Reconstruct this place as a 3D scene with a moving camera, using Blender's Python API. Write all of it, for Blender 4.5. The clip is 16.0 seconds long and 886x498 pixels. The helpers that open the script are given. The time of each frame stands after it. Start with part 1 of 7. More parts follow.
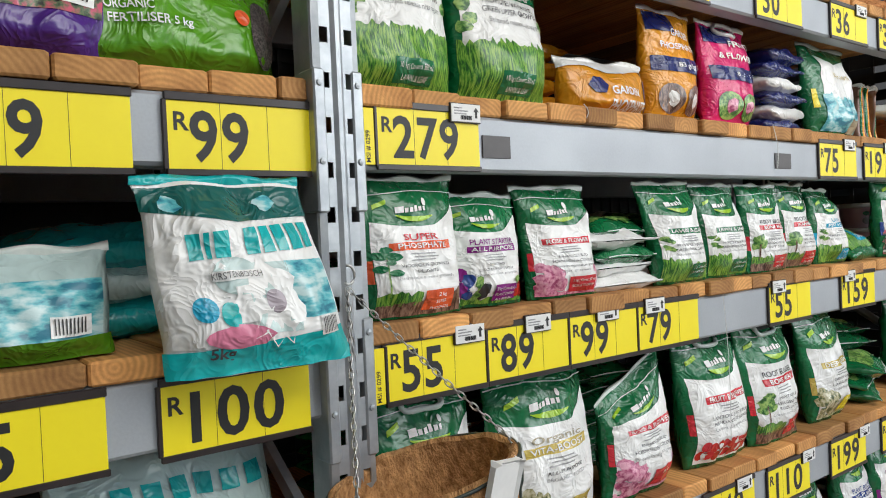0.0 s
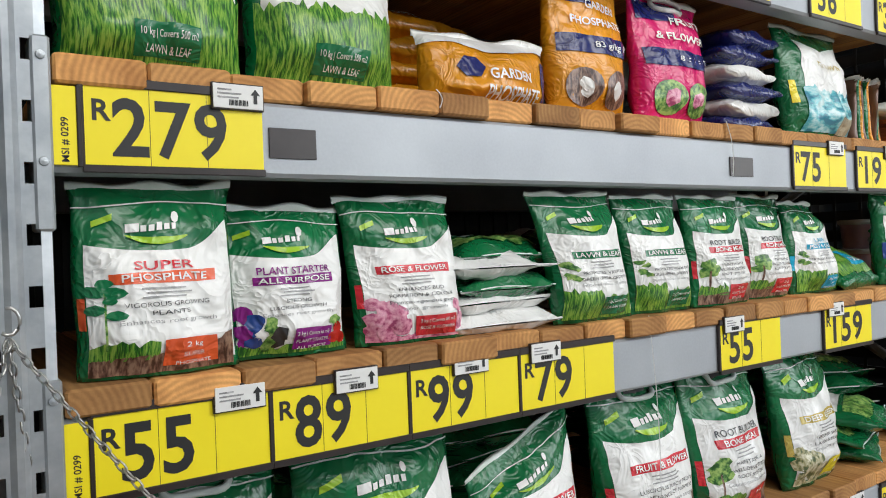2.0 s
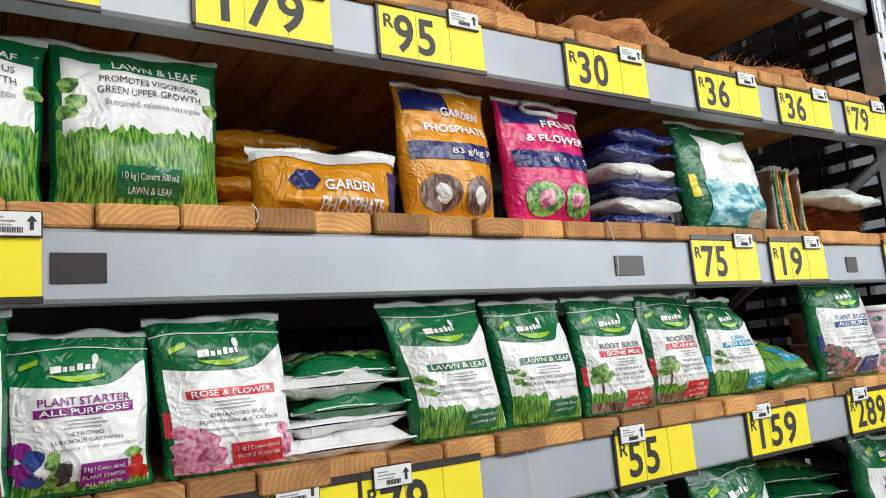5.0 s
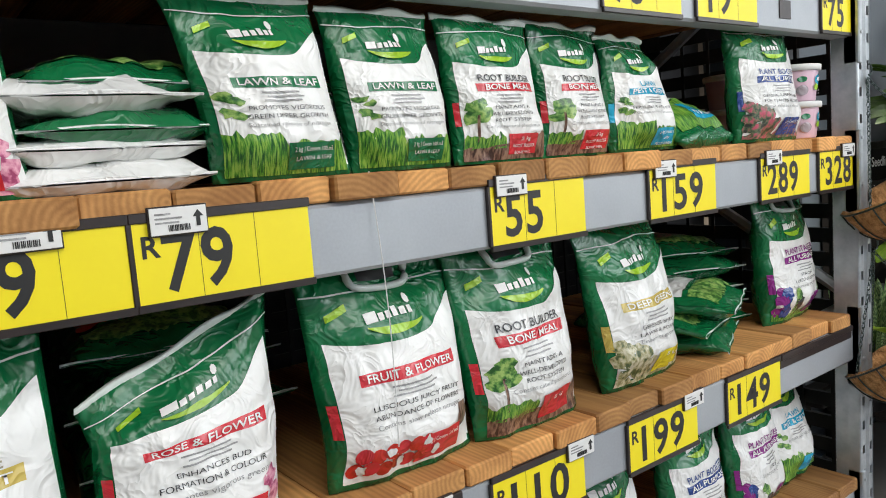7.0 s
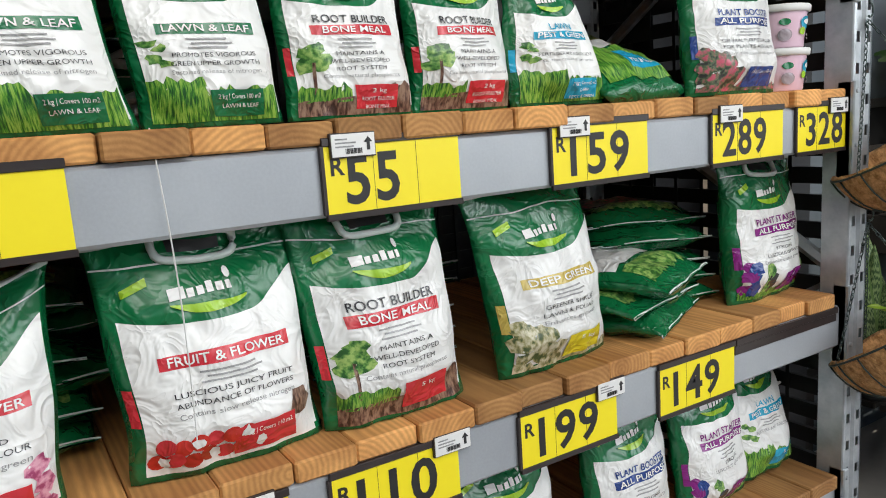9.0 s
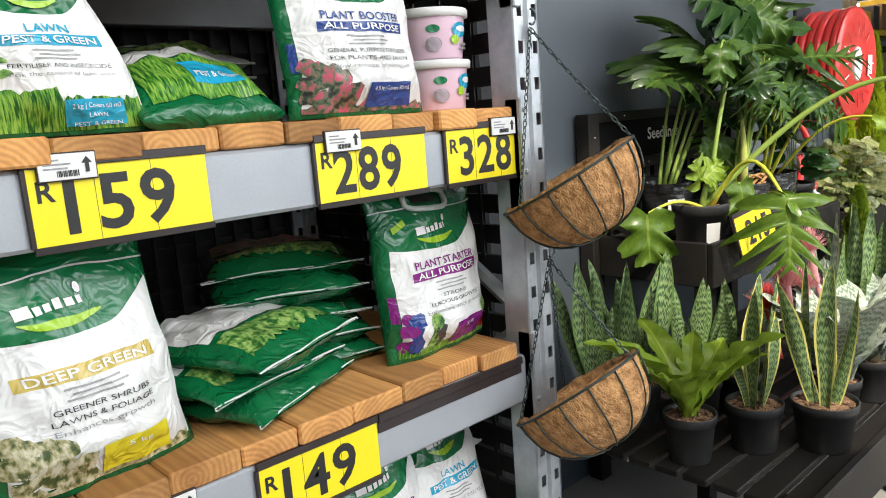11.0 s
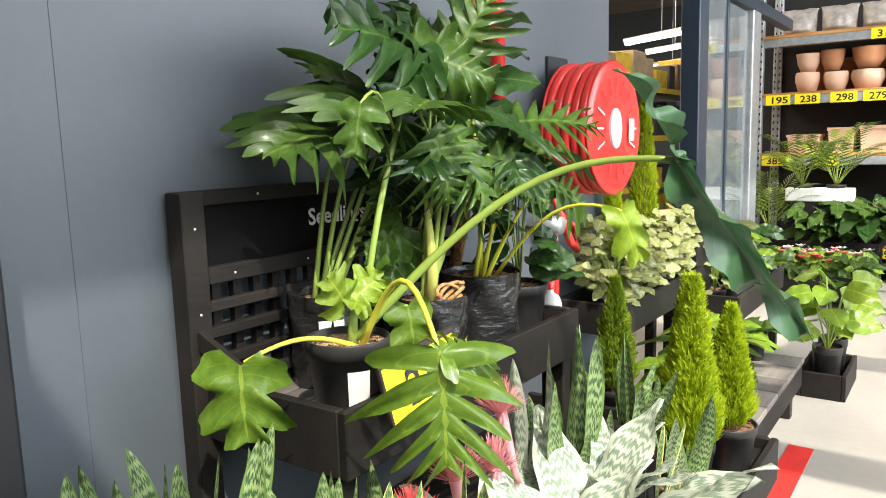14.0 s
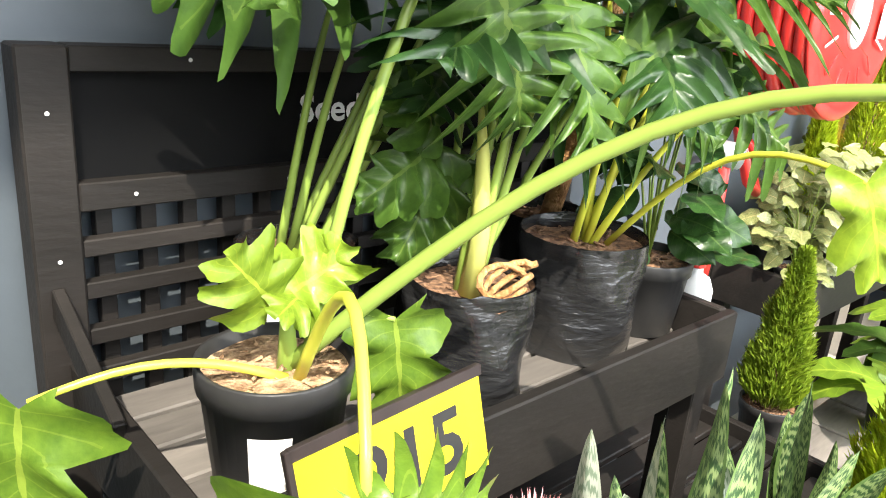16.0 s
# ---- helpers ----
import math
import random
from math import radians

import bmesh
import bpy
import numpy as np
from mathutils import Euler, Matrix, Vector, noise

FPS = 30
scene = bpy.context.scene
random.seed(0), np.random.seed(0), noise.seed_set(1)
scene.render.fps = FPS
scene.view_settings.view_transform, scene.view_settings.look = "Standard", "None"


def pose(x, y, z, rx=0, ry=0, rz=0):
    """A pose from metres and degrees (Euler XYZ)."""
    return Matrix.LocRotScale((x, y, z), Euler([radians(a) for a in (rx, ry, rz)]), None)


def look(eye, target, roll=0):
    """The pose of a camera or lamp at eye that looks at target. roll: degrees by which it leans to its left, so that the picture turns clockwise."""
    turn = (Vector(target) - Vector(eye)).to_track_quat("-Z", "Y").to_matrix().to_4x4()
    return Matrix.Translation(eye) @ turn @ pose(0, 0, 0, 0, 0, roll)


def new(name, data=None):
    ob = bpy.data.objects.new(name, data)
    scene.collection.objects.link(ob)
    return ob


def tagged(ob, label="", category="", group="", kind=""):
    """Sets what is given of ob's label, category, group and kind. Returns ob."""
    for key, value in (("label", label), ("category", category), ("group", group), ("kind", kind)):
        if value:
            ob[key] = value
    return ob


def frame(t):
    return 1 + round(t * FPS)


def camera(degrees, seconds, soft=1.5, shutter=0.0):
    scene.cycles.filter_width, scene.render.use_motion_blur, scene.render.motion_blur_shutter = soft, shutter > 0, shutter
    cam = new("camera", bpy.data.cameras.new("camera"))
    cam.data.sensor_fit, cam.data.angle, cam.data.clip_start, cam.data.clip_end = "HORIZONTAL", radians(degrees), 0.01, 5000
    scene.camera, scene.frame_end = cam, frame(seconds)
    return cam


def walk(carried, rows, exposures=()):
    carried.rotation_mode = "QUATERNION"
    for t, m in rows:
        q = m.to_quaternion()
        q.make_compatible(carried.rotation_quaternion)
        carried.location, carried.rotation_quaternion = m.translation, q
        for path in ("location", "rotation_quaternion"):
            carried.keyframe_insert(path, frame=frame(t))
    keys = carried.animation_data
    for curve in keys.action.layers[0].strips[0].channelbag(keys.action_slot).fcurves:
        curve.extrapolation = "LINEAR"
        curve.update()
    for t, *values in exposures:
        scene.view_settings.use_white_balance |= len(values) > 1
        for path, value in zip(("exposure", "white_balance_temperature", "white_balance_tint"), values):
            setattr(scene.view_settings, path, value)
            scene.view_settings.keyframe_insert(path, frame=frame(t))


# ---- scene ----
cam = camera(61.9, 16.0, soft=1.0)
PATH = [
    (0, (0.115, 0.041, 1.514), (1.33, 1.629, 1.472), -2.5),
    (0.5, (0.265, 0.007, 1.513), (1.458, 1.612, 1.505), -2.6),
    (1, (0.377, 0.03, 1.512), (1.542, 1.656, 1.499), -2.5),
    (1.5, (0.519, 0.105, 1.515), (1.662, 1.746, 1.512), -2.1),
    (2, (0.67, 0.117, 1.52), (1.797, 1.769, 1.515), -2.1),
    (2.5, (0.833, 0.106, 1.524), (1.968, 1.752, 1.542), -2.5),
    (3, (0.904, 0.077, 1.55), (2.029, 1.712, 1.802), -3.4),
    (3.2, (0.917, 0.05, 1.574), (2.019, 1.671, 1.973), -3.5),
    (4.15, (0.955, 0.01, 1.53), (2.05, 1.64, 2.13), -4.4),
    (5.3, (1.002, -0.025, 1.475), (2.086, 1.649, 1.62), -5.4),
    (5.5, (1.016, -0.008, 1.443), (2.124, 1.656, 1.499), -5.8),
    (6, (1.106, 0.073, 1.391), (2.295, 1.676, 1.262), -5.6),
    (6.5, (1.219, 0.16, 1.381), (2.428, 1.741, 1.186), -5.0),
    (7, (1.285, 0.198, 1.365), (2.495, 1.774, 1.136), -4.3),
    (7.5, (1.389, 0.167, 1.374), (2.465, 1.835, 1.128), -4.1),
    (8, (1.513, 0.103, 1.367), (2.526, 1.808, 1.107), -4.1),
    (8.2, (1.545, 0.1, 1.361), (2.558, 1.803, 1.091), -4.1),
    (10.3, (2.066, 0.156, 1.339), (3.191, 1.757, 0.924), -2.8),
    (10.5, (2.142, 0.133, 1.343), (3.301, 1.72, 0.97), -3.0),
    (11, (2.316, 0.091, 1.346), (3.64, 1.549, 0.996), -4.3),
    (11.5, (2.533, 0.11, 1.367), (4.039, 1.38, 1.024), -3.8),
    (12, (2.716, 0.131, 1.404), (4.35, 1.241, 1.092), -3.1),
    (12.5, (2.907, 0.105, 1.412), (4.552, 1.206, 1.132), -3.3),
    (13, (3.067, 0.091, 1.412), (4.715, 1.193, 1.149), -3.3),
    (13.5, (3.229, 0.154, 1.401), (4.872, 1.263, 1.142), -2.2),
    (14, (3.42, 0.23, 1.406), (5.033, 1.379, 1.127), -1.6),
    (14.5, (3.668, 0.292, 1.417), (5.21, 1.522, 1.089), -0.9),
    (15, (3.851, 0.349, 1.437), (5.239, 1.689, 0.911), 1.1),
    (15.5, (4.007, 0.515, 1.416), (5.374, 1.851, 0.825), 4.6),
    (16, (4.164, 0.613, 1.406), (5.454, 2.003, 0.771), 4.8),
]
EXPOSURES = [(0, -0.32), (2.5, -0.38), (5.3, -0.28), (8.2, -0.32), (10.3, -0.22), (11.5, 0.08), (12.5, -0.15), (13.5, 0.12), (14.5, 0.75), (16.0, 1.1)]
walk(cam, [(t, look(eye, target, roll)) for t, eye, target, roll in PATH], EXPOSURES)

# ---- world, sun and the store's light ----
SUN_TO = Vector((0.42, 0.62, -0.95)).normalized()
world = bpy.data.worlds.new("sky")
scene.world = world
world.use_nodes = True
_nt = world.node_tree
_sky = _nt.nodes.new("ShaderNodeTexSky")
_sky.sky_type = "NISHITA"
_sky.sun_disc = False
_sky.sun_elevation = math.asin(-SUN_TO.z)
_sky.sun_rotation = math.atan2(-SUN_TO.x, -SUN_TO.y)
_nt.links.new(_sky.outputs[0], _nt.nodes["Background"].inputs[0])
_nt.nodes["Background"].inputs[1].default_value = 0.12


def lamp(name, kind, m, energy, color=(1, 1, 1), size=None):
    data = bpy.data.lights.new(name, kind)
    data.energy, data.color = energy, color
    if size:
        data.shape, data.size, data.size_y = "RECTANGLE", size[0], size[1]
    ob = new(name, data)
    ob.matrix_world = m
    return ob


sun = lamp("sun", "SUN", look((0, 0, 0), SUN_TO), 4.7, (1.0, 0.93, 0.80))
sun.data.angle = radians(0.6)
# unseen fill lamp added to brighten the far pot rack
lamp("pot_rack_fill", "AREA", look((8.6, -2.0, 4.4), (11.6, 0.9, 1.2)), 150, (1.0, 0.98, 0.94), (3.0, 2.0))
# fill lamp added under the closed roof, standing in for daylight over the aisle
lamp("rack_day_fill", "AREA", look((1.8, -2.0, 4.1), (1.9, 1.15, 1.0)), 182, (1.0, 0.985, 0.95), (5.5, 1.6))
# fill lamp added for the plants, standing in for an unseen open garden side
lamp("plant_day_fill", "AREA", look((7.0, -4.0, 2.9), (5.2, 1.5, 1.1)), 330, (0.95, 0.98, 1.0), (7.0, 2.6))


# ---- materials ----
def material(name, a, b=None, scale=12.0, rough=0.5, metal=0.0, bump=0.1, bscale=90.0, rnd=0.0, stretch=(1, 1, 1), coat=0.0, thin=0.0,
             contrast=0.25, space="Object", spec=0.5, fine=0.25):
    m = bpy.data.materials.new(name)
    m.use_nodes = True
    nt = m.node_tree
    n, l = nt.nodes, nt.links
    bs = n["Principled BSDF"]
    b = b or tuple(c * 0.7 for c in a)
    tc = n.new("ShaderNodeTexCoord")
    mp = n.new("ShaderNodeMapping")
    mp.inputs["Scale"].default_value = stretch
    l.new(tc.outputs[space], mp.inputs["Vector"])
    big = n.new("ShaderNodeTexNoise")
    big.inputs["Scale"].default_value, big.inputs["Detail"].default_value = scale, 5
    l.new(mp.outputs[0], big.inputs["Vector"])
    small = n.new("ShaderNodeTexNoise")
    small.inputs["Scale"].default_value, small.inputs["Detail"].default_value = bscale, 3
    l.new(mp.outputs[0], small.inputs["Vector"])
    add = n.new("ShaderNodeMath")
    add.operation = "MULTIPLY_ADD"
    l.new(small.outputs[0], add.inputs[0])
    add.inputs[1].default_value = fine
    l.new(big.outputs[0], add.inputs[2])
    ramp = n.new("ShaderNodeValToRGB")
    mid = 0.5 + fine * 0.5
    ramp.color_ramp.elements[0].position, ramp.color_ramp.elements[1].position = mid - contrast, mid + contrast
    ramp.color_ramp.elements[0].color, ramp.color_ramp.elements[1].color = (*b, 1), (*a, 1)
    l.new(add.outputs[0], ramp.inputs[0])
    out = ramp.outputs[0]
    if rnd:
        info = n.new("ShaderNodeObjectInfo")
        hs = n.new("ShaderNodeHueSaturation")
        mr = n.new("ShaderNodeMapRange")
        mr.inputs[3].default_value, mr.inputs[4].default_value = 1 - rnd, 1 + rnd
        l.new(info.outputs["Random"], mr.inputs[0])
        l.new(mr.outputs[0], hs.inputs["Value"])
        l.new(out, hs.inputs["Color"])
        off = n.new("ShaderNodeVectorMath")
        off.operation = "ADD"
        sc = n.new("ShaderNodeMath")
        sc.operation = "MULTIPLY"
        sc.inputs[1].default_value = 37.0
        l.new(info.outputs["Random"], sc.inputs[0])
        l.new(tc.outputs[space], off.inputs[0])
        l.new(sc.outputs[0], off.inputs[1])
        l.new(off.outputs[0], mp.inputs["Vector"])
        out = hs.outputs[0]
    l.new(out, bs.inputs["Base Color"])
    bs.inputs["Roughness"].default_value, bs.inputs["Metallic"].default_value = rough, metal
    bs.inputs["Specular IOR Level"].default_value = spec
    bs.inputs["Coat Weight"].default_value = coat
    bs.inputs["Coat Roughness"].default_value = 0.15
    if bump:
        bn = n.new("ShaderNodeBump")
        bn.inputs["Strength"].default_value, bn.inputs["Distance"].default_value = bump, 0.01
        l.new(add.outputs[0], bn.inputs["Height"])
        l.new(bn.outputs[0], bs.inputs["Normal"])
    if thin:
        tr = n.new("ShaderNodeBsdfTranslucent")
        mx = n.new("ShaderNodeMixShader")
        mx.inputs[0].default_value = thin
        l.new(out, tr.inputs[0])
        l.new(bs.outputs[0], mx.inputs[1])
        l.new(tr.outputs[0], mx.inputs[2])
        l.new(mx.outputs[0], n["Material Output"].inputs[0])
    return m


def ringed_wood(name, a, b):
    m = material(name, a, b, 14, 0.75, bump=0.25, bscale=160, rnd=0.42, stretch=(1, 0.15, 1), contrast=0.2)
    n, l = m.node_tree.nodes, m.node_tree.links
    wave = n.new("ShaderNodeTexWave")
    wave.wave_type, wave.rings_direction = "RINGS", "Y"
    wave.inputs["Scale"].default_value, wave.inputs["Distortion"].default_value, wave.inputs["Detail"].default_value = 34, 2.6, 3
    tc = [x for x in n if x.type == "TEX_COORD"][0]
    info = [x for x in n if x.type == "OBJECT_INFO"][0]
    cell = n.new("ShaderNodeTexWhiteNoise")
    cell.noise_dimensions = "1D"
    l.new(info.outputs["Random"], cell.inputs["W"])
    heart = n.new("ShaderNodeVectorMath")
    heart.operation = "MULTIPLY_ADD"
    l.new(cell.outputs["Color"], heart.inputs[0])
    heart.inputs[1].default_value, heart.inputs[2].default_value = (0.16, 0.5, 0.13), (-0.08, 0.0, -0.03)
    place = n.new("ShaderNodeVectorMath")
    place.operation = "MULTIPLY_ADD"
    l.new(tc.outputs["Object"], place.inputs[0])
    place.inputs[1].default_value = (1, 0.12, 1)
    l.new(heart.outputs[0], place.inputs[2])
    l.new(place.outputs[0], wave.inputs["Vector"])
    mix = n.new("ShaderNodeMix")
    mix.data_type, mix.blend_type = "RGBA", "MULTIPLY"
    mix.inputs[0].default_value = 0.42
    hs = [x for x in n if x.type == "HUE_SAT"][0]
    ramp = n.new("ShaderNodeValToRGB")
    ramp.color_ramp.elements[0].color = (0.45, 0.36, 0.28, 1)
    ramp.color_ramp.elements[1].color = (1, 1, 1, 1)
    l.new(wave.outputs[0], ramp.inputs[0])
    l.new(hs.outputs[0], mix.inputs[6])
    l.new(ramp.outputs[0], mix.inputs[7])
    l.new(mix.outputs[2], n["Principled BSDF"].inputs["Base Color"])
    return m


STEEL = material("painted_steel_grey", (0.43, 0.46, 0.49), (0.33, 0.35, 0.38), 3.5, 0.45, 0.25, 0.05, 200, contrast=0.2)
GALV = material("galvanised_steel", (0.5, 0.53, 0.55), (0.36, 0.39, 0.42), 22, 0.42, 0.6, 0.05, 120, contrast=0.2)
PLANK = ringed_wood("pine_plank", (0.68, 0.35, 0.115), (0.40, 0.18, 0.052))
YELLOW = material("yellow_card", (0.93, 0.78, 0.015), (0.88, 0.72, 0.01), 6, 0.42, bump=0.03)
INK = material("black_ink", (0.012, 0.012, 0.013), (0.02, 0.02, 0.02), 30, 0.5, bump=0.0)
RAIL = material("dark_brown_rail", (0.035, 0.025, 0.024), (0.02, 0.015, 0.015), 20, 0.35, bump=0.05)
CARD = material("white_card", (0.8, 0.8, 0.78), (0.7, 0.7, 0.69), 20, 0.5, bump=0.02)
BLACKP = material("black_plastic", (0.012, 0.012, 0.013), (0.018, 0.018, 0.018), 25, 0.6, bump=0.15, bscale=60)
# near-black: deep shade behind racks put into colour, also black column and bracket
SHADE = material("shade_and_black_steel", (0.02, 0.021, 0.024), (0.012, 0.012, 0.014), 4, 0.7)
WALLG = material("dark_grey_wall_paint", (0.092, 0.110, 0.127), (0.072, 0.086, 0.10), 2.2, 0.5, bump=0.14, bscale=45, contrast=0.3)
FLOORM = material("polished_concrete", (0.42, 0.395, 0.36), (0.30, 0.28, 0.255), 1.6, 0.32, bump=0.03, bscale=25, contrast=0.25)
CEIL = material("ceiling_sheet", (0.30, 0.27, 0.24), (0.2, 0.18, 0.16), 2, 0.8)
REDPAINT = material("red_floor_tape", (0.72, 0.035, 0.03), (0.55, 0.03, 0.025), 9, 0.45, bump=0.03)
DARKWOOD = material("black_stained_timber", (0.024, 0.0205, 0.0185), (0.010, 0.009, 0.008), 7, 0.55, bump=0.3, bscale=110, stretch=(0.25, 1, 1), rnd=0.25, spec=0.22)
# paler than DARKWOOD: wear, and sun on the tray slats put into the colour
SLATTOP = material("worn_sunlit_slats", (0.24, 0.215, 0.19), (0.07, 0.063, 0.058), 9, 0.65, bump=0.3, bscale=90, stretch=(0.2, 1, 1), rnd=0.25)
REDHOSE = material("red_hose_reel_paint", (0.75, 0.045, 0.035), (0.6, 0.03, 0.025), 12, 0.35, bump=0.05, coat=0.3)
COIR = material("coconut_coir", (0.66, 0.36, 0.15), (0.27, 0.125, 0.04), 45, 0.95, bump=1.0, bscale=170, stretch=(1.6, 0.6, 1), contrast=0.2, fine=0.5)
WIRE = material("green_coated_wire", (0.02, 0.045, 0.035), (0.03, 0.03, 0.028), 40, 0.4, bump=0.05)
CHAIN = material("bright_chain", (0.6, 0.6, 0.58), (0.4, 0.4, 0.4), 40, 0.3, 0.9, 0.02)
DCHAIN = material("dark_chain", (0.12, 0.16, 0.15), (0.06, 0.08, 0.08), 40, 0.35, 0.8, 0.02)


def film(name, c, k=0.75, rough=0.26):
    """Bag film: gloss with long sharp creases on top of soft dents."""
    m = material(name, c, tuple(x * k for x in c), 6, rough, bump=0.4, bscale=24, contrast=0.3, coat=0.35, rnd=0.06)
    n, l = m.node_tree.nodes, m.node_tree.links
    tc = n.new("ShaderNodeTexCoord")
    warp = n.new("ShaderNodeTexNoise")
    warp.inputs["Scale"].default_value, warp.inputs["Detail"].default_value = 17, 2
    warp.inputs["Distortion"].default_value = 1.4
    l.new(tc.outputs["Object"], warp.inputs["Vector"])
    fold = n.new("ShaderNodeMath")
    fold.operation, fold.inputs[1].default_value = "SUBTRACT", 0.5
    l.new(warp.outputs[0], fold.inputs[0])
    ridge = n.new("ShaderNodeMath")
    ridge.operation = "ABSOLUTE"
    l.new(fold.outputs[0], ridge.inputs[0])
    bn = n.new("ShaderNodeBump")
    bn.invert = True
    bn.inputs["Strength"].default_value, bn.inputs["Distance"].default_value = 0.55, 0.03
    l.new(ridge.outputs[0], bn.inputs["Height"])
    l.new([x for x in n if x.type == "BUMP"][0].outputs[0], bn.inputs["Normal"])
    l.new(bn.outputs[0], n["Principled BSDF"].inputs["Normal"])
    return m


GREENF = film("green_bag_film", (0.005, 0.165, 0.052))
WHITEF = film("white_bag_film", (0.83, 0.83, 0.81), 0.93, 0.38)
CLEARF = material("frosted_seam_film", (0.74, 0.77, 0.74), (0.55, 0.62, 0.57), 20, 0.3, bump=0.3, bscale=40)
SIGNW = material("white_sign_paint", (0.92, 0.92, 0.9), (0.88, 0.88, 0.87), 20, 0.5, bump=0.0)
SIGNB = material("matt_black_sign", (0.004, 0.004, 0.0045), (0.006, 0.006, 0.006), 8, 0.6, bump=0.03, spec=0.08)
FROST = material("frosted_bag_top", (0.42, 0.47, 0.44), (0.25, 0.32, 0.28), 18, 0.3, bump=0.4, bscale=30, coat=0.3)
TEALF = film("teal_bag_film", (0.006, 0.46, 0.47))
DEEPTEAL = film("deep_teal_film", (0.008, 0.12, 0.11))
PALEF = film("pale_teal_film", (0.55, 0.70, 0.68), 0.85)
PURPLEF = film("purple_bag_film", (0.075, 0.02, 0.22))
ORANGEF = film("orange_bag_film", (0.82, 0.33, 0.012))
PINKF = film("magenta_bag_film", (0.74, 0.012, 0.16))
NAVYF = film("navy_bag_film", (0.012, 0.02, 0.14))
LIMEF = film("lime_bag_film", (0.10, 0.33, 0.012))
INKS = {
    "red": film("red_ink", (0.66, 0.03, 0.045), 0.85), "purple": film("purple_ink", (0.25, 0.015, 0.22), 0.85),
    "orange": film("orange_red_ink", (0.78, 0.11, 0.03), 0.85), "green": film("green_ink", (0.006, 0.17, 0.06), 0.85),
    "blue": film("sky_blue_ink", (0.02, 0.40, 0.62), 0.85), "navy": film("navy_ink", (0.02, 0.06, 0.26), 0.85),
    "gold": film("gold_ink", (0.62, 0.47, 0.10), 0.85), "yellow": film("yellow_ink", (0.85, 0.72, 0.03), 0.85),
    "dark": film("charcoal_ink", (0.05, 0.05, 0.055), 0.85), "grey": film("grey_ink", (0.36, 0.36, 0.36), 0.85),
    "white": WHITEF, "lime": film("lime_swoosh_ink", (0.36, 0.62, 0.03), 0.8), "teal": TEALF, "pink": film("pink_ink", (0.72, 0.22, 0.34), 0.7),
    "mauve": film("mauve_ink", (0.42, 0.36, 0.40), 0.7), "taupe": film("taupe_ink", (0.45, 0.40, 0.28), 0.85),
}


def printed(name, cols, scale, stretch):
    m = material(name, cols[0], cols[1], scale, 0.32, bump=0.15, bscale=scale * 2.2, stretch=stretch, space="UV", contrast=0.12, fine=0.6, coat=0.2)
    n, l = m.node_tree.nodes, m.node_tree.links
    ramp = [x for x in n if x.type == "VALTORGB"][0]
    for i, c in enumerate(cols[2:]):
        e = ramp.color_ramp.elements.new(0.8 + 0.06 * (i - 0.5))
        e.color = (*c, 1)
    return m


GRASSP = printed("printed_grass", [(0.27, 0.46, 0.07), (0.006, 0.08, 0.015), (0.06, 0.24, 0.02)], 55, (4.5, 0.6, 1))
SOILP = printed("printed_soil_roots", [(0.30, 0.19, 0.13), (0.045, 0.02, 0.014), (0.14, 0.07, 0.05)], 55, (2.0, 0.7, 1))
LEAFP = printed("printed_foliage", [(0.34, 0.50, 0.14), (0.02, 0.10, 0.02), (0.10, 0.26, 0.05)], 60, (1, 1, 1))
FLOWERP = printed("printed_pink_petals", [(0.80, 0.42, 0.52), (0.35, 0.05, 0.14), (0.62, 0.20, 0.32)], 60, (1, 1, 1))
MEADOWP = printed("printed_meadow", [(0.62, 0.58, 0.42), (0.06, 0.09, 0.03), (0.30, 0.28, 0.12)], 60, (1, 0.7, 1))
BEDP = printed("printed_flower_bed", [(0.55, 0.10, 0.16), (0.03, 0.03, 0.03), (0.10, 0.16, 0.08)], 50, (1, 1, 1))
SEAP = printed("printed_sea", [(0.55, 0.72, 0.72), (0.02, 0.18, 0.26), (0.10, 0.45, 0.50)], 22, (0.7, 1.6, 1))
MULCHP = printed("printed_dark_grain", [(0.16, 0.13, 0.12), (0.02, 0.015, 0.015), (0.06, 0.05, 0.05)], 160, (1, 1, 1))
TOMATO = film("printed_tomato", (0.66, 0.03, 0.02), 0.5)


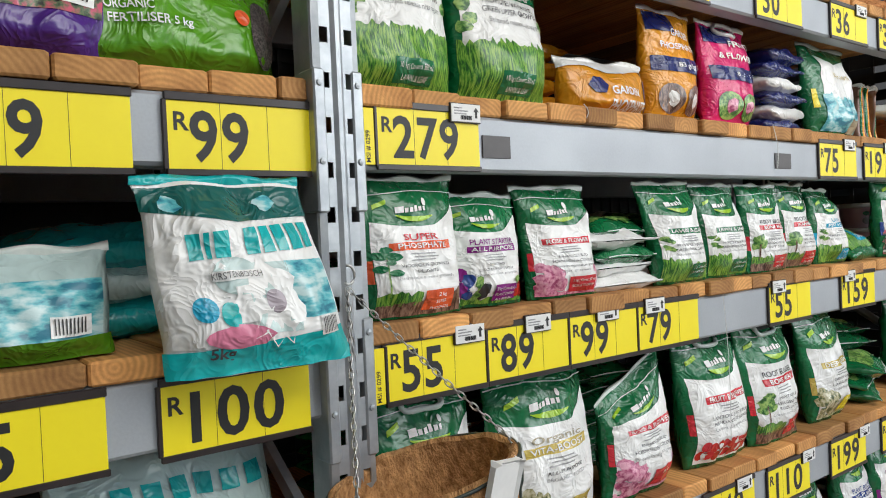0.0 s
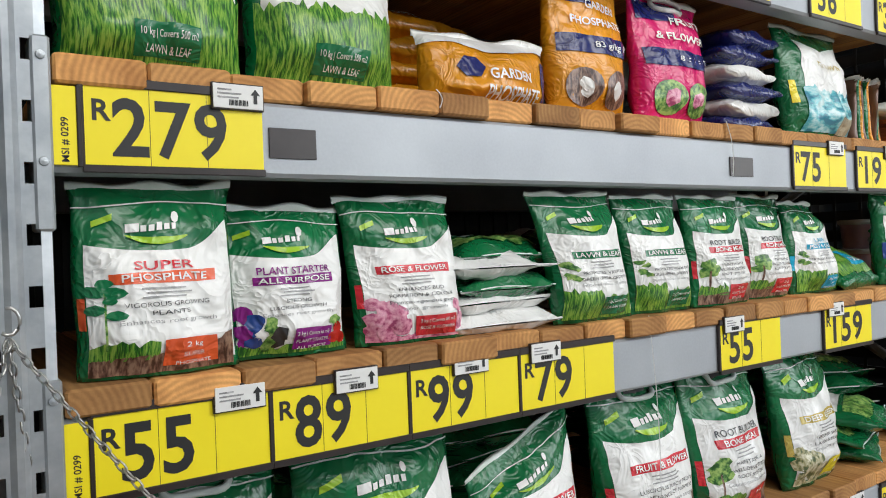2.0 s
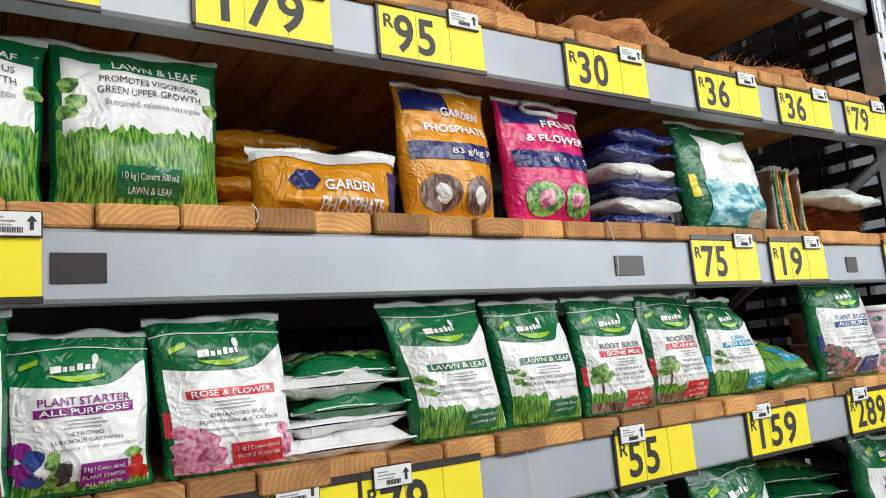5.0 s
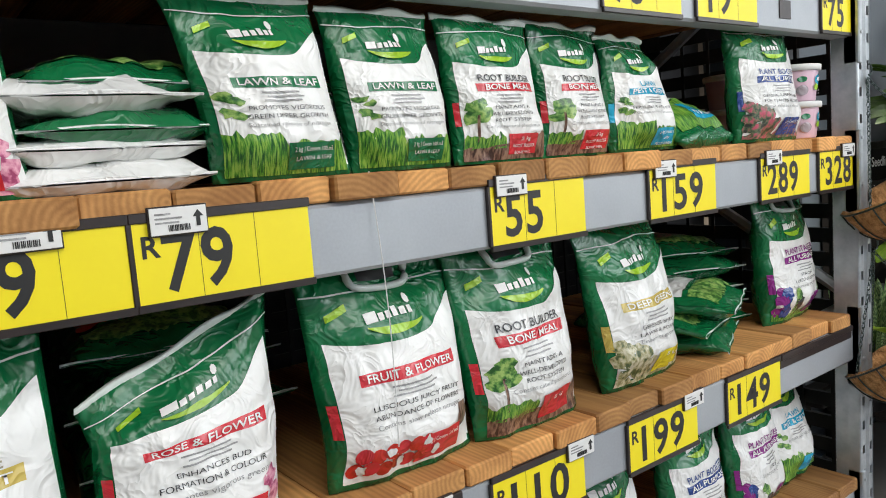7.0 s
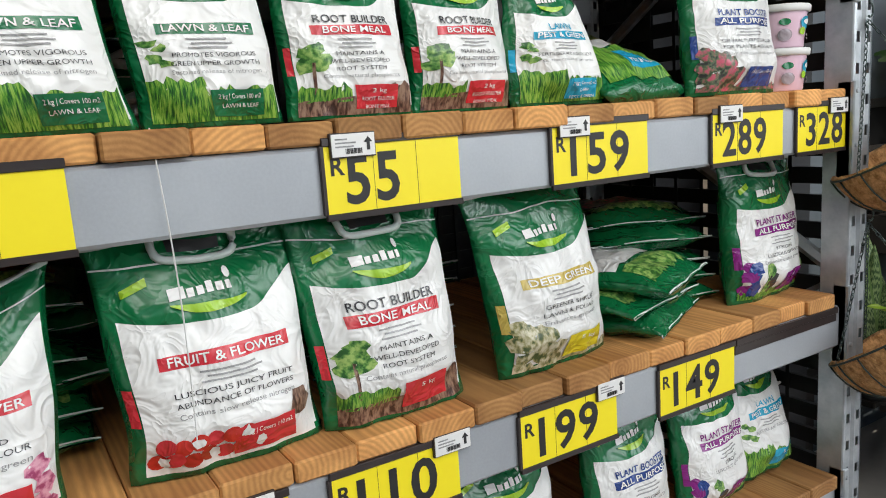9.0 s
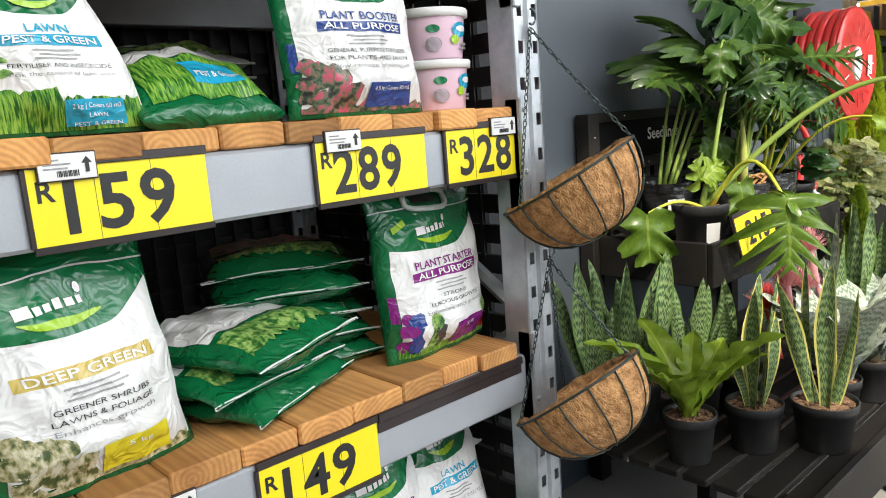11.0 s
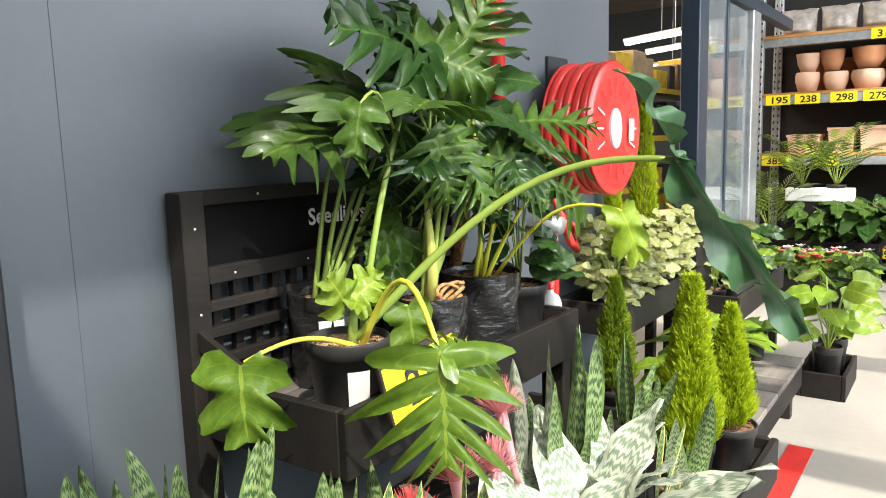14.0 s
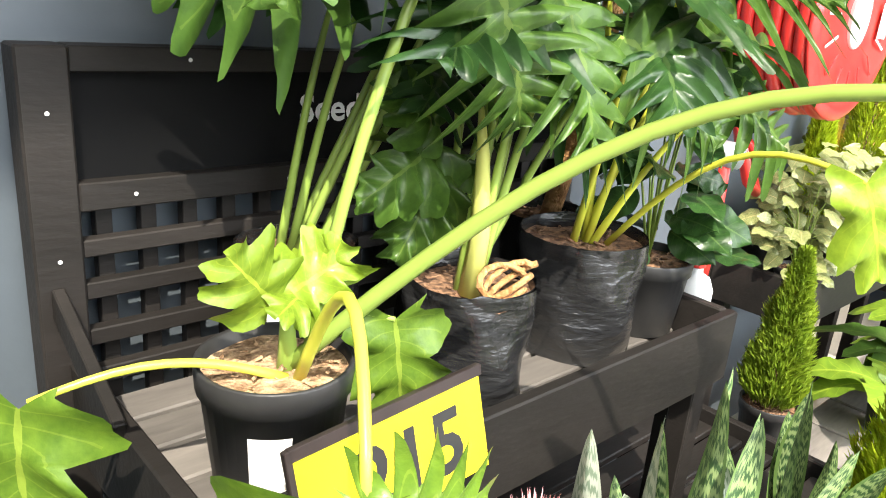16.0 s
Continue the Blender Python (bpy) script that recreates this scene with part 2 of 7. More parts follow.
# ---- building helpers ----
class Geo:
    """Vertices, faces and UVs of one mesh."""

    def __init__(self):
        self.v, self.f, self.uv = [], [], None

    def box(self, x0, x1, y0, y1, z0, z1, c=0.0):
        """A box with its upright and front edges chamfered by c."""
        b = len(self.v)
        if not c:
            self.v += [(x, y, z) for z in (z0, z1) for x, y in ((x0, y0), (x1, y0), (x1, y1), (x0, y1))]
            self.f += [tuple(b + i for i in q) for q in ((3, 2, 1, 0), (4, 5, 6, 7), (0, 1, 5, 4), (1, 2, 6, 5), (2, 3, 7, 6), (3, 0, 4, 7))]
            return self
        rings = [(c, z0), (0, z0 + c), (0, z1 - c), (c, z1)]
        for ins, z in rings:
            a, bb, cc, d = x0 + ins, x1 - ins, y0 + ins, y1 - ins
            self.v += [(a + c, cc, z), (bb - c, cc, z), (bb, cc + c, z), (bb, d - c, z), (bb - c, d, z), (a + c, d, z), (a, d - c, z), (a, cc + c, z)]
        for r in range(3):
            for i in range(8):
                j = (i + 1) % 8
                self.f.append((b + r * 8 + i, b + r * 8 + j, b + r * 8 + 8 + j, b + r * 8 + 8 + i))
        self.f.append(tuple(b + i for i in range(7, -1, -1)))
        self.f.append(tuple(b + 24 + i for i in range(8)))
        return self

    def grid(self, nu, nv, fn, wrap=False):
        b = len(self.v)
        cols = nu if wrap else nu + 1
        for j in range(nv + 1):
            for i in range(cols):
                self.v.append(tuple(fn(i / nu, j / nv)))
        for j in range(nv):
            for i in range(nu):
                k = (i + 1) % cols
                self.f.append((b + j * cols + i, b + j * cols + k, b + (j + 1) * cols + k, b + (j + 1) * cols + i))
        return self

    def tube(self, pts, r, n=8, closed=False, cap=True):
        """A round bar along points; r may be one radius or one for each point."""
        pts = [Vector(p) for p in pts]
        rs = r if isinstance(r, (list, tuple)) else [r] * len(pts)
        b = len(self.v)
        m = len(pts)
        for i, p in enumerate(pts):
            d = (pts[(i + 1) % m] - pts[i - 1]) if closed else (pts[min(i + 1, m - 1)] - pts[max(i - 1, 0)])
            d.normalize()
            up = Vector((0, 0, 1)) if abs(d.z) < 0.9 else Vector((1, 0, 0))
            a = d.cross(up).normalized()
            c = a.cross(d)
            for k in range(n):
                w = 2 * math.pi * k / n
                self.v.append(tuple(p + (a * math.cos(w) + c * math.sin(w)) * rs[i]))
        for i in range(m if closed else m - 1):
            j = (i + 1) % m
            for k in range(n):
                q = (k + 1) % n
                self.f.append((b + i * n + k, b + i * n + q, b + j * n + q, b + j * n + k))
        if cap and not closed:
            self.f.append(tuple(b + k for k in range(n - 1, -1, -1)))
            self.f.append(tuple(b + (m - 1) * n + k for k in range(n)))
        return self

    def lathe(self, prof, n=28, at=(0, 0, 0)):
        b = len(self.v)
        for r, z in prof:
            for k in range(n):
                w = 2 * math.pi * k / n
                self.v.append((at[0] + r * math.cos(w), at[1] + r * math.sin(w), at[2] + z))
        for i in range(len(prof) - 1):
            for k in range(n):
                q = (k + 1) % n
                self.f.append((b + i * n + k, b + i * n + q, b + (i + 1) * n + q, b + (i + 1) * n + k))
        return self

    def mesh(self, name, mat, smooth=False):
        me = bpy.data.meshes.new(name)
        me.from_pydata(self.v, [], self.f)
        me.materials.append(mat)
        if smooth:
            me.polygons.foreach_set("use_smooth", [True] * len(me.polygons))
        if self.uv:
            lay = me.uv_layers.new(name="UVMap")
            idx = np.empty(len(me.loops), dtype=np.int32)
            me.loops.foreach_get("vertex_index", idx)
            lay.data.foreach_set("uv", np.array(self.uv, dtype=np.float32)[idx].ravel())
        me.validate()
        return me


def thing(name, label, category, m=None, group="", kind=""):
    ob = new(name)
    ob.empty_display_size = 0.05
    if m is not None:
        ob.matrix_basis = m
    return tagged(ob, label, category, group, kind)


def part(name, geo, mat, parent, label="", smooth=False, m=None):
    """One mesh object under a thing or a part; geo is a Geo or a ready mesh."""
    me = geo.mesh(name, mat, smooth) if isinstance(geo, Geo) else geo
    ob = new(name, me)
    ob.parent = parent
    if m is not None:
        ob.matrix_basis = m
    if label:
        ob["label"] = label
    return ob


def setting(name, geo, mat, label="", category="", smooth=False):
    ob = new(name, geo.mesh(name, mat, smooth))
    return tagged(ob, label, category, kind="structure")


LETTERS = {}


def letters(text, bold=0.016, gap=1.0):
    """Vertices and faces of a line of text, capitals 1 high, centred on x, baseline at 0."""
    if (text, bold, gap) not in LETTERS:
        cu = bpy.data.curves.new("letters", "FONT")
        cu.body, cu.size, cu.align_x, cu.resolution_u = text, 1 / 0.729, "CENTER", 3
        cu.offset, cu.space_character = bold, gap
        ob = new("letters", cu)
        me = bpy.data.meshes.new_from_object(ob.evaluated_get(bpy.context.evaluated_depsgraph_get()))
        bpy.data.objects.remove(ob)
        bpy.data.curves.remove(cu)
        bm = bmesh.new()
        bm.from_mesh(me)
        for _ in range(2):
            long = [e for e in bm.edges if e.calc_length() > 0.45]
            if long:
                bmesh.ops.subdivide_edges(bm, edges=long, cuts=1)
        bmesh.ops.triangulate(bm, faces=[f for f in bm.faces if len(f.verts) > 4])
        bm.verts.index_update()
        LETTERS[text, bold, gap] = ([(v.co.x, v.co.y) for v in bm.verts], [tuple(v.index for v in f.verts) for f in bm.faces])
        bm.free()
        bpy.data.meshes.remove(me)
    return LETTERS[text, bold, gap]


def flat_text(text, h, width=None, squeeze=1.0, bold=0.016, gap=1.0):
    """Text standing upright in the x-z plane, facing -y."""
    vs, fs = letters(text, bold, gap)
    g = Geo()
    sx = h * squeeze
    if width:
        xs = [v[0] for v in vs]
        sx = width / (max(xs) - min(xs))
    g.v = [(x * sx, 0.0, y * h) for x, y in vs]
    g.f = list(fs)
    return g


# ---- the large structure ----
setting("floor", Geo().box(-5, 22, -7, 12, -0.15, 0.0), FLOORM, "worn polished grey concrete floor", "floor")
setting("wall_back", Geo().box(-5, 3.86, 2.12, 2.3, 0, 5.0), SHADE, "dark sheet standing in for the shade behind the racks", "wall")
setting("wall_grey", Geo().box(3.86, 6.83, 1.66, 1.84, 0, 5.0), WALLG, "dark grey painted panel wall with scuffs", "wall")
setting("wall_side", Geo().box(-5.2, -5, -7, 12, 0, 5.0), WALLG, "plain grey wall", "wall")
# unseen wall kept low so that sky light comes in above it
setting("wall_front", Geo().box(-5, 22, -7.2, -7, 0, 1.6), WALLG, "unseen low grey wall, left open above to let daylight in", "wall")
setting("wall_far", Geo().box(22, 22.2, -7, 12, 0, 5.0), WALLG, "plain grey wall", "wall")
setting("wall_shop_rear", Geo().box(-5, 22, 12, 12.2, 0, 5.0), CEIL, "plain brown wall at the back of the shop", "wall")
for _i, _x in enumerate((4.17,)):
    setting("trim_%d" % (_i + 1), Geo().box(_x, _x + 0.005, 1.6585, 1.6615, 0, 4.6), WALLG, "painted joint strip of the grey wall panels", "trim")
# unseen roof shaping the sunlight, left open over the planted end of the aisle
_roof = Geo()
_roof.box(-5, 2.42, -7, 12, 4.6, 4.75)
_roof.box(2.42, 22, -0.6, 12, 4.6, 4.75)
_roof.box(2.42, 22, -7, -4.4, 4.6, 4.75)
_roof.box(13.0, 22, -4.4, -0.6, 4.6, 4.75)
for _x in (4.6, 6.3, 7.9, 9.6, 11.3):
    _roof.box(_x, _x + 0.28, -4.4, -0.6, 4.62, 4.73)
for _y in (-2.0, -3.1):
    _roof.box(5.2, 13.0, _y, _y + 0.16, 4.60, 4.615)
setting("ceiling", _roof, CEIL, "unseen roof with openings and bars that shape the sunlight", "ceiling")
setting("red_floor_line", Geo().box(5.0, 6.95, 0.725, 0.83, 0.0, 0.004), REDPAINT, "red floor tape along the plant bench", "floor marking")

# ---- pallet racks ----
FRONT = 1.155          # front plane of the beams
DEPTH = 0.92


def upright(parent, x, y, z1, wide=0.085):
    """Galvanised post with two columns of punched slots and a rib between them."""
    cols = [-wide / 2, -wide / 2 + 0.012, -wide / 2 + 0.027, -0.010, -0.003, 0.003, 0.010, wide / 2 - 0.027, wide / 2 - 0.012, wide / 2]
    deep = [0.004, 0.0, 0.0, 0.0, -0.006, -0.006, 0.0, 0.0, 0.0, 0.004]
    rows = [0.0]
    z = 0.04
    while z < z1 - 0.08:
        rows += [z, z + 0.026]
        z += 0.075
    rows.append(z1)
    bm = bmesh.new()
    vs = [[bm.verts.new((x + cx, y + cd, rz)) for cx, cd in zip(cols, deep)] for rz in rows]
    for j in range(len(rows) - 1):
        for i in range(len(cols) - 1):
            if j % 2 == 1 and i in (1, 7):
                continue
            bm.faces.new((vs[j][i], vs[j][i + 1], vs[j + 1][i + 1], vs[j + 1][i]))
    # returns of the profile
    for k in (0, -1):
        back = [bm.verts.new((x + cols[k], y + 0.07, rz)) for rz in (rows[0], rows[-1])]
        col = [vs[j][k] for j in range(len(rows))]
        f = [col[0], col[-1], back[1], back[0]]
        bm.faces.new(f if k else f[::-1])
    bmesh.ops.recalc_face_normals(bm, faces=bm.faces)
    bmesh.ops.solidify(bm, geom=bm.faces[:] , thickness=0.0025)
    me = bpy.data.meshes.new("post")
    bm.to_mesh(me)
    bm.free()
    me.materials.append(GALV)
    return part("post", me, GALV, parent, "galvanised post with punched slots")


def rack_frame(x, z1, label):
    """End frame of the racking: a front and a rear post joined by braces."""
    r = thing("rack_frame", label, "rack frame")
    upright(r, x, FRONT - 0.02, z1)
    upright(r, x, FRONT + DEPTH, z1)
    z = 0.3
    flip = False
    while z < z1 - 0.6:
        a, b = (z, z + 0.55) if flip else (z + 0.55, z)
        part("brace", Geo().tube([(x, FRONT + 0.05, a), (x, FRONT + DEPTH, b)], 0.018, 6), GALV, r)
        z += 0.6
        flip = not flip
    part("foot_plate", Geo().box(x - 0.06, x + 0.06, FRONT - 0.04, FRONT + 0.09, 0, 0.008), GALV, r)
    return r


def beam(x0, x1, z0, z1, label):
    """Box beam with a stepped top lip and hooked end plates."""
    b = thing("rack_beam", label, "rack beam")
    g = Geo()
    prof = [(0.0, z0 + 0.006), (0.006, z0), (0.05, z0), (0.05, z1), (0.006, z1), (0.0, z1 - 0.006)]
    for x in (x0, x1):
        for dy, z in prof:
            g.v.append((x, FRONT + dy, z))
    n = len(prof)
    for i in range(n):
        j = (i + 1) % n
        g.f.append((i, j, n + j, n + i))
    g.f += [tuple(range(n - 1, -1, -1)), tuple(range(n, 2 * n))]
    part("rail", g, STEEL, b, "grey painted steel rail, scuffed")
    for x, s in ((x0, 1), (x1, -1)):
        g = Geo().box(min(x, x - s * 0.022), max(x, x - s * 0.022), FRONT - 0.026, FRONT + 0.03, z0 - 0.075, z1 + 0.055, 0.003)
        pl = part("end_plate", g, GALV, b, "galvanised hooked end plate")
        for dz in (0.03, -0.1):
            part("bolt", Geo().lathe([(0, 0.004), (0.005, 0.003), (0.006, 0)], 10), GALV, pl, m=pose(x - s * 0.011, FRONT - 0.026, z1 + dz, 90))
    part("rear_rail", Geo().box(x0, x1, FRONT + DEPTH - 0.05, FRONT + DEPTH, z0, z1, 0.003), STEEL, b)
    return b


PLANKS = []


def deck(x0, x1, z, label, seed):
    """Deck of loose boards that run front to back, their sawn ends showing."""
    d = thing("shelf_deck", label, "shelf")
    rnd = random.Random(seed)
    x = x0 + 0.004
    while x < x1 - 0.03:
        w = min(rnd.choice((0.104, 0.112, 0.118, 0.112)), x1 - x)
        PLANKS.append((d, x + w / 2, z, w, rnd.uniform(-0.012, 0.006), rnd.uniform(-0.7, 0.7), rnd.choice((0.0355, 0.0385, 0.0385, 0.0365))))
        x += w + 0.002
    return d


# heights: bottom and top of each beam in the long bay
BEAMS = {"A": (1.632, 1.742), "B": (1.212, 1.32), "C": (0.70, 0.81), "D": (0.20, 0.31), "Z": (2.085, 2.195), "Y": (2.53, 2.64)}
X0, X1 = 0.79, 3.505
for _k, (_a, _b) in BEAMS.items():
    beam(X0, X1, _a, _b, "grey steel rack beam carrying a board deck")
    deck(X0, X1, _b, "deck of sawn pine boards on rack beams", ord(_k))
    beam(-1.95, 0.695, _a, _b, "grey steel rack beam of the neighbouring bay")
    deck(-1.95, 0.695, _b, "deck of sawn pine boards in the neighbouring bay", ord(_k) + 9)
rack_frame(0.7425, 3.2, "galvanised rack end frame between two bays")
rack_frame(3.5475, 3.2, "galvanised rack end frame beside the grey wall")
rack_frame(-2.0, 3.2, "galvanised rack end frame")


def back_mesh(x0, x1, y, z0, z1, step):
    p = thing("mesh_panel", "black plastic mesh panel behind the shelves", "mesh panel")
    up = Geo().box(-0.006, 0.006, 0, 0.008, z0, z1).mesh("upright_bar", BLACKP)
    across = Geo().box(x0, x1, 0.0085, 0.0165, -0.007, 0.007).mesh("cross_bar", BLACKP)
    for i in range(int((x1 - x0) / step) + 1):
        part("upright_bar", up, BLACKP, p, m=pose(x0 + i * step, y, 0))
    for i in range(int((z1 - z0) / step) + 1):
        part("cross_bar", across, BLACKP, p, m=pose(0, y, z0 + i * step))


back_mesh(0.8, 3.5, FRONT + DEPTH + 0.02, 0.02, 3.0, 0.06)
_p = thing("mesh_panel", "black plastic mesh panel at the rack end", "mesh panel")
_s = Geo().box(3.60, 3.615, 1.25, 2.1, 0, 0.045).mesh("slat", BLACKP)
_u = Geo().box(3.5975, 3.5995, 0, 0.012, 0.0, 3.1).mesh("upright_bar", BLACKP)
for _i in range(40):
    part("slat", _s, BLACKP, _p, m=pose(0, 0, 0.06 + _i * 0.075))
for _i in range(9):
    part("upright_bar", _u, BLACKP, _p, m=pose(0, 1.25 + _i * 0.1, 0))
setting("black_column", Geo().box(3.80, 3.985, 1.53, 1.66, 0, 4.6, 0.008), SHADE, "black steel column at the end of the grey wall", "column")
setting("wall_gap", Geo().box(3.62, 3.86, 1.86, 1.95, 0, 4.6), SHADE, "black sheet standing in for the shade in the gap behind the column", "wall")


# ---- price cards ----
def price_card(x, ztop, w, price, h=0.104, mini=None, tilt=0.0, rail=True):
    """Yellow price card in a dark holder, with a small white shelf label clipped on."""
    c = thing("price_card", "yellow price card reading R" + price + " on a rack beam", "price card", pose(x, FRONT, ztop, 0, tilt, 0), "price cards on the beams")
    face = part("card", Geo().box(0, w, -0.005, -0.002, -h, 0, 0.0008), YELLOW, c)
    if rail:
        part("holder_top", Geo().box(-0.002, w + 0.002, -0.008, -0.0005, -0.001, 0.012, 0.001), RAIL, c, "dark plastic strip")
        part("holder_bottom", Geo().box(-0.002, w + 0.002, -0.008, -0.0005, -h - 0.009, -h + 0.001, 0.001), RAIL, c, "dark plastic strip")
        part("holder_side", Geo().box(-0.006, 0.001, -0.0075, -0.0005, -h, 0.0, 0.001), RAIL, c, "dark plastic strip")
    dh = h * 0.71
    tw = 0.058 * len(price) - 0.027
    big = flat_text(price, dh * 1.04, width=tw + 0.004, bold=0.030, gap=1.10)
    x_at = 0.036 + tw / 2
    part("number", big, INK, face, "black printed number", m=pose(x_at, -0.0056, -h * 0.5 - dh * 0.5))
    part("currency_letter", flat_text("R", h * 0.27, bold=0.03), INK, face, "black letter", m=pose(0.020, -0.0056, -h * 0.16 - h * 0.27))
    for k in (0.34, 0.66):
        part("seam", Geo().box(w * k, w * k + 0.0006, -0.0054, -0.0049, -h, 0), RAIL, face)
    if mini is not None:
        mini_label(x + mini, ztop + 0.016, tilt)
    return c


def mini_label(x, z, tilt=0.0):
    m = thing("shelf_label", "small white shelf label with a black arrow", "shelf label", pose(x, FRONT - 0.009, z, 0, tilt, 0), "shelf labels")
    part("backing", Geo().box(-0.002, 0.074, -0.002, 0.004, -0.036, 0.002, 0.0008), RAIL, m, "dark holder")
    part("card", Geo().box(0, 0.072, -0.004, -0.002, -0.034, 0, 0.0005), CARD, m)
    g = Geo().box(0.058, 0.063, -0.005, -0.0042, -0.026, -0.014)
    g.v += [(0.0535, -0.0046, -0.014), (0.0675, -0.0046, -0.014), (0.0605, -0.0046, -0.005)]
    g.f.append((8, 9, 10))
    part("arrow", g, INK, m)
    b = Geo()
    for i in range(14):
        b.box(0.022 + i * 0.002, 0.0228 + i * 0.002 + (0.0006 if i % 3 else 0), -0.0048, -0.0042, -0.03, -0.022)
    part("bar_code", b, INK, m)
    b = Geo()
    for i, (a, e) in enumerate(((0.006, 0.026), (0.006, 0.04), (0.006, 0.036))):
        b.box(a, e, -0.0048, -0.0042, -0.009 - i * 0.0055, -0.0068 - i * 0.0055)
    part("small_print", b, INKS["grey"], m)


for _x, _w, _p, _m in ((0.824, 0.236, "55", 0.155), (1.064, 0.232, "89", 0.10), (1.30, 0.231, "99", 0.085), (1.535, 0.244, "79", 0.022),
                       (2.124, 0.242, "55", 0.012), (2.566, 0.246, "159", 0.015), (3.005, 0.247, "289", 0.02), (3.305, 0.233, "328", 0.125)):
    price_card(_x, BEAMS["B"][1], _w, _p, mini=_m)
for _x, _w, _p, _m in ((0.827, 0.238, "279", 0.165), (2.449, 0.255, "75", 0.16), (2.762, 0.248, "19", 0.15), (3.333, 0.17, "75", None)):
    price_card(_x, BEAMS["A"][1] + 0.003, _w, _p, mini=_m)
for _x, _w, _p, _m in ((0.90, 0.245, "179", 0.16), (1.29, 0.245, "179", 0.16), (1.635, 0.245, "95", 0.16), (2.11, 0.26, "30", 0.17), (2.555, 0.26, "36", 0.17), (2.905, 0.26, "36", 0.17), (3.25, 0.24, "79", 0.15)):
    price_card(_x, BEAMS["Z"][1], _w, _p, mini=_m, rail=True)
for _x, _w, _p, _m in ((1.77, 0.245, "349", 0.15), (2.085, 0.240, "110", 0.19), (2.462, 0.246, "199", 0.19), (2.832, 0.247, "149", None)):
    price_card(_x, BEAMS["C"][1] - 0.01, _w, _p, mini=_m)
for _x, _w, _p in ((0.172, 0.24, "99"), (0.461, 0.241, "99")):
    price_card(_x, BEAMS["A"][1] - 0.012, _w, _p)
for _x, _w, _p in ((0.118, 0.24, "75"), (0.432, 0.241, "100")):
    price_card(_x, BEAMS["B"][1] - 0.012, _w, _p)


# dark card rail left empty along the end of the lower beam
_t = thing("price_rail", "empty dark plastic price rail on a rack beam", "price rail", pose(3.083, FRONT, BEAMS["C"][1] - 0.01))
part("rail_back", Geo().box(0, 0.405, -0.004, -0.0005, -0.026, 0.012, 0.001), RAIL, _t)
part("rail_lip", Geo().box(0, 0.405, -0.009, -0.0045, -0.004, 0.012, 0.001), RAIL, _t)


def code_card(x, z):
    c = thing("code_card", "narrow yellow card reading MSI # 0299", "label", pose(x, FRONT - 0.006, z))
    part("card", Geo().box(-0.014, 0.014, -0.004, 0, -0.05, 0.05, 0.0008), YELLOW, c)
    part("lettering", flat_text("MSI # 0299", 0.009), INK, c, m=pose(0.004, -0.0046, -0.018, 0, -90, 0))
    part("side_rail", Geo().box(0.014, 0.02, -0.006, 0, -0.052, 0.052, 0.001), RAIL, c)


code_card(0.805, 1.69)
code_card(0.805, 1.266)
# blank dark stickers on the upper beam
for _x, _w in ((1.075, 0.075), (2.19, 0.09), (3.12, 0.055)):
    part("sticker", Geo().box(0, _w, -0.003, -0.0005, -0.045, 0, 0.0005), RAIL, thing("beam_sticker", "worn dark sticker on a grey beam", "sticker", pose(_x, FRONT, 1.705)))


# ---- bags ----
def smooth(a, b, x):
    x = max(0.0, min(1.0, (x - a) / (b - a)))
    return x * x * (3 - 2 * x)


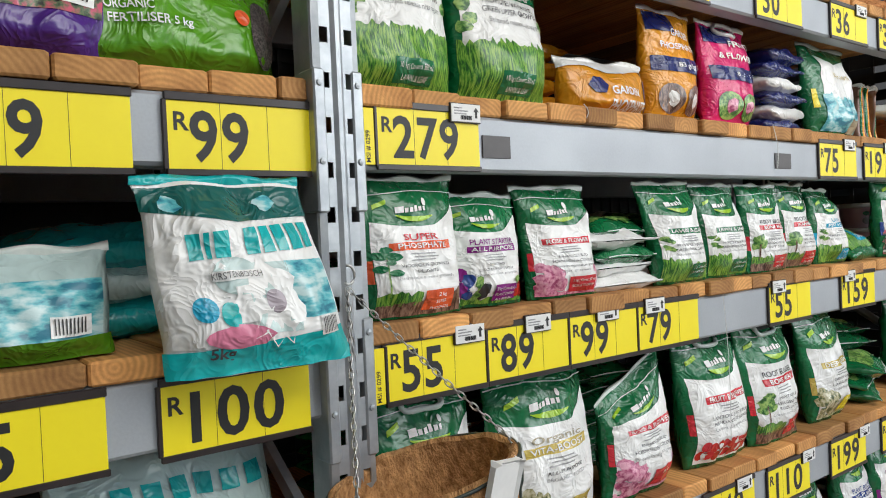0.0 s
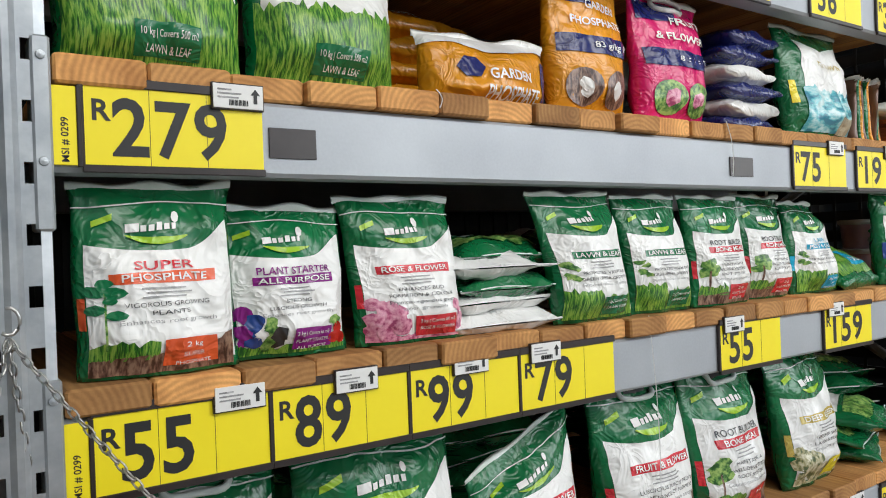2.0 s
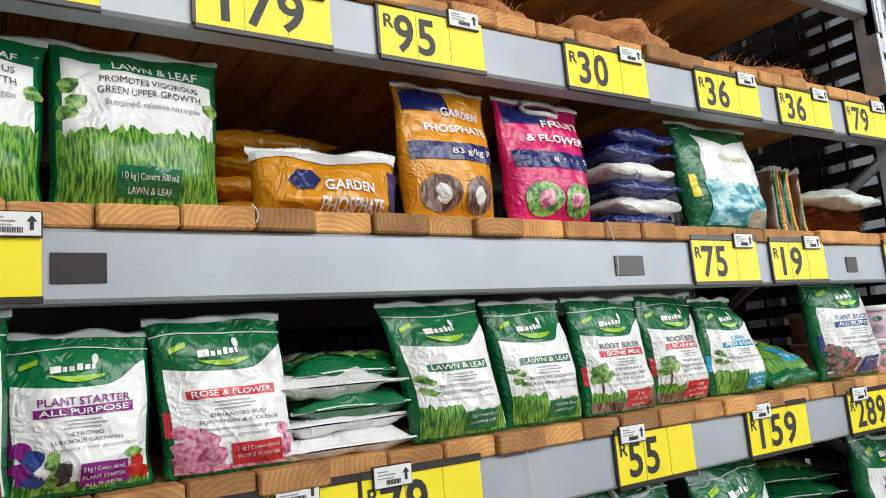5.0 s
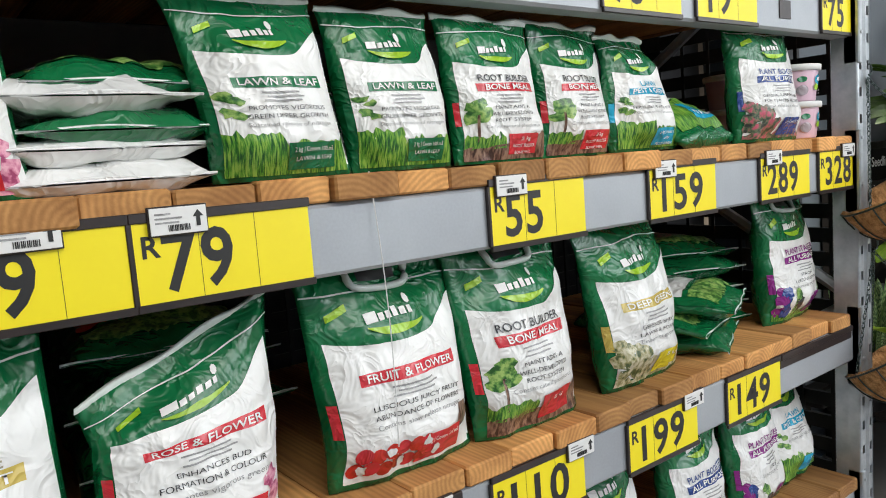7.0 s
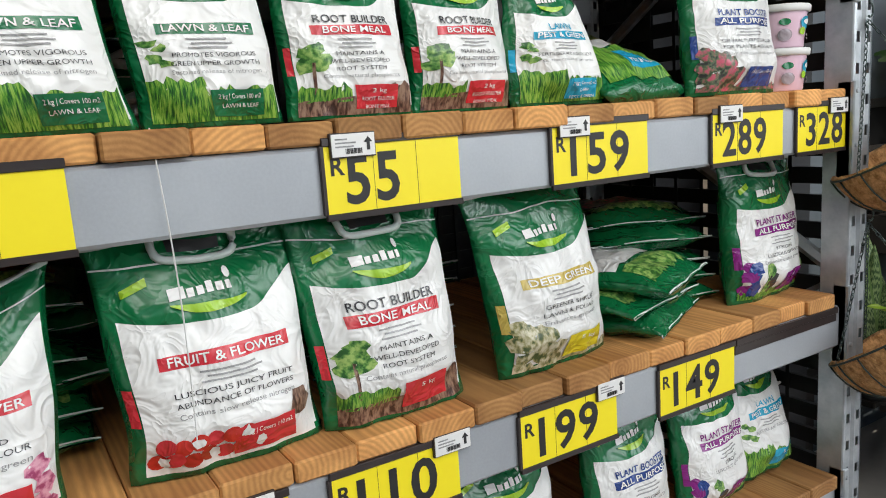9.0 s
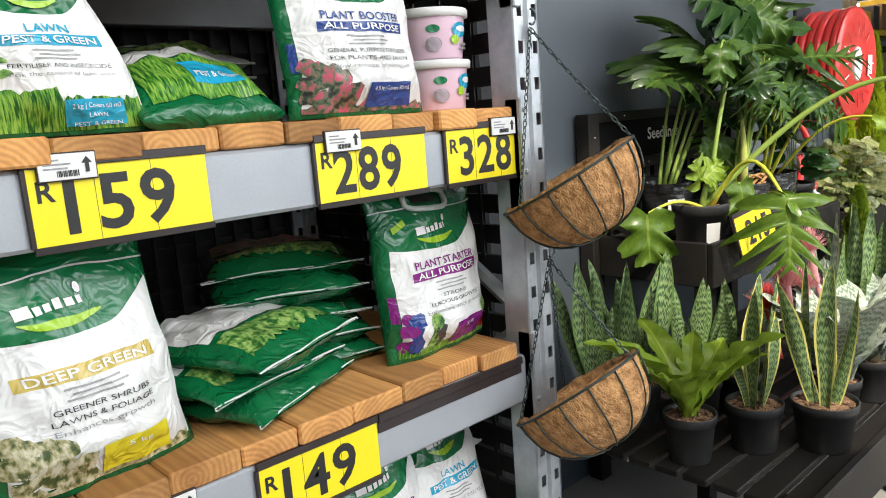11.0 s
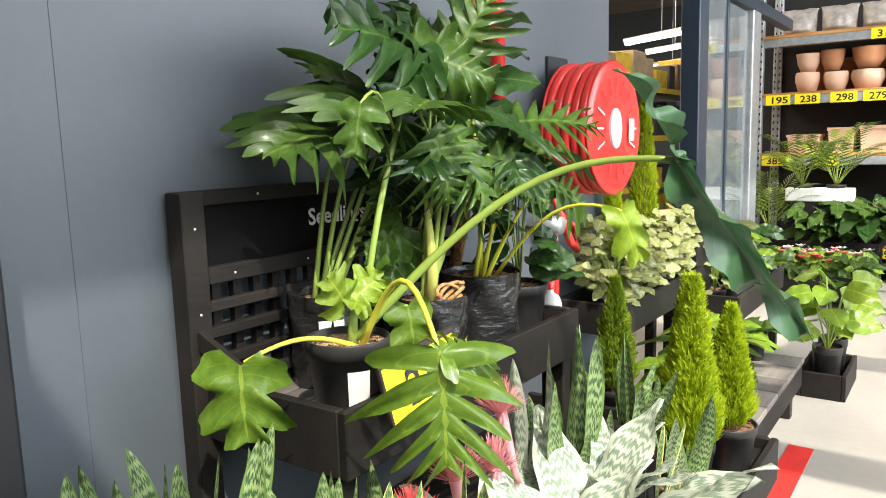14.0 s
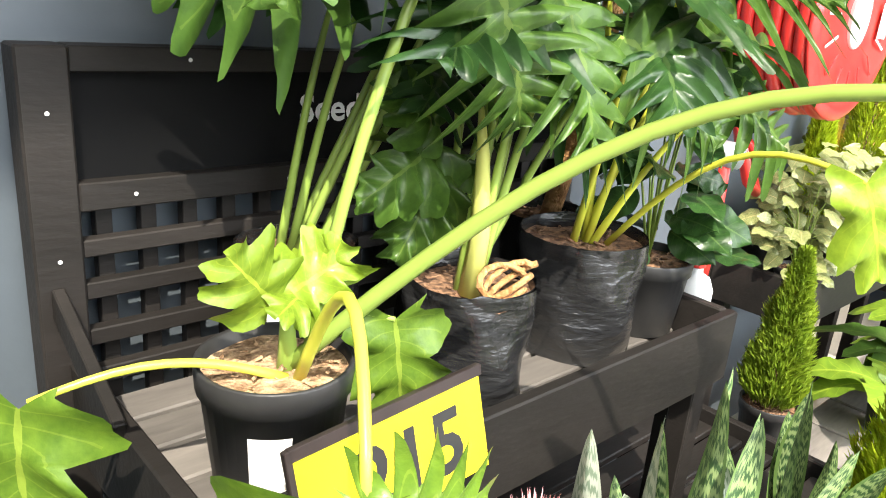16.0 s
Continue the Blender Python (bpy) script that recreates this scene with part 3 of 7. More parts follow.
class Bag:
    """A filled bag: a body of film, a welded seam, and print that follows its bulging front."""

    def __init__(self, label, m, w, h, d, seed, skin, lean=0.0, skew=0.0, slump=0.0, seam=None, group="", crush=0.5, pin=0.0, full=2.6, edge=0.013):
        self.full, self.edge = full, edge
        self.w, self.h, self.d, self.seed = w, h, d, seed
        self.lean, self.skew, self.slump, self.crush, self.pin = lean, skew, slump, crush, pin
        self.ob = thing("fertiliser_bag", label, "bag", m, group)
        g = Geo()
        nu, nv = 28, 30

        def ring(u, v):
            a = u * 2
            return self.at((a * 2 - 1) * w / 2, v * h, 1) if a <= 1 else self.at((3 - a * 2) * w / 2, v * h, -1)

        g.grid(nu * 2, nv, ring, wrap=True)
        g.f.append(tuple(range(nu * 2 - 1, -1, -1)))
        self.body = part("body", g, skin, self.ob, smooth=True)
        top = Geo()
        r = random.Random(seed)
        ph = r.uniform(0, 6)

        def strip(u, v):
            p = self.at((u * 2 - 1) * w / 2, h * 0.998, 1)
            f = v * 4
            side = -1 if f < 2 else 1
            lift = (f if f < 2 else 4 - f) / 2 * self.edge
            return p + Vector((0, side * 0.0016 + 0.004 * math.sin(u * 9 + ph) * lift / self.edge - 0.3 * lift * self.crush, lift + 0.003 * math.sin(u * 14 + ph) * (lift > 0.005) - 0.004))

        top.grid(22, 4, strip)
        self.seam = part("seam", top, seam or CLEARF, self.ob, "crimped seam", smooth=True)

    def at(self, u, v, side=1):
        w, h, d, sd = self.w, self.h, self.d, self.seed
        s, t = max(-1.0, min(1.0, u / (w / 2))), max(0.0, min(1.0, v / h))
        g = (0.42 + 0.58 * smooth(0, 0.22, t)) * max(0.0, 1 - t ** self.full) ** 0.8
        bulge = max(0.0, 1 - abs(s) ** 2.4) ** 0.62
        wr = noise.noise((u * 13 + sd * 3.1, v * 11, sd * 1.7 + side)) * 0.011 + noise.noise((u * 27 + v * 12 + sd, v * 20 - u * 9, sd * 2.3 + side)) * 0.006 - abs(noise.noise((u * 19 - v * 8 + sd * 1.3, v * 15 + u * 6, sd * 4.1 + side))) * 0.007
        wr += 0.004 * math.sin((v + 0.4 * u * math.sin(sd)) * 58 + sd) * smooth(0.55, 0.8, t) * (1 - smooth(0.93, 1, t))
        y = -side * (d / 2 * bulge * g + 0.0012) - side * wr * min(1.0, (1 - abs(s)) * 5 + 0.15) * (1 - smooth(0.96, 1, t))
        pull = 1 - 0.10 * g * (1 - 0.5 * t) - 0.03 * smooth(0.5, 0.9, t) * (1 - smooth(0.93, 1, t)) - self.pin * smooth(0.25, 1.0, t)
        x = s * w / 2 * pull + noise.noise((sd * 5.3, v * 9, s * 1.5)) * 0.006
        z = v + noise.noise((u * 11, sd * 2.7, 3.0)) * 0.008 * smooth(0.75, 1, t)
        z -= self.slump * smooth(0.35, 1.0, t) * h * (0.5 - 0.5 * s)
        y += self.lean * z * 1.0 + self.crush * 0.09 * d * smooth(0.7, 1.0, t)
        x += self.skew * z
        return Vector((x, y, max(z, 0.0)))

    def on(self, u, v, off):
        e = 0.004
        p = self.at(u, v)
        a, b = self.at(u + e, v) - self.at(u - e, v), self.at(u, v + e) - self.at(u, v - e)
        n = a.cross(b)
        n = n.normalized() if n.length > 1e-9 else Vector((0, -1, 0))
        if n.y > 0:
            n = -n
        return p + n * off

    def panel(self, name, mat, s0, s1, lo, hi, layer=1, label="", nu=None, nv=None, parent=None):
        """A printed area between two heights (shares of the bag's height, numbers or functions of s)."""
        lo_f = lo if callable(lo) else (lambda s: lo)
        hi_f = hi if callable(hi) else (lambda s: hi)
        nu = nu or max(3, int((s1 - s0) * self.w / 2 / 0.0065))
        span = max(hi_f(s0) - lo_f(s0), hi_f((s0 + s1) / 2) - lo_f((s0 + s1) / 2))
        nv = nv or max(2, int(span * self.h / 0.0075))
        g = Geo()
        g.uv = []

        def fn(a, b):
            s = s0 + (s1 - s0) * a
            t = lo_f(s) + (hi_f(s) - lo_f(s)) * b
            g.uv.append((s * self.w / 2 + self.seed, t * self.h))
            return self.on(s * self.w / 2, t * self.h, 0.0009 * layer + 0.0006)

        g.grid(nu, nv, fn)
        return part(name, g, mat, parent or self.ob, label, smooth=True)

    def disc(self, name, mat, s, t, ru, rv, layer=2, n=16, wob=0.0, label=""):
        """A round or leafy printed spot; ru and rv in metres."""
        g = Geo()
        g.uv = []
        r = random.Random(self.seed * 7 + int(s * 100) + int(t * 1000))
        ring = [1 + r.uniform(-wob, wob) for _ in range(n)]
        c = (s * self.w / 2, t * self.h)
        pts = [(0, 0)] + [(ru * k * ring[i] * math.cos(6.2832 * i / n), rv * k * ring[i] * math.sin(6.2832 * i / n)) for k in (0.5, 1.0) for i in range(n)]
        for a, b in pts:
            g.uv.append((c[0] + a + self.seed, c[1] + b))
            g.v.append(tuple(self.on(c[0] + a, c[1] + b, 0.0009 * layer + 0.0006)))
        for i in range(n):
            j = (i + 1) % n
            g.f += [(0, 1 + i, 1 + j), (1 + i, 1 + n + i, 1 + n + j, 1 + j)]
        return part(name, g, mat, self.ob, label, smooth=True)

    def text(self, words, mat, s, t, h, width=None, layer=3, turn=0.0, bold=0.016, under=None):
        """Lettering h metres high at most, width metres wide, centred at (s, t)."""
        vs, fs = letters(words, bold)
        xs = [v[0] for v in vs]
        full = max(xs) - min(xs)
        k = min(h, (width or 9) / full) if width else h
        kx = k if not width else width / full
        k = min(k * 1.25, h) if width else k
        g = Geo()
        g.uv = []
        c, sn = math.cos(turn), math.sin(turn)
        for x, y in vs:
            a, b = x * kx, (y - 0.5) * k
            u, v = s * self.w / 2 + a * c - b * sn, t * self.h + a * sn + b * c
            g.uv.append((u, v))
            g.v.append(tuple(self.on(u, v, 0.0009 * layer + 0.0006)))
        g.f = list(fs)
        return part("lettering", g, mat, under or self.ob, smooth=True)

    def maker_mark(self, s=0.0, t=0.77, size=1.0):
        """The maker's mark as plain shapes: a white bar, a leaf and a pale swoosh."""
        k = 0.40 * size
        for c, wd, tall in ((-0.74, 0.20, 0.044), (-0.41, 0.085, 0.032), (-0.17, 0.085, 0.032), (0.07, 0.085, 0.042), (0.31, 0.085, 0.032), (0.51, 0.055, 0.032)):
            self.panel("maker_mark", WHITEF, s + (c - wd) * k, s + (c + wd) * k, lambda q: t - 0.014 + 0.03 * (q - s), lambda q: t - 0.014 + tall * size + 0.03 * (q - s), 2, nu=4, nv=3)
        self.disc("leaf_mark", INKS["white"], s + k * 0.55, t + 0.055, 0.005 * size, 0.008, 2, 8)
        self.panel("swoosh", INKS["lime"], s - k * 0.95, s + k * 0.9, lambda q: t - 0.088 - 0.05 * (1 - ((q - s) / k) ** 2) + 0.05, lambda q: t - 0.075 - 0.012 * (1 - ((q - s) / k) ** 2) + 0.038, 3, "pale green swoosh")
        self.panel("corner_mark", INKS["lime"], s - k - 0.36, s - k - 0.12, lambda q: t + 0.005 + 0.16 * (q - s + k + 0.36), lambda q: t + 0.038 + 0.16 * (q - s + k + 0.36), 2)

    def fine_print(self, s, t, width, rows=3, mat=None):
        for i in range(rows):
            self.panel("small_print", mat or INKS["grey"], s - width * (1 - 0.2 * (i % 2)), s + width * (1 - 0.25 * ((i + 1) % 2)), t - i * 0.022, t - i * 0.022 + 0.008, 3, nu=8, nv=1)


def jag(base, amp, seed, freq=16.0):
    return lambda s: base + amp * noise.noise((s * freq, seed * 3.7, 0.5)) + amp * 0.6 * noise.noise((s * freq * 3, seed * 1.7, 2.5))


def garden_bag(label, x, y, z, w, h, d, seed, title, band, ink, art, lines, size_lines=("2 kg",), tag=None, rz=0.0, lean=0.06, skew=0.0,
               slump=0.0, handle=False, crush=0.5, title_ink=None, tag_ink=None, pin=0.0):
    """Green and white garden bag: green head with the mark, white field with title, band and lines, picture at the foot."""
    b = Bag(label, pose(x, y - 0.03, z, 0, 0, rz), w, h, d, seed, GREENF, lean, skew, slump, group="green garden bags", crush=crush, pin=pin, edge=0.034 if handle else 0.011, seam=FROST if handle else None)
    top = lambda s: 0.655 + 0.05 * s * s + 0.12 * smooth(0.35, 1.0, s)
    wf = b.panel("white_field", WHITEF, -0.86, 0.93, 0.06, top, 1, "white printed field")
    art_mat = {"grass": GRASSP, "soil": SOILP, "flower": FLOWERP, "leaf": LEAFP, "meadow": MEADOWP, "bed": BEDP, "tomato": GRASSP}[art]
    rr = random.Random(seed)
    if art == "soil":
        b.panel("picture", SOILP, -0.86, 0.9, 0.02, lambda s: 0.13 + 0.02 * s, 2, "printed soil")
        b.panel("grass_strip", GRASSP, -0.86, -0.1, 0.10, jag(0.185, 0.035, seed, 9), 2)
        b.panel("root_picture", SOILP, 0.55, 0.9, 0.1, jag(0.19, 0.04, seed + 2, 9), 2)
        if title == "SUPER":
            b.panel("sapling_stem", LEAFP, -0.675, -0.65, 0.16, 0.44, 3, nu=1, nv=8)
            for q, p, u in ((-0.76, 0.45, 0.016), (-0.55, 0.44, 0.017), (-0.66, 0.49, 0.012), (-0.78, 0.36, 0.014), (-0.54, 0.33, 0.013), (-0.6, 0.4, 0.01)):
                b.disc("leaf_picture", INKS["green"], q, p, u, u * 0.5, 3, 9, 0.15)
        else:
            for i in range(7):
                b.disc("tree_picture", LEAFP, -0.62 + 0.11 * math.cos(i), 0.35 + 0.055 * math.sin(i * 1.7), w * 0.06, h * 0.035, 2, 9, 0.35)
            b.panel("tree_trunk", SOILP, -0.64, -0.60, 0.15, 0.33, 2)
    elif art == "grass":
        b.panel("picture", GRASSP, -0.86, 0.9, 0.03, lambda s: jag(0.20, 0.035, seed)(s) + 0.05 * (s < -0.1), 2, "printed grass")
        for q, p, u in ((-0.72, 0.44, 0.055), (-0.6, 0.415, 0.05), (-0.7, 0.36, 0.06), (-0.58, 0.34, 0.05)):
            b.disc("leaf_picture", LEAFP, q, p, w * u, h * u * 0.42, 2, 9, 0.4)
    elif art == "tomato":
        b.panel("picture", WHITEF, -0.86, 0.9, 0.03, 0.11, 1)
        for i in range(13):
            b.disc("tomato_picture", (TOMATO, INKS["red"], TOMATO)[i % 3], -0.76 + 0.155 * (i % 7) + 0.07 * (i // 7), 0.085 + 0.07 * (i // 7) + rr.uniform(0, 0.02), w * 0.046, w * 0.044, 2 + i % 2, 12)
            if i % 3 == 0:
                b.disc("blossom_picture", WHITEF, -0.70 + 0.155 * (i % 7), 0.10 + 0.07 * (i // 7), w * 0.03, w * 0.03, 4, 9, 0.35)
        b.disc("bark_picture", SOILP, 0.74, 0.22, w * 0.07, h * 0.06, 2, 12, 0.2)
    else:
        b.panel("picture", GRASSP if art == "leaf" else art_mat, -0.86, 0.9, 0.03, jag(0.085, 0.04, seed, 7), 2, "printed picture")
        for i in range(14):
            q = -0.78 + 0.13 * (i % 5) + rr.uniform(-0.03, 0.03)
            bloom = art_mat if art != "leaf" else (INKS["purple"], INKS["navy"], WHITEF, LEAFP, INKS["dark"])[i % 5]
            b.disc("bloom_picture", bloom, q, 0.10 + 0.068 * (i // 5) * (1.25 - 0.8 * (i % 5) / 5) + rr.uniform(0, 0.03), w * rr.uniform(0.045, 0.07), w * rr.uniform(0.04, 0.06), 2 + i % 2, 11, 0.25)
        if art == "leaf":
            for q, p in ((0.78, 0.17), (0.70, 0.11), (0.84, 0.10)):
                b.disc("fruit_picture", TOMATO, q, p, w * 0.045, w * 0.045, 3, 12)
            b.disc("leaf_picture", LEAFP, 0.74, 0.23, w * 0.06, w * 0.04, 3, 9, 0.3)
        elif art == "flower":
            for q, p in ((0.74, 0.24), (0.8, 0.16), (0.72, 0.10)):
                b.disc("bloom_picture", art_mat, q, p, w * 0.055, w * 0.05, 2, 11, 0.3)
    b.panel("fold_line", CLEARF, -0.98, 0.98, lambda s: 0.895 + 0.012 * math.sin(s * 3 + seed), lambda s: 0.902 + 0.012 * math.sin(s * 3 + seed), 2, nv=1)
    b.maker_mark(0.0, 0.775)
    ti = INKS[title_ink or ink]
    if title:
        b.text(title, ti, 0.05, 0.578, h * 0.046, w * min(0.60, 0.072 * len(title)), under=wf)
    tb = b.panel("title_band", INKS[ink], -0.60, 0.70, 0.485, lambda s: 0.543 + 0.008 * s, 2, "coloured band")
    b.text(band, WHITEF, 0.05, 0.515, h * 0.038, w * min(0.58, 0.056 * len(band)), 4, under=tb)
    b.fine_print(0.05, 0.455, 0.3)
    for i, ln in enumerate(lines):
        b.text(ln, INKS["dark"] if i < len(lines) - 1 else INKS["grey"], 0.08, 0.378 - i * 0.043, h * 0.024, w * min(0.60, 0.030 * len(ln) + 0.05), bold=0.0, under=wf)
    sl = b.panel("size_label", INKS[tag_ink or ink], -0.05 if art != "leaf" else 0.0, 0.66, 0.055, 0.195, 3, "coloured size label")
    for i, ln in enumerate(size_lines):
        b.text(ln, WHITEF, 0.32, 0.165 - i * 0.047, h * 0.024, w * min(0.29, 0.020 * len(ln) + 0.035), 5, bold=0.0, under=sl)
    b.panel("side_mark", INKS[ink], -0.95, -0.87, 0.26, 0.42, 2)
    if handle:
        add_handle(b)
    return b


def add_handle(b, mat=None):
    """Moulded carry handle through the head of the bag."""
    g = Geo()
    pts = []
    rx, rz_ = b.w * 0.20, b.h * 0.055
    for i in range(20):
        a = 6.2832 * i / 20
        c, s_ = math.cos(a), math.sin(a)
        u = rx * abs(c) ** 0.5 * (1 if c > 0 else -1)
        v = rz_ * abs(s_) ** 0.6 * (1 if s_ > 0 else -1)
        p = b.at(u, min(b.h * 0.998, b.h * 0.95 + v))
        pts.append(p + Vector((0, -0.007, max(0, b.h * 0.95 + v - b.h * 0.998))))
    g.tube(pts, 0.0065, 6, closed=True)
    part("carry_handle", g, mat or CLEARF, b.ob, "pale moulded carry handle", smooth=True)
    b.panel("hand_hole", INK, -0.26, 0.26, 0.925, 0.972, 1)


def lying_stack(label, x, y, z, n, w, l, seed, edge=None, skin=None, rz=0.0, step=0.034, art=None, d=0.062):
    """Bags stacked flat; each is a thing of its own, a little askew, its pale end outwards."""
    r = random.Random(seed)
    for i in range(n):
        m = pose(x + r.uniform(-0.02, 0.02), y + r.uniform(-0.02, 0.02), z + d * 0.42 + i * step, 0, 0, rz + 180 + r.uniform(-7, 7)) @ pose(0, 0, 0, -90 + r.uniform(-2, 3), 0, 0)
        b = Bag(label, m @ pose(0, 0, -l * 0.4), w, l, d, seed * 13 + i, skin or (WHITEF if i in (0, 1, 3) else GREENF), seam=edge or WHITEF, group="bags stacked flat", full=11.0, edge=0.004, crush=1.4)
        b.panel("green_face", GREENF, -0.97, 0.97, 0.03, lambda s: 0.86 + 0.04 * noise.noise((s * 2, seed + i, 0.0)), 1, "green printed face")
        if i == n - 1 or i % 3 == 1:
            b.panel("white_field", art or WHITEF, -0.78, 0.82, 0.18, 0.62, 2)
            b.panel("picture", LEAFP, -0.8, 0.8, 0.66, jag(0.88, 0.03, seed + i), 2)


ZA, ZB, ZC, ZD, ZZ = (BEAMS[k][1] + 0.0395 for k in "ABCDZ")
G2 = ("2 kg | Covers 66 m2",)
# middle shelf
garden_bag("green and white superphosphate bag standing upright on boards", 0.922, 1.225, ZB, 0.225, 0.260, 0.105, 1, "SUPER", "PHOSPHATE", "orange", "soil",
           ("VIGOROUS GROWING", "PLANTS", "Enhances root growth"), ("2 kg", "SUPER", "PHOSPHATE"), rz=-4, crush=0.2, title_ink="red")
garden_bag("green and white plant starter bag with purple band", 1.118, 1.25, ZB, 0.212, 0.232, 0.092, 2, "PLANT STARTER", "ALL PURPOSE", "purple", "leaf",
           ("STRONG", "LUSCIOUS GROWTH", "Enhances root growth"), ("2 kg | Covers 66 m2", "PLANT STARTER", "ALL PURPOSE"), rz=-3)
garden_bag("green and white rose food bag with pink flowers", 1.343, 1.235, ZB, 0.222, 0.245, 0.095, 3, "", "ROSE & FLOWER", "red", "flower",
           ("ENHANCES BUD", "FORMATION & COLOUR", "Promotes vigorous green", "upper growth"), ("2 kg | Covers 80 m2", "ROSE & FLOWER"), rz=-3, skew=-0.10)
lying_stack("green and white bag lying flat in a stack", 1.545, 1.37, ZB, 5, 0.26, 0.30, 4, step=0.031)
garden_bag("creased green and white lawn food bag leaning on a stack", 1.772, 1.225, ZB, 0.225, 0.262, 0.105, 5, "", "LAWN & LEAF", "green", "grass",
           ("PROMOTES VIGOROUS", "GREEN UPPER GROWTH", "Sustained release of nitrogen"), ("2 kg | Covers 100 m2", "LAWN & LEAF"), rz=-2, skew=-0.15, crush=1.1)
garden_bag("green and white lawn food bag standing upright", 1.988, 1.235, ZB, 0.213, 0.255, 0.095, 6, "", "LAWN & LEAF", "green", "grass",
           ("PROMOTES VIGOROUS", "GREEN UPPER GROWTH", "Sustained release of nitrogen"), ("2 kg | Covers 100 m2", "LAWN & LEAF"), rz=-1, skew=-0.10)
garden_bag("green and white bone meal bag standing upright", 2.203, 1.235, ZB, 0.228, 0.255, 0.095, 7, "ROOT BUILDER", "BONE MEAL", "red", "soil",
           ("MAINTAINS A", "WELL-DEVELOPED", "ROOT SYSTEM", "Contains natural phosphorus"), ("2 kg", "ROOT BUILDER", "BONE MEAL"), title_ink="dark", skew=-0.04)
garden_bag("green and white bone meal bag beside its twin", 2.430, 1.26, ZB, 0.228, 0.262, 0.092, 8, "ROOT BUILDER", "BONE MEAL", "red", "soil",
           ("MAINTAINS A", "WELL-DEVELOPED", "ROOT SYSTEM", "Contains natural phosphorus"), ("2 kg", "ROOT BUILDER", "BONE MEAL"), title_ink="dark", rz=3)
garden_bag("green and white lawn bag with blue band, top folded back", 2.650, 1.255, ZB, 0.245, 0.245, 0.105, 9, "LAWN", "PEST & GREEN", "blue", "grass",
           ("FERTILISER AND INSECTICIDE", "For the control of lawn ants"), ("2 kg | Covers 60 m2", "LAWN", "PEST & GREEN"), skew=-0.16, crush=1.5, pin=0.35)
_b = Bag("green and white lawn bag lying on its back, blue label", pose(2.87, 1.20, ZB + 0.012, -62, 0, 6), 0.27, 0.27, 0.10, 10, GREENF, 0.0, seam=WHITEF, group="green garden bags")
_b.panel("white_field", WHITEF, -0.75, 0.8, 0.5, 0.85, 1)
_b.panel("picture", GRASSP, -0.8, 0.8, 0.08, jag(0.5, 0.05, 3), 2)
_b.panel("size_label", INKS["blue"], -0.2, 0.55, 0.16, 0.4, 3)
_b.text("PEST & GREEN", WHITEF, 0.18, 0.22, 0.012, 0.09, 5)
lying_stack("green bag lying flat at the back of the shelf", 2.93, 1.56, ZB, 4, 0.26, 0.30, 11)
garden_bag("tall green and white plant booster bag with blue band", 3.155, 1.245, ZB, 0.315, 0.30, 0.12, 12, "PLANT BOOSTER", "ALL PURPOSE", "navy", "bed",
           ("GENERAL PURPOSE FERTILISER", "FOR PLANTS AND LAWN", "Slow release of nitrogen"), ("4.5 kg | Covers 80 m2",), skew=-0.08, lean=0.04)
lying_stack("green bag lying flat deep in the shelf", 1.05, 1.62, ZB, 4, 0.26, 0.30, 13)
lying_stack("green bag lying flat deep in the shelf", 2.0, 1.62, ZB, 5, 0.26, 0.30, 14)
lying_stack("green bag lying flat deep in the shelf", 2.45, 1.64, ZB, 4, 0.26, 0.30, 15)

# lower shelf
garden_bag("green and white bag with moulded handle behind a coir basket", 0.985, 1.30, ZC, 0.27, 0.345, 0.12, 21, "PLANT STARTER", "ALL PURPOSE", "purple", "leaf",
           ("STRONG", "LUSCIOUS GROWTH"), ("5 kg",), handle=True)
garden_bag("green and white organic plant food bag with beige band", 1.29, 1.265, ZC, 0.325, 0.355, 0.14, 22, "Organic", "VITA-BOOST", "gold", "meadow",
           ("ALL-PURPOSE", "ORGANIC FOOD"), ("5 kg",), skew=-0.02, title_ink="taupe")
garden_bag("green and white rose food bag slumped to one side", 1.595, 1.255, ZC, 0.285, 0.345, 0.13, 23, "", "ROSE & FLOWER", "red", "flower",
           ("ENHANCES BUD", "FORMATION & COLOUR", "Promotes vigorous green"), ("5 kg",), rz=4, skew=0.05, slump=0.32)
garden_bag("green and white fruit food bag with printed tomatoes and handle", 1.962, 1.265, ZC, 0.315, 0.355, 0.14, 24, "", "FRUIT & FLOWER", "red", "tomato",
           ("LUSCIOUS JUICY FRUIT", "ABUNDANCE OF FLOWERS", "Contains slow release nitrogen"), ("5 kg | Covers 110 m2",), rz=1, skew=-0.05, handle=True)
garden_bag("large green and white bone meal bag with handle", 2.252, 1.255, ZC, 0.295, 0.36, 0.13, 25, "ROOT BUILDER", "BONE MEAL", "red", "soil",
           ("MAINTAINS A", "WELL-DEVELOPED", "ROOT SYSTEM", "Contains natural phosphorus"), ("5 kg",), title_ink="dark", skew=-0.08, handle=True)
garden_bag("green and white evergreen food bag with yellow label", 2.625, 1.27, ZC, 0.325, 0.355, 0.135, 26, "", "DEEP GREEN", "gold", "meadow",
           ("GREENER SHRUBS", "LAWNS & FOLIAGE", "Enhances growth"), ("5 kg",), rz=6, skew=-0.12, tag_ink="yellow")
lying_stack("green garden bag lying flat on boards", 2.90, 1.40, ZC, 3, 0.34, 0.34, 27, step=0.045, rz=20, d=0.075, skin=GREENF)
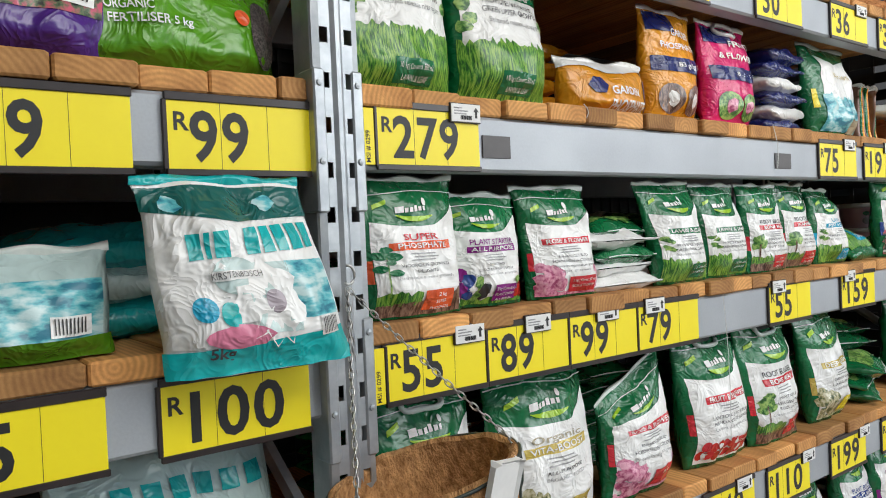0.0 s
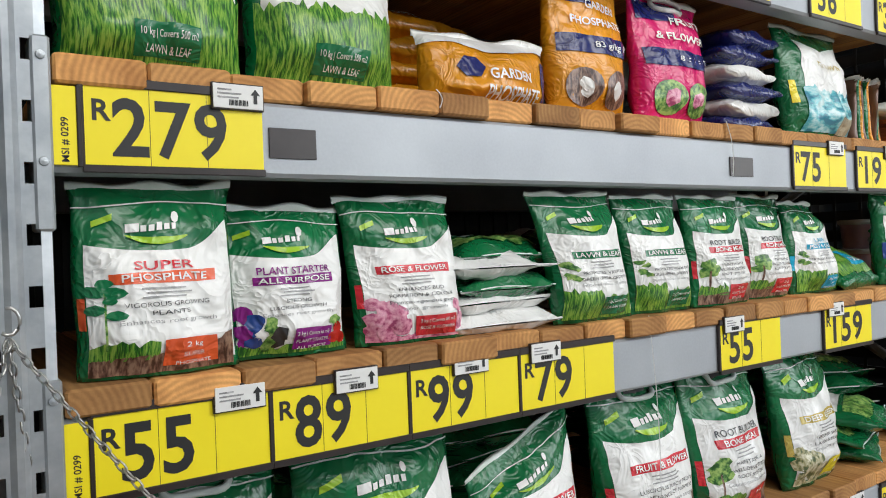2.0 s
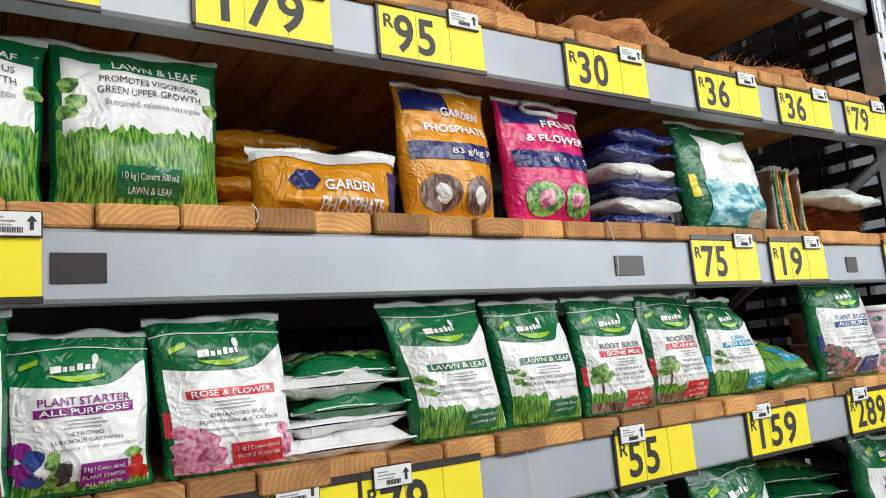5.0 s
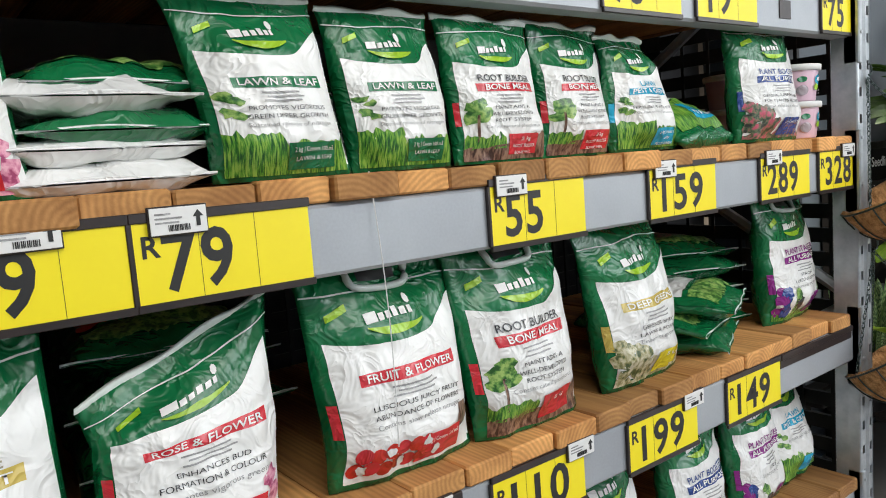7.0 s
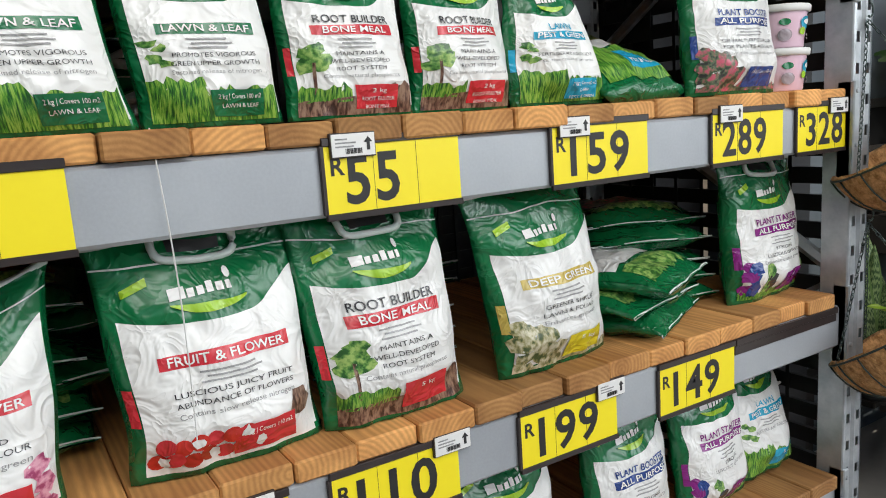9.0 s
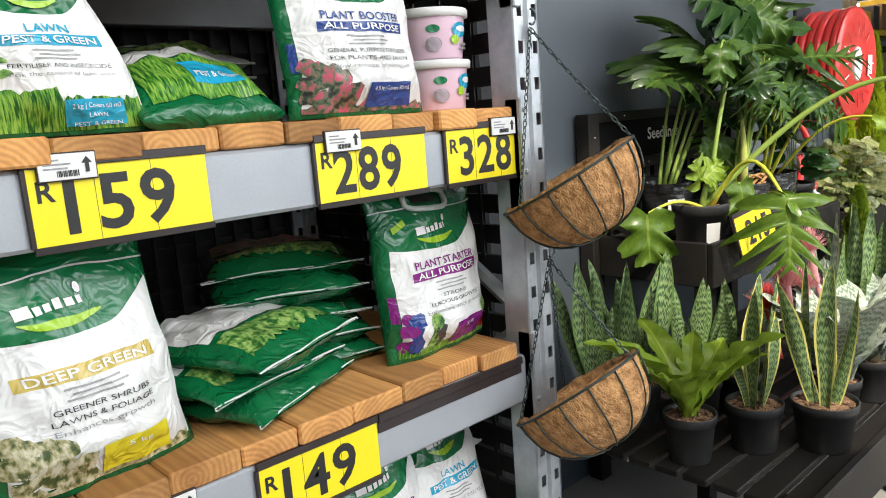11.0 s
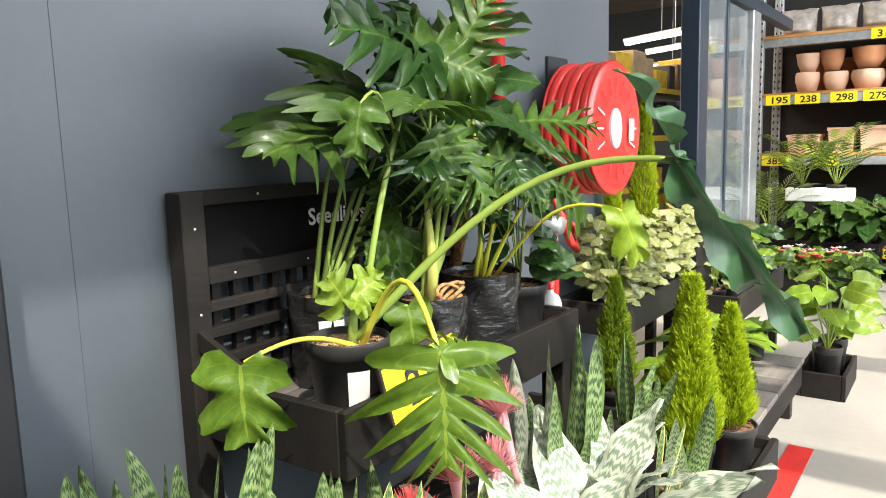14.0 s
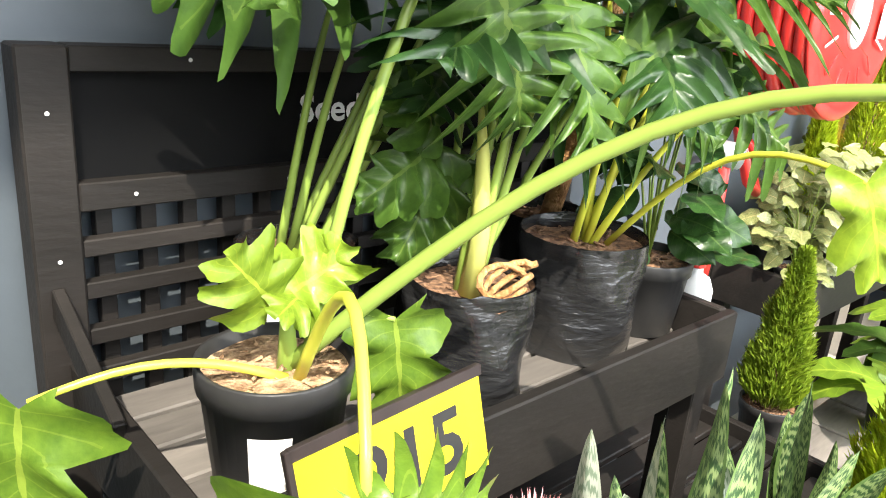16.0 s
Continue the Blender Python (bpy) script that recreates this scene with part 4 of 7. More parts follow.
lying_stack("green garden bag with dark print lying flat on boards", 3.15, 1.58, ZC, 5, 0.33, 0.36, 28, step=0.045, rz=-15, art=BEDP, d=0.075, skin=GREENF)
garden_bag("green and white plant starter bag with handle at the shelf end", 3.350, 1.30, ZC, 0.325, 0.345, 0.13, 29, "PLANT STARTER", "ALL PURPOSE", "purple", "leaf",
           ("STRONG", "LUSCIOUS GROWTH", "Enhances root growth"), ("5 kg",), rz=4, handle=True)
lying_stack("red and green fruit food bag lying in a stack", 1.66, 1.62, ZC, 6, 0.32, 0.36, 30, step=0.045, art=TOMATO, d=0.075, skin=GREENF)
lying_stack("green garden bag lying flat deep in the shelf", 2.35, 1.62, ZC, 5, 0.32, 0.36, 31, step=0.045, d=0.075, skin=GREENF)
lying_stack("green garden bag lying flat deep in the shelf", 1.1, 1.66, ZC, 5, 0.32, 0.36, 33, step=0.045, d=0.075, skin=GREENF)

# bottom shelf
for _x, _t, _bd, _ink, _a, _s in ((2.85, "PLANT BOOSTER", "ALL PURPOSE", "navy", "bed", 41), (3.14, "PLANT STARTER", "ALL PURPOSE", "purple", "leaf", 42),
                                  (2.5, "ROOT BUILDER", "BONE MEAL", "red", "soil", 43), (2.15, "", "FRUIT & FLOWER", "red", "tomato", 44), (1.8, "", "LAWN & LEAF", "green", "grass", 45)):
    garden_bag("green and white garden bag on the bottom deck", _x, 1.29, ZD, 0.29, 0.345, 0.12, _s, _t, _bd, _ink, _a, ("STRONG", "LUSCIOUS GROWTH"), ("5 kg",), rz=4, lean=0.10)
lying_stack("green and white lawn bag stacked on the bottom deck", 3.33, 1.52, ZD, 4, 0.30, 0.34, 46, step=0.06, d=0.085)
garden_bag("green and white lawn bag with blue band leaning on a stack", 3.36, 1.30, ZD + 0.02, 0.26, 0.32, 0.12, 47, "LAWN", "PEST & GREEN", "blue", "grass",
           ("FERTILISER AND INSECTICIDE",), ("5 kg",), rz=3, lean=0.25)

# upper shelf
for _x, _s in ((0.94, 51), (1.215, 52)):
    _b = Bag("large white and green lawn food bag printed with grass", pose(_x, 1.26, ZA, 0, 0, -1), 0.285, 0.29, 0.15, _s, GREENF, 0.04, group="large lawn food bags", crush=0.3)
    _b.panel("white_field", WHITEF, -0.86, 0.9, 0.40, lambda s: 0.86 - 0.04 * s, 1, "white printed field")
    _b.panel("picture", GRASSP, -0.92, 0.94, 0.03, jag(0.45, 0.05, _s, 30), 2, "printed grass")
    _b.panel("title_band", INKS["green"], -0.45, 0.85, 0.835, 0.90, 2)
    _b.text("LAWN & LEAF", WHITEF, 0.2, 0.868, 0.016, 0.15, 4)
    _b.text("PROMOTES VIGOROUS", INKS["dark"], 0.12, 0.77, 0.013, 0.17, bold=0)
    _b.text("GREEN UPPER GROWTH", INKS["dark"], 0.12, 0.70, 0.013, 0.175, bold=0)
    _b.text("Sustained release nitrogen", INKS["grey"], 0.15, 0.62, 0.012, 0.16, bold=0)
    _b.panel("size_label", INKS["green"], -0.3, 0.42, 0.085, 0.235, 3, "dark green label")
    _b.text("10 kg | Covers 500 m2", WHITEF, 0.06, 0.19, 0.011, 0.088, 5, bold=0)
    _b.text("LAWN & LEAF", WHITEF, 0.06, 0.125, 0.012, 0.07, 5, bold=0)
    for _q, _p in ((-0.8, 0.72), (-0.72, 0.62), (-0.82, 0.55), (0.88, 0.66)):
        _b.disc("leaf_picture", LEAFP, _q, _p, 0.016, 0.013, 2, 9, 0.3)


def phosphate_bag(label, m, w, h, d, seed, skin, words, lean=0.03, lying=False):
    b = Bag(label, m, w, h, d, seed, skin, lean, seam=WHITEF, group="phosphate bags", crush=0.3)
    if lying:
        b.disc("maker_mark", NAVYF, -0.42, 0.50, w * 0.10, h * 0.17, 2, 6)
        b.panel("head_band", WHITEF, -1.0, 1.0, lambda s: 0.80 + 0.06 * math.sin(s * 4 + seed), 1.0, 2, "crumpled white head of the bag")
        b.panel("side_band", NAVYF, 0.80, 0.97, 0.12, 0.7, 1)
    else:
        b.disc("maker_mark", NAVYF, -0.5, 0.86, w * 0.13, h * 0.06, 2, 18)
        b.panel("head_band", NAVYF, -0.9, 0.0, 0.80, 0.97, 1)
    if not lying:
        b.text(words[0], WHITEF, 0.25, 0.80, h * 0.06, w * 0.48, 4, bold=0.03)
        b.text(words[1], WHITEF, 0.10, 0.68, h * 0.062, w * 0.68, 4, bold=0.03)
        b.panel("blue_band", NAVYF, -0.88, 0.9, 0.44, 0.57, 2, "navy band")
        b.text(words[2], WHITEF, 0.3, 0.505, h * 0.045, w * 0.42, 5, bold=0.02)
        for q in (-0.42, 0.42):
            b.disc("round_picture", SOILP if skin is ORANGEF else LEAFP, q, 0.20, w * 0.19, h * 0.13, 2, 20)
            b.disc("round_picture", FLOWERP if skin is PINKF else WHITEF, q * 0.9, 0.20, w * 0.08, h * 0.06, 3, 10, 0.3)
    else:
        b.text(words[0], WHITEF, 0.18, 0.42, h * 0.15, w * 0.36, 4, bold=0.03)
        b.text(words[1], WHITEF, 0.22, 0.17, h * 0.15, w * 0.46, 4, bold=0.03)
    return b


phosphate_bag("half-collapsed orange phosphate bag with white seam", pose(1.55, 1.25, ZA, 0, 0, -4), 0.30, 0.135, 0.15, 61, ORANGEF, ("GARDEN", "PHOSPHATE"), lying=True)
phosphate_bag("upright orange garden phosphate bag with round pictures", pose(1.83, 1.25, ZA, 0, 0, 2), 0.245, 0.30, 0.11, 62, ORANGEF, ("GARDEN", "PHOSPHATE", "83 g/kg P"))
_b = phosphate_bag("magenta fruit and flower fertiliser bag with white handle", pose(2.10, 1.25, ZA, 0, 0, 3), 0.27, 0.30, 0.12, 63, PINKF, ("FRUIT", "& FLOWER", "8 : 1 : 5"))
add_handle(_b, WHITEF)
for _i in range(5):
    phosphate_bag("orange phosphate bag stacked in the shelf", pose(1.52 + 0.03 * (_i % 2), 1.62, ZA + 0.03 + _i * 0.05) @ pose(0, 0, 0, -88) @ pose(0, 0, -0.15), 0.34, 0.34, 0.08, 64 + _i, ORANGEF, ("GARDEN", "PHOSPHATE"), lying=True)
for _i in range(6):
    Bag("navy and white bag folded flat in a stack", pose(2.40 + 0.012 * (_i % 3), 1.36, ZA + 0.025 + _i * 0.045, 0, 0, 4 * (_i % 2)) @ pose(0, 0, 0, -88) @ pose(0, 0, -0.13), 0.26, 0.28, 0.07, 71 + _i, (NAVYF, WHITEF)[_i in (1, 3)], seam=WHITEF, group="navy bags in a stack")
_b = Bag("green and white bag with teal picture and yellow label", pose(2.735, 1.25, ZA, 0, 0, 2), 0.36, 0.31, 0.13, 81, GREENF, 0.04, skew=-0.02, group="green garden bags", crush=0.9)
_b.panel("white_field", WHITEF, -0.66, 0.92, 0.38, lambda s: 0.80 + 0.12 * abs(s), 1)
_b.panel("picture", SEAP, -0.72, 0.92, 0.06, jag(0.42, 0.08, 4, 6), 2)
_b.panel("size_label", INKS["taupe"], 0.15, 0.75, 0.05, 0.2, 3)
_b.text("YOUR LAWN", INKS["gold"], 0.05, 0.66, 0.016, 0.14, bold=0)
_b.panel("side_mark", INKS["yellow"], -0.92, -0.82, 0.3, 0.5, 2)
r_ = random.Random(5)
for _i in range(9):
    Bag("brown and green packet in an upright row", pose(2.99 + _i * 0.018, 1.35, ZA, 0, r_.uniform(-4, 4), 82), 0.22, 0.20, 0.03, 90 + _i, (SOILP, GREENF, ORANGEF)[_i % 3], seam=CARD, group="packets in a row")
COIRMAT = material("pressed_coir_mat", (0.62, 0.28, 0.10), (0.36, 0.14, 0.045), 40, 0.95, bump=0.8, bscale=160, fine=0.5)
for _i in range(7):
    _t = thing("coir_mat", "orange-brown pressed coir mat in a stack", "coir mat", pose(3.30 + r_.uniform(-0.01, 0.01), 1.40, ZA + _i * 0.014, 0, 0, r_.uniform(-5, 5)), "coir mats in a stack")
    part("mat", Geo().grid(14, 8, lambda a, b: (a * 0.3 - 0.15, b * 0.3 - 0.15, 0.006 + 0.008 * noise.noise((a * 5 + _i, b * 4, 1.0)))).grid(14, 8, lambda a, b: (a * 0.3 - 0.15, 0.15 - b * 0.3, -0.002 + 0.008 * noise.noise((a * 5 + _i, (1 - b) * 4, 1.0)))), COIRMAT, _t, smooth=True)
Bag("clear wrapped roll on the coir mats", pose(3.30, 1.30, ZA + 0.13, -80, 0, 4) @ pose(0, 0, -0.12), 0.3, 0.24, 0.06, 99, CLEARF, seam=CLEARF)

# the bay to the side
_b = Bag("green organic fertiliser bag lying half flat", pose(0.52, 1.27, ZA + 0.001, 0, 0, -1), 0.36, 0.185, 0.16, 101, LIMEF, 0.05, crush=0.6)
_b.text("ALL PURPOSE", WHITEF, -0.5, 0.66, 0.011, 0.065, bold=0.02)
_b.text("ORGANIC", WHITEF, -0.5, 0.55, 0.015, 0.075, bold=0.02)
_b.text("FERTILISER 5 kg", WHITEF, -0.32, 0.43, 0.015, 0.135, bold=0.02)
_b.disc("dark_picture", MULCHP, 0.80, 0.45, 0.030, 0.06, 2, 18)
_b.disc("round_seal", INKS["orange"], 0.55, 0.55, 0.013, 0.014, 3, 18)
_b.panel("picture", GRASSP, -0.9, 0.2, 0.72, 0.95, 1)
_b = Bag("purple bag with printed vegetables and bar code", pose(0.29, 1.26, ZA + 0.001, 0, 0, -2), 0.28, 0.2, 0.14, 102, PURPLEF, 0.05)
_b.panel("picture", BEDP, -0.85, 0.85, 0.35, 0.9, 1)
_b.panel("bar_code_label", WHITEF, 0.25, 0.75, 0.42, 0.62, 3)
for _i in range(9):
    _b.panel("bar", INK, 0.3 + _i * 0.045, 0.32 + _i * 0.045, 0.45, 0.6, 5, nu=1, nv=3)
_b = Bag("white and teal sea plant food bag leaning forward", pose(0.566, 1.082, ZB - 0.034, 0, 0, -3), 0.292, 0.282, 0.13, 103, WHITEF, 0.15, skew=-0.15, seam=TEALF, crush=0.9, pin=0.12)
_b.panel("foot_band", TEALF, -1.0, 1.0, 0.0, lambda s: 0.165 + 0.03 * s, 2, "teal band")
_b.panel("white_field", WHITEF, -0.93, 0.96, 0.15, lambda s: 0.84 - 0.05 * s, 1)
_b.panel("head_band", DEEPTEAL, -1.0, 1.0, lambda s: 0.77 + 0.05 * abs(s) - 0.02 * s, 0.965, 2, "dark teal printed head")
for _q in (-0.7, 0.45):
    _b.disc("fish_picture", SEAP, _q, 0.87, 0.02, 0.012, 3, 14, 0.2)
for _i, (_a, _c, _h) in enumerate(((-0.62, -0.46, 0.10), (-0.42, -0.36, 0.10), (-0.32, -0.16, 0.10), (0.02, 0.18, 0.10), (0.22, 0.35, 0.10), (0.39, 0.52, 0.10), (0.56, 0.70, 0.10), (0.74, 0.88, 0.10))):
    _b.panel("maker_mark", TEALF, _a, _c, lambda s: 0.60 + 0.03 * s, lambda s: 0.735 + 0.03 * s, 3, "teal mark")
_b.panel("picture", SEAP, 0.38, 0.92, 0.26, 0.56, 2)
_b.panel("sea_picture", PALEF, -0.10, 0.40, 0.2, 0.56, 2)
_b.disc("blossom_picture", WHITEF, 0.14, 0.36, 0.05, 0.052, 3, 30, 0.3)
_b.disc("blossom_heart", INKS["mauve"], 0.14, 0.36, 0.016, 0.017, 4, 18)
_b.disc("round_mark", INKS["blue"], -0.58, 0.34, 0.018, 0.017, 3, 18)
_b.disc("round_mark", TEALF, -0.32, 0.31, 0.018, 0.017, 3, 18)
_b.disc("stone_picture", INKS["pink"], -0.3, 0.2, 0.05, 0.016, 3, 16, 0.1)
_b.disc("stamp", PALEF, -0.16, 0.50, 0.036, 0.027, 2, 24)
_b.panel("stamp_band", WHITEF, -0.42, 0.10, 0.478, 0.525, 4)
_b.text("KIRSTENBOSCH", INKS["dark"], -0.16, 0.503, 0.009, 0.075, 6, bold=0)
_b.text("5kg", INKS["dark"], -0.48, 0.13, 0.016, 0.035, 5, bold=0.03)
_b.panel("bar_code_label", WHITEF, 0.62, 0.86, 0.16, 0.26, 3)
for _i in range(9):
    _b.panel("bar", INK, 0.64 + _i * 0.024, 0.65 + _i * 0.024, 0.17, 0.25, 5, nu=1, nv=3)
_b = Bag("blue sea-printed plant food bag", pose(0.27, 1.22, ZB + 0.001, 0, 0, -6), 0.24, 0.155, 0.13, 104, PALEF, 0.08, seam=CLEARF)
_b.panel("picture", SEAP, -0.9, 0.9, 0.2, 0.72, 1)
_b.panel("foot_band", LIMEF, -1.0, 1.0, 0.0, 0.2, 2)
_b.panel("bar_code_label", WHITEF, 0.3, 0.75, 0.22, 0.40, 3)
for _i in range(9):
    _b.panel("bar", INK, 0.34 + _i * 0.04, 0.355 + _i * 0.04, 0.24, 0.38, 5, nu=1, nv=3)
for _i in range(3):
    Bag("white and teal plant food bag stacked flat", pose(0.42, 1.50, ZB + 0.04 + _i * 0.06, 0, 0, 6 * _i) @ pose(0, 0, 0, -86) @ pose(0, 0, -0.15), 0.30, 0.32, 0.09, 105 + _i, (TEALF, PALEF)[_i % 2], seam=WHITEF)
_b = Bag("white and teal sea plant food bag on the lower deck", pose(0.50, 1.28, ZC, 0, 0, 0), 0.38, 0.34, 0.15, 109, PALEF, 0.06, skew=-0.1, seam=TEALF)
for _i in range(6):
    _b.panel("maker_mark", TEALF, -0.5 + _i * 0.24, -0.34 + _i * 0.24, 0.74, 0.84, 3, "teal mark")
for _s in (110, 111):
    Bag("green fertiliser bag standing in the shelf", pose(0.05 if _s == 110 else -0.25, 1.28, ZB), 0.26, 0.27, 0.12, _s, GREENF, 0.05)

# top shelf: coir goods
def coir_heap(label, x, y, z, sx, sy, sz, seed, mat):
    t = thing("coir_bundle", label, "coir bundle", pose(x, y, z), "coir goods")
    g = Geo()
    g.grid(36, 18, lambda a, b: (sx * math.cos(a * 6.2832) * math.sin(b * 3.1416) * (1 + 0.35 * noise.noise((math.cos(a * 6.28) * 2 + seed, math.sin(a * 6.28) * 2, b * 4))),
                                 sy * math.sin(a * 6.2832) * math.sin(b * 3.1416) * (1 + 0.3 * noise.noise((math.cos(a * 6.28) * 2, seed + math.sin(a * 6.28) * 2, b * 4))),
                                 max(0.0, sz * (0.85 + 0.0 - math.cos(b * 3.1416)) * 0.55 * (1 + 0.3 * noise.noise((math.cos(a * 6.28) * 3, math.sin(a * 6.28) * 3, seed + b * 3))))), wrap=True)
    part("fibre", g, mat, t, smooth=True)
    hair = Geo()
    r = random.Random(seed)
    for _ in range(90):
        a, b = r.uniform(3.3, 6.1), r.uniform(0.9, 2.4)
        p = Vector((sx * math.cos(a) * math.sin(b), sy * math.sin(a) * math.sin(b), max(0.003, sz * (0.85 - math.cos(b)) * 0.55)))
        q = p + Vector((r.uniform(-0.03, 0.03), r.uniform(-0.03, 0.0), r.uniform(-0.005, 0.03)))
        hair.tube([p, (p + q) / 2 + Vector((0, 0, 0.006)), q], 0.0007, 3, cap=False)
    tagged(part("loose_fibres", hair, mat, t), kind="stuff")


coir_heap("netted brown coir ball on the top deck", 1.66, 1.36, ZZ, 0.15, 0.14, 0.10, 1, MULCHP)
coir_heap("bundle of orange coir fibre with a paper tag", 1.98, 1.36, ZZ, 0.16, 0.14, 0.10, 2, COIRMAT)
coir_heap("loose heap of orange coir fibre", 2.42, 1.34, ZZ, 0.20, 0.15, 0.13, 3, COIRMAT)
coir_heap("tied hank of yellow coir fibre", 2.86, 1.30, ZZ, 0.18, 0.10, 0.06, 4, COIRMAT)
coir_heap("tied hank of pale coir fibre", 3.15, 1.34, ZZ, 0.18, 0.12, 0.10, 5, COIRMAT)
part("paper", Geo().box(-0.03, 0.03, -0.002, 0, -0.012, 0.012, 0.0005), CARD, thing("paper_tag", "white paper tag on coir fibre", "tag", pose(1.90, 1.225, ZZ + 0.075, -20)))
for _x in (1.0, 1.32):
    coir_heap("dark bundle on the top deck", _x, 1.42, ZZ, 0.15, 0.15, 0.09, int(_x * 9), MULCHP)


# pink tubs at the shelf end
TUBPINK = material("pale_pink_tub", (0.78, 0.55, 0.66), (0.72, 0.50, 0.60), 8, 0.3, bump=0.02, coat=0.3)


def tub(x, y, z):
    t = thing("plastic_tub", "pale pink plastic tub with white lid and printed label", "tub", pose(x, y, z, 0, 0, random.uniform(-8, 8)), "stacked pink tubs")
    part("bucket", Geo().lathe([(0, 0), (0.062, 0), (0.065, 0.004), (0.073, 0.086), (0.073, 0.092)], 32), TUBPINK, t, smooth=True)
    part("lid", Geo().lathe([(0.074, 0.084), (0.080, 0.085), (0.081, 0.098), (0.079, 0.101), (0.072, 0.102), (0.070, 0.099), (0, 0.099)], 32), CARD, t, "white lid", smooth=True)
    for k, (a0, z0, ra, rz_, mt) in enumerate(((-2.2, 0.060, 0.20, 0.008, INKS["green"]), (-1.25, 0.058, 0.36, 0.015, INKS["blue"]), (-1.2, 0.060, 0.26, 0.006, WHITEF), (-1.5, 0.038, 0.16, 0.009, INKS["lime"]), (-2.2, 0.030, 0.24, 0.014, INKS["mauve"]), (-1.0, 0.030, 0.30, 0.003, INKS["grey"]), (-1.05, 0.022, 0.24, 0.003, INKS["grey"]))):
        g = Geo()
        q = 0.0668 + 0.0006 * k
        g.grid(20, 3, lambda a, b: ((q + 0.0855 * (z0 + rz_ * b * math.sin(a * 6.2832))) * math.cos(a0 + ra * b * math.cos(a * 6.2832)), (q + 0.0855 * (z0 + rz_ * b * math.sin(a * 6.2832))) * math.sin(a0 + ra * b * math.cos(a * 6.2832)), z0 + rz_ * b * math.sin(a * 6.2832)), wrap=True)
        part("label_print", g, mt, t)


for _k in range(2):
    tub(3.395, 1.27, ZB + 0.102 * _k)
    tub(3.375, 1.44, ZB + 0.102 * _k)


# ---- hanging coir baskets ----
def link_chain(parent, a, b, mat, sag=0.0, size=0.011):
    a, b = Vector(a), Vector(b)
    n = max(3, int((b - a).length / (size * 1.25)))
    g = Geo()
    for i in range(n):
        p, q = a.lerp(b, i / n), a.lerp(b, (i + 1) / n)
        p.z -= sag * math.sin(math.pi * i / n)
        q.z -= sag * math.sin(math.pi * (i + 1) / n)
        d = (q - p).normalized()
        s = d.cross(Vector((0.3, 1, 0.2))).normalized()
        if i % 2:
            s = d.cross(s)
        mid = (p + q) / 2
        hl, hw = size * 0.85, size * 0.36
        ring = [mid + d * (hl * math.cos(w)) + s * (hw * math.sin(w)) for w in [k * math.pi / 4 for k in range(8)]]
        g.tube(ring, size * 0.13, 4, closed=True)
    part("chain", g, mat, parent, smooth=True)


def basket(centre, axis_out, tilt_up, hook, radius=0.165, depth=0.15, mat=DCHAIN, label="round coir hanging basket in a wire frame", low=False):
    """A wire bowl lined with coir, hung from a post by chains; axis_out is the level way in which its rim rises."""
    t = thing("hanging_basket", label, "hanging basket", None, "coir hanging baskets")
    out = Vector((axis_out[0], axis_out[1], 0)).normalized()
    ex = (out * math.cos(tilt_up) + Vector((0, 0, math.sin(tilt_up)))).normalized()
    ey = Vector((-out.y, out.x, 0))
    ez = ex.cross(ey)
    m = Matrix((ex, ey, ez)).transposed().to_4x4()
    m.translation = Vector(centre)
    R, D = radius, depth

    def bowl(k, off):
        def fn(a, b):
            w, v = a * 2 * math.pi, b * math.pi / 2
            wob = 1 + 0.035 * noise.noise((math.cos(w) * 2.5, math.sin(w) * 2.5, v * 2 + k))
            return ((R + off) * math.cos(w) * math.cos(v) ** 0.8 * wob, (R + off) * math.sin(w) * math.cos(v) ** 0.8 * wob, -(D + off) * math.sin(v) + 0.006 * noise.noise((math.cos(w) * 3, math.sin(w) * 3, k)))
        return fn

    g = Geo().grid(40, 12, bowl(1.0, 0.0), wrap=True)
    g.grid(40, 12, bowl(1.0, -0.014), wrap=True)
    g.grid(40, 2, lambda a, b: ((R - 0.014 + 0.018 * b) * math.cos(a * 6.2832), (R - 0.014 + 0.018 * b) * math.sin(a * 6.2832), 0.006 * math.sin(b * 3.14) + 0.006 * noise.noise((math.cos(a * 6.28) * 3, math.sin(a * 6.28) * 3, 1.0))), wrap=True)
    part("coir_liner", g, COIR, t, "brown coconut fibre liner", smooth=True, m=m)
    rim = [((R + 0.004) * math.cos(k * 0.157), (R + 0.004) * math.sin(k * 0.157), 0.0) for k in range(40)]
    part("rim_wire", Geo().tube(rim, 0.003, 6, closed=True), WIRE, t, smooth=True, m=m)
    for k in range(14):
        w = k * 2 * math.pi / 14
        pts = [((R + 0.004) * math.cos(w) * math.cos(v) ** 0.8, (R + 0.004) * math.sin(w) * math.cos(v) ** 0.8, -(D + 0.004) * math.sin(v)) for v in [j * math.pi / 2 / 8 for j in range(9)]]
        part("wire_rib", Geo().tube(pts, 0.0022, 5), WIRE, t, smooth=True, m=m)
    for w in (0.0, 2.3, 4.0):
        link_chain(t, hook, m @ Vector((R * math.cos(w), R * math.sin(w), 0.003)), mat, 0.004)
    hk = Vector(hook)
    part("hook", Geo().tube([hk + Vector((0.012 * math.cos(a), -0.006, 0.022 + 0.016 * math.sin(a))) for a in [x * 0.5 - 2.2 for x in range(9)]], 0.0025, 6), mat, t, smooth=True)
    return t


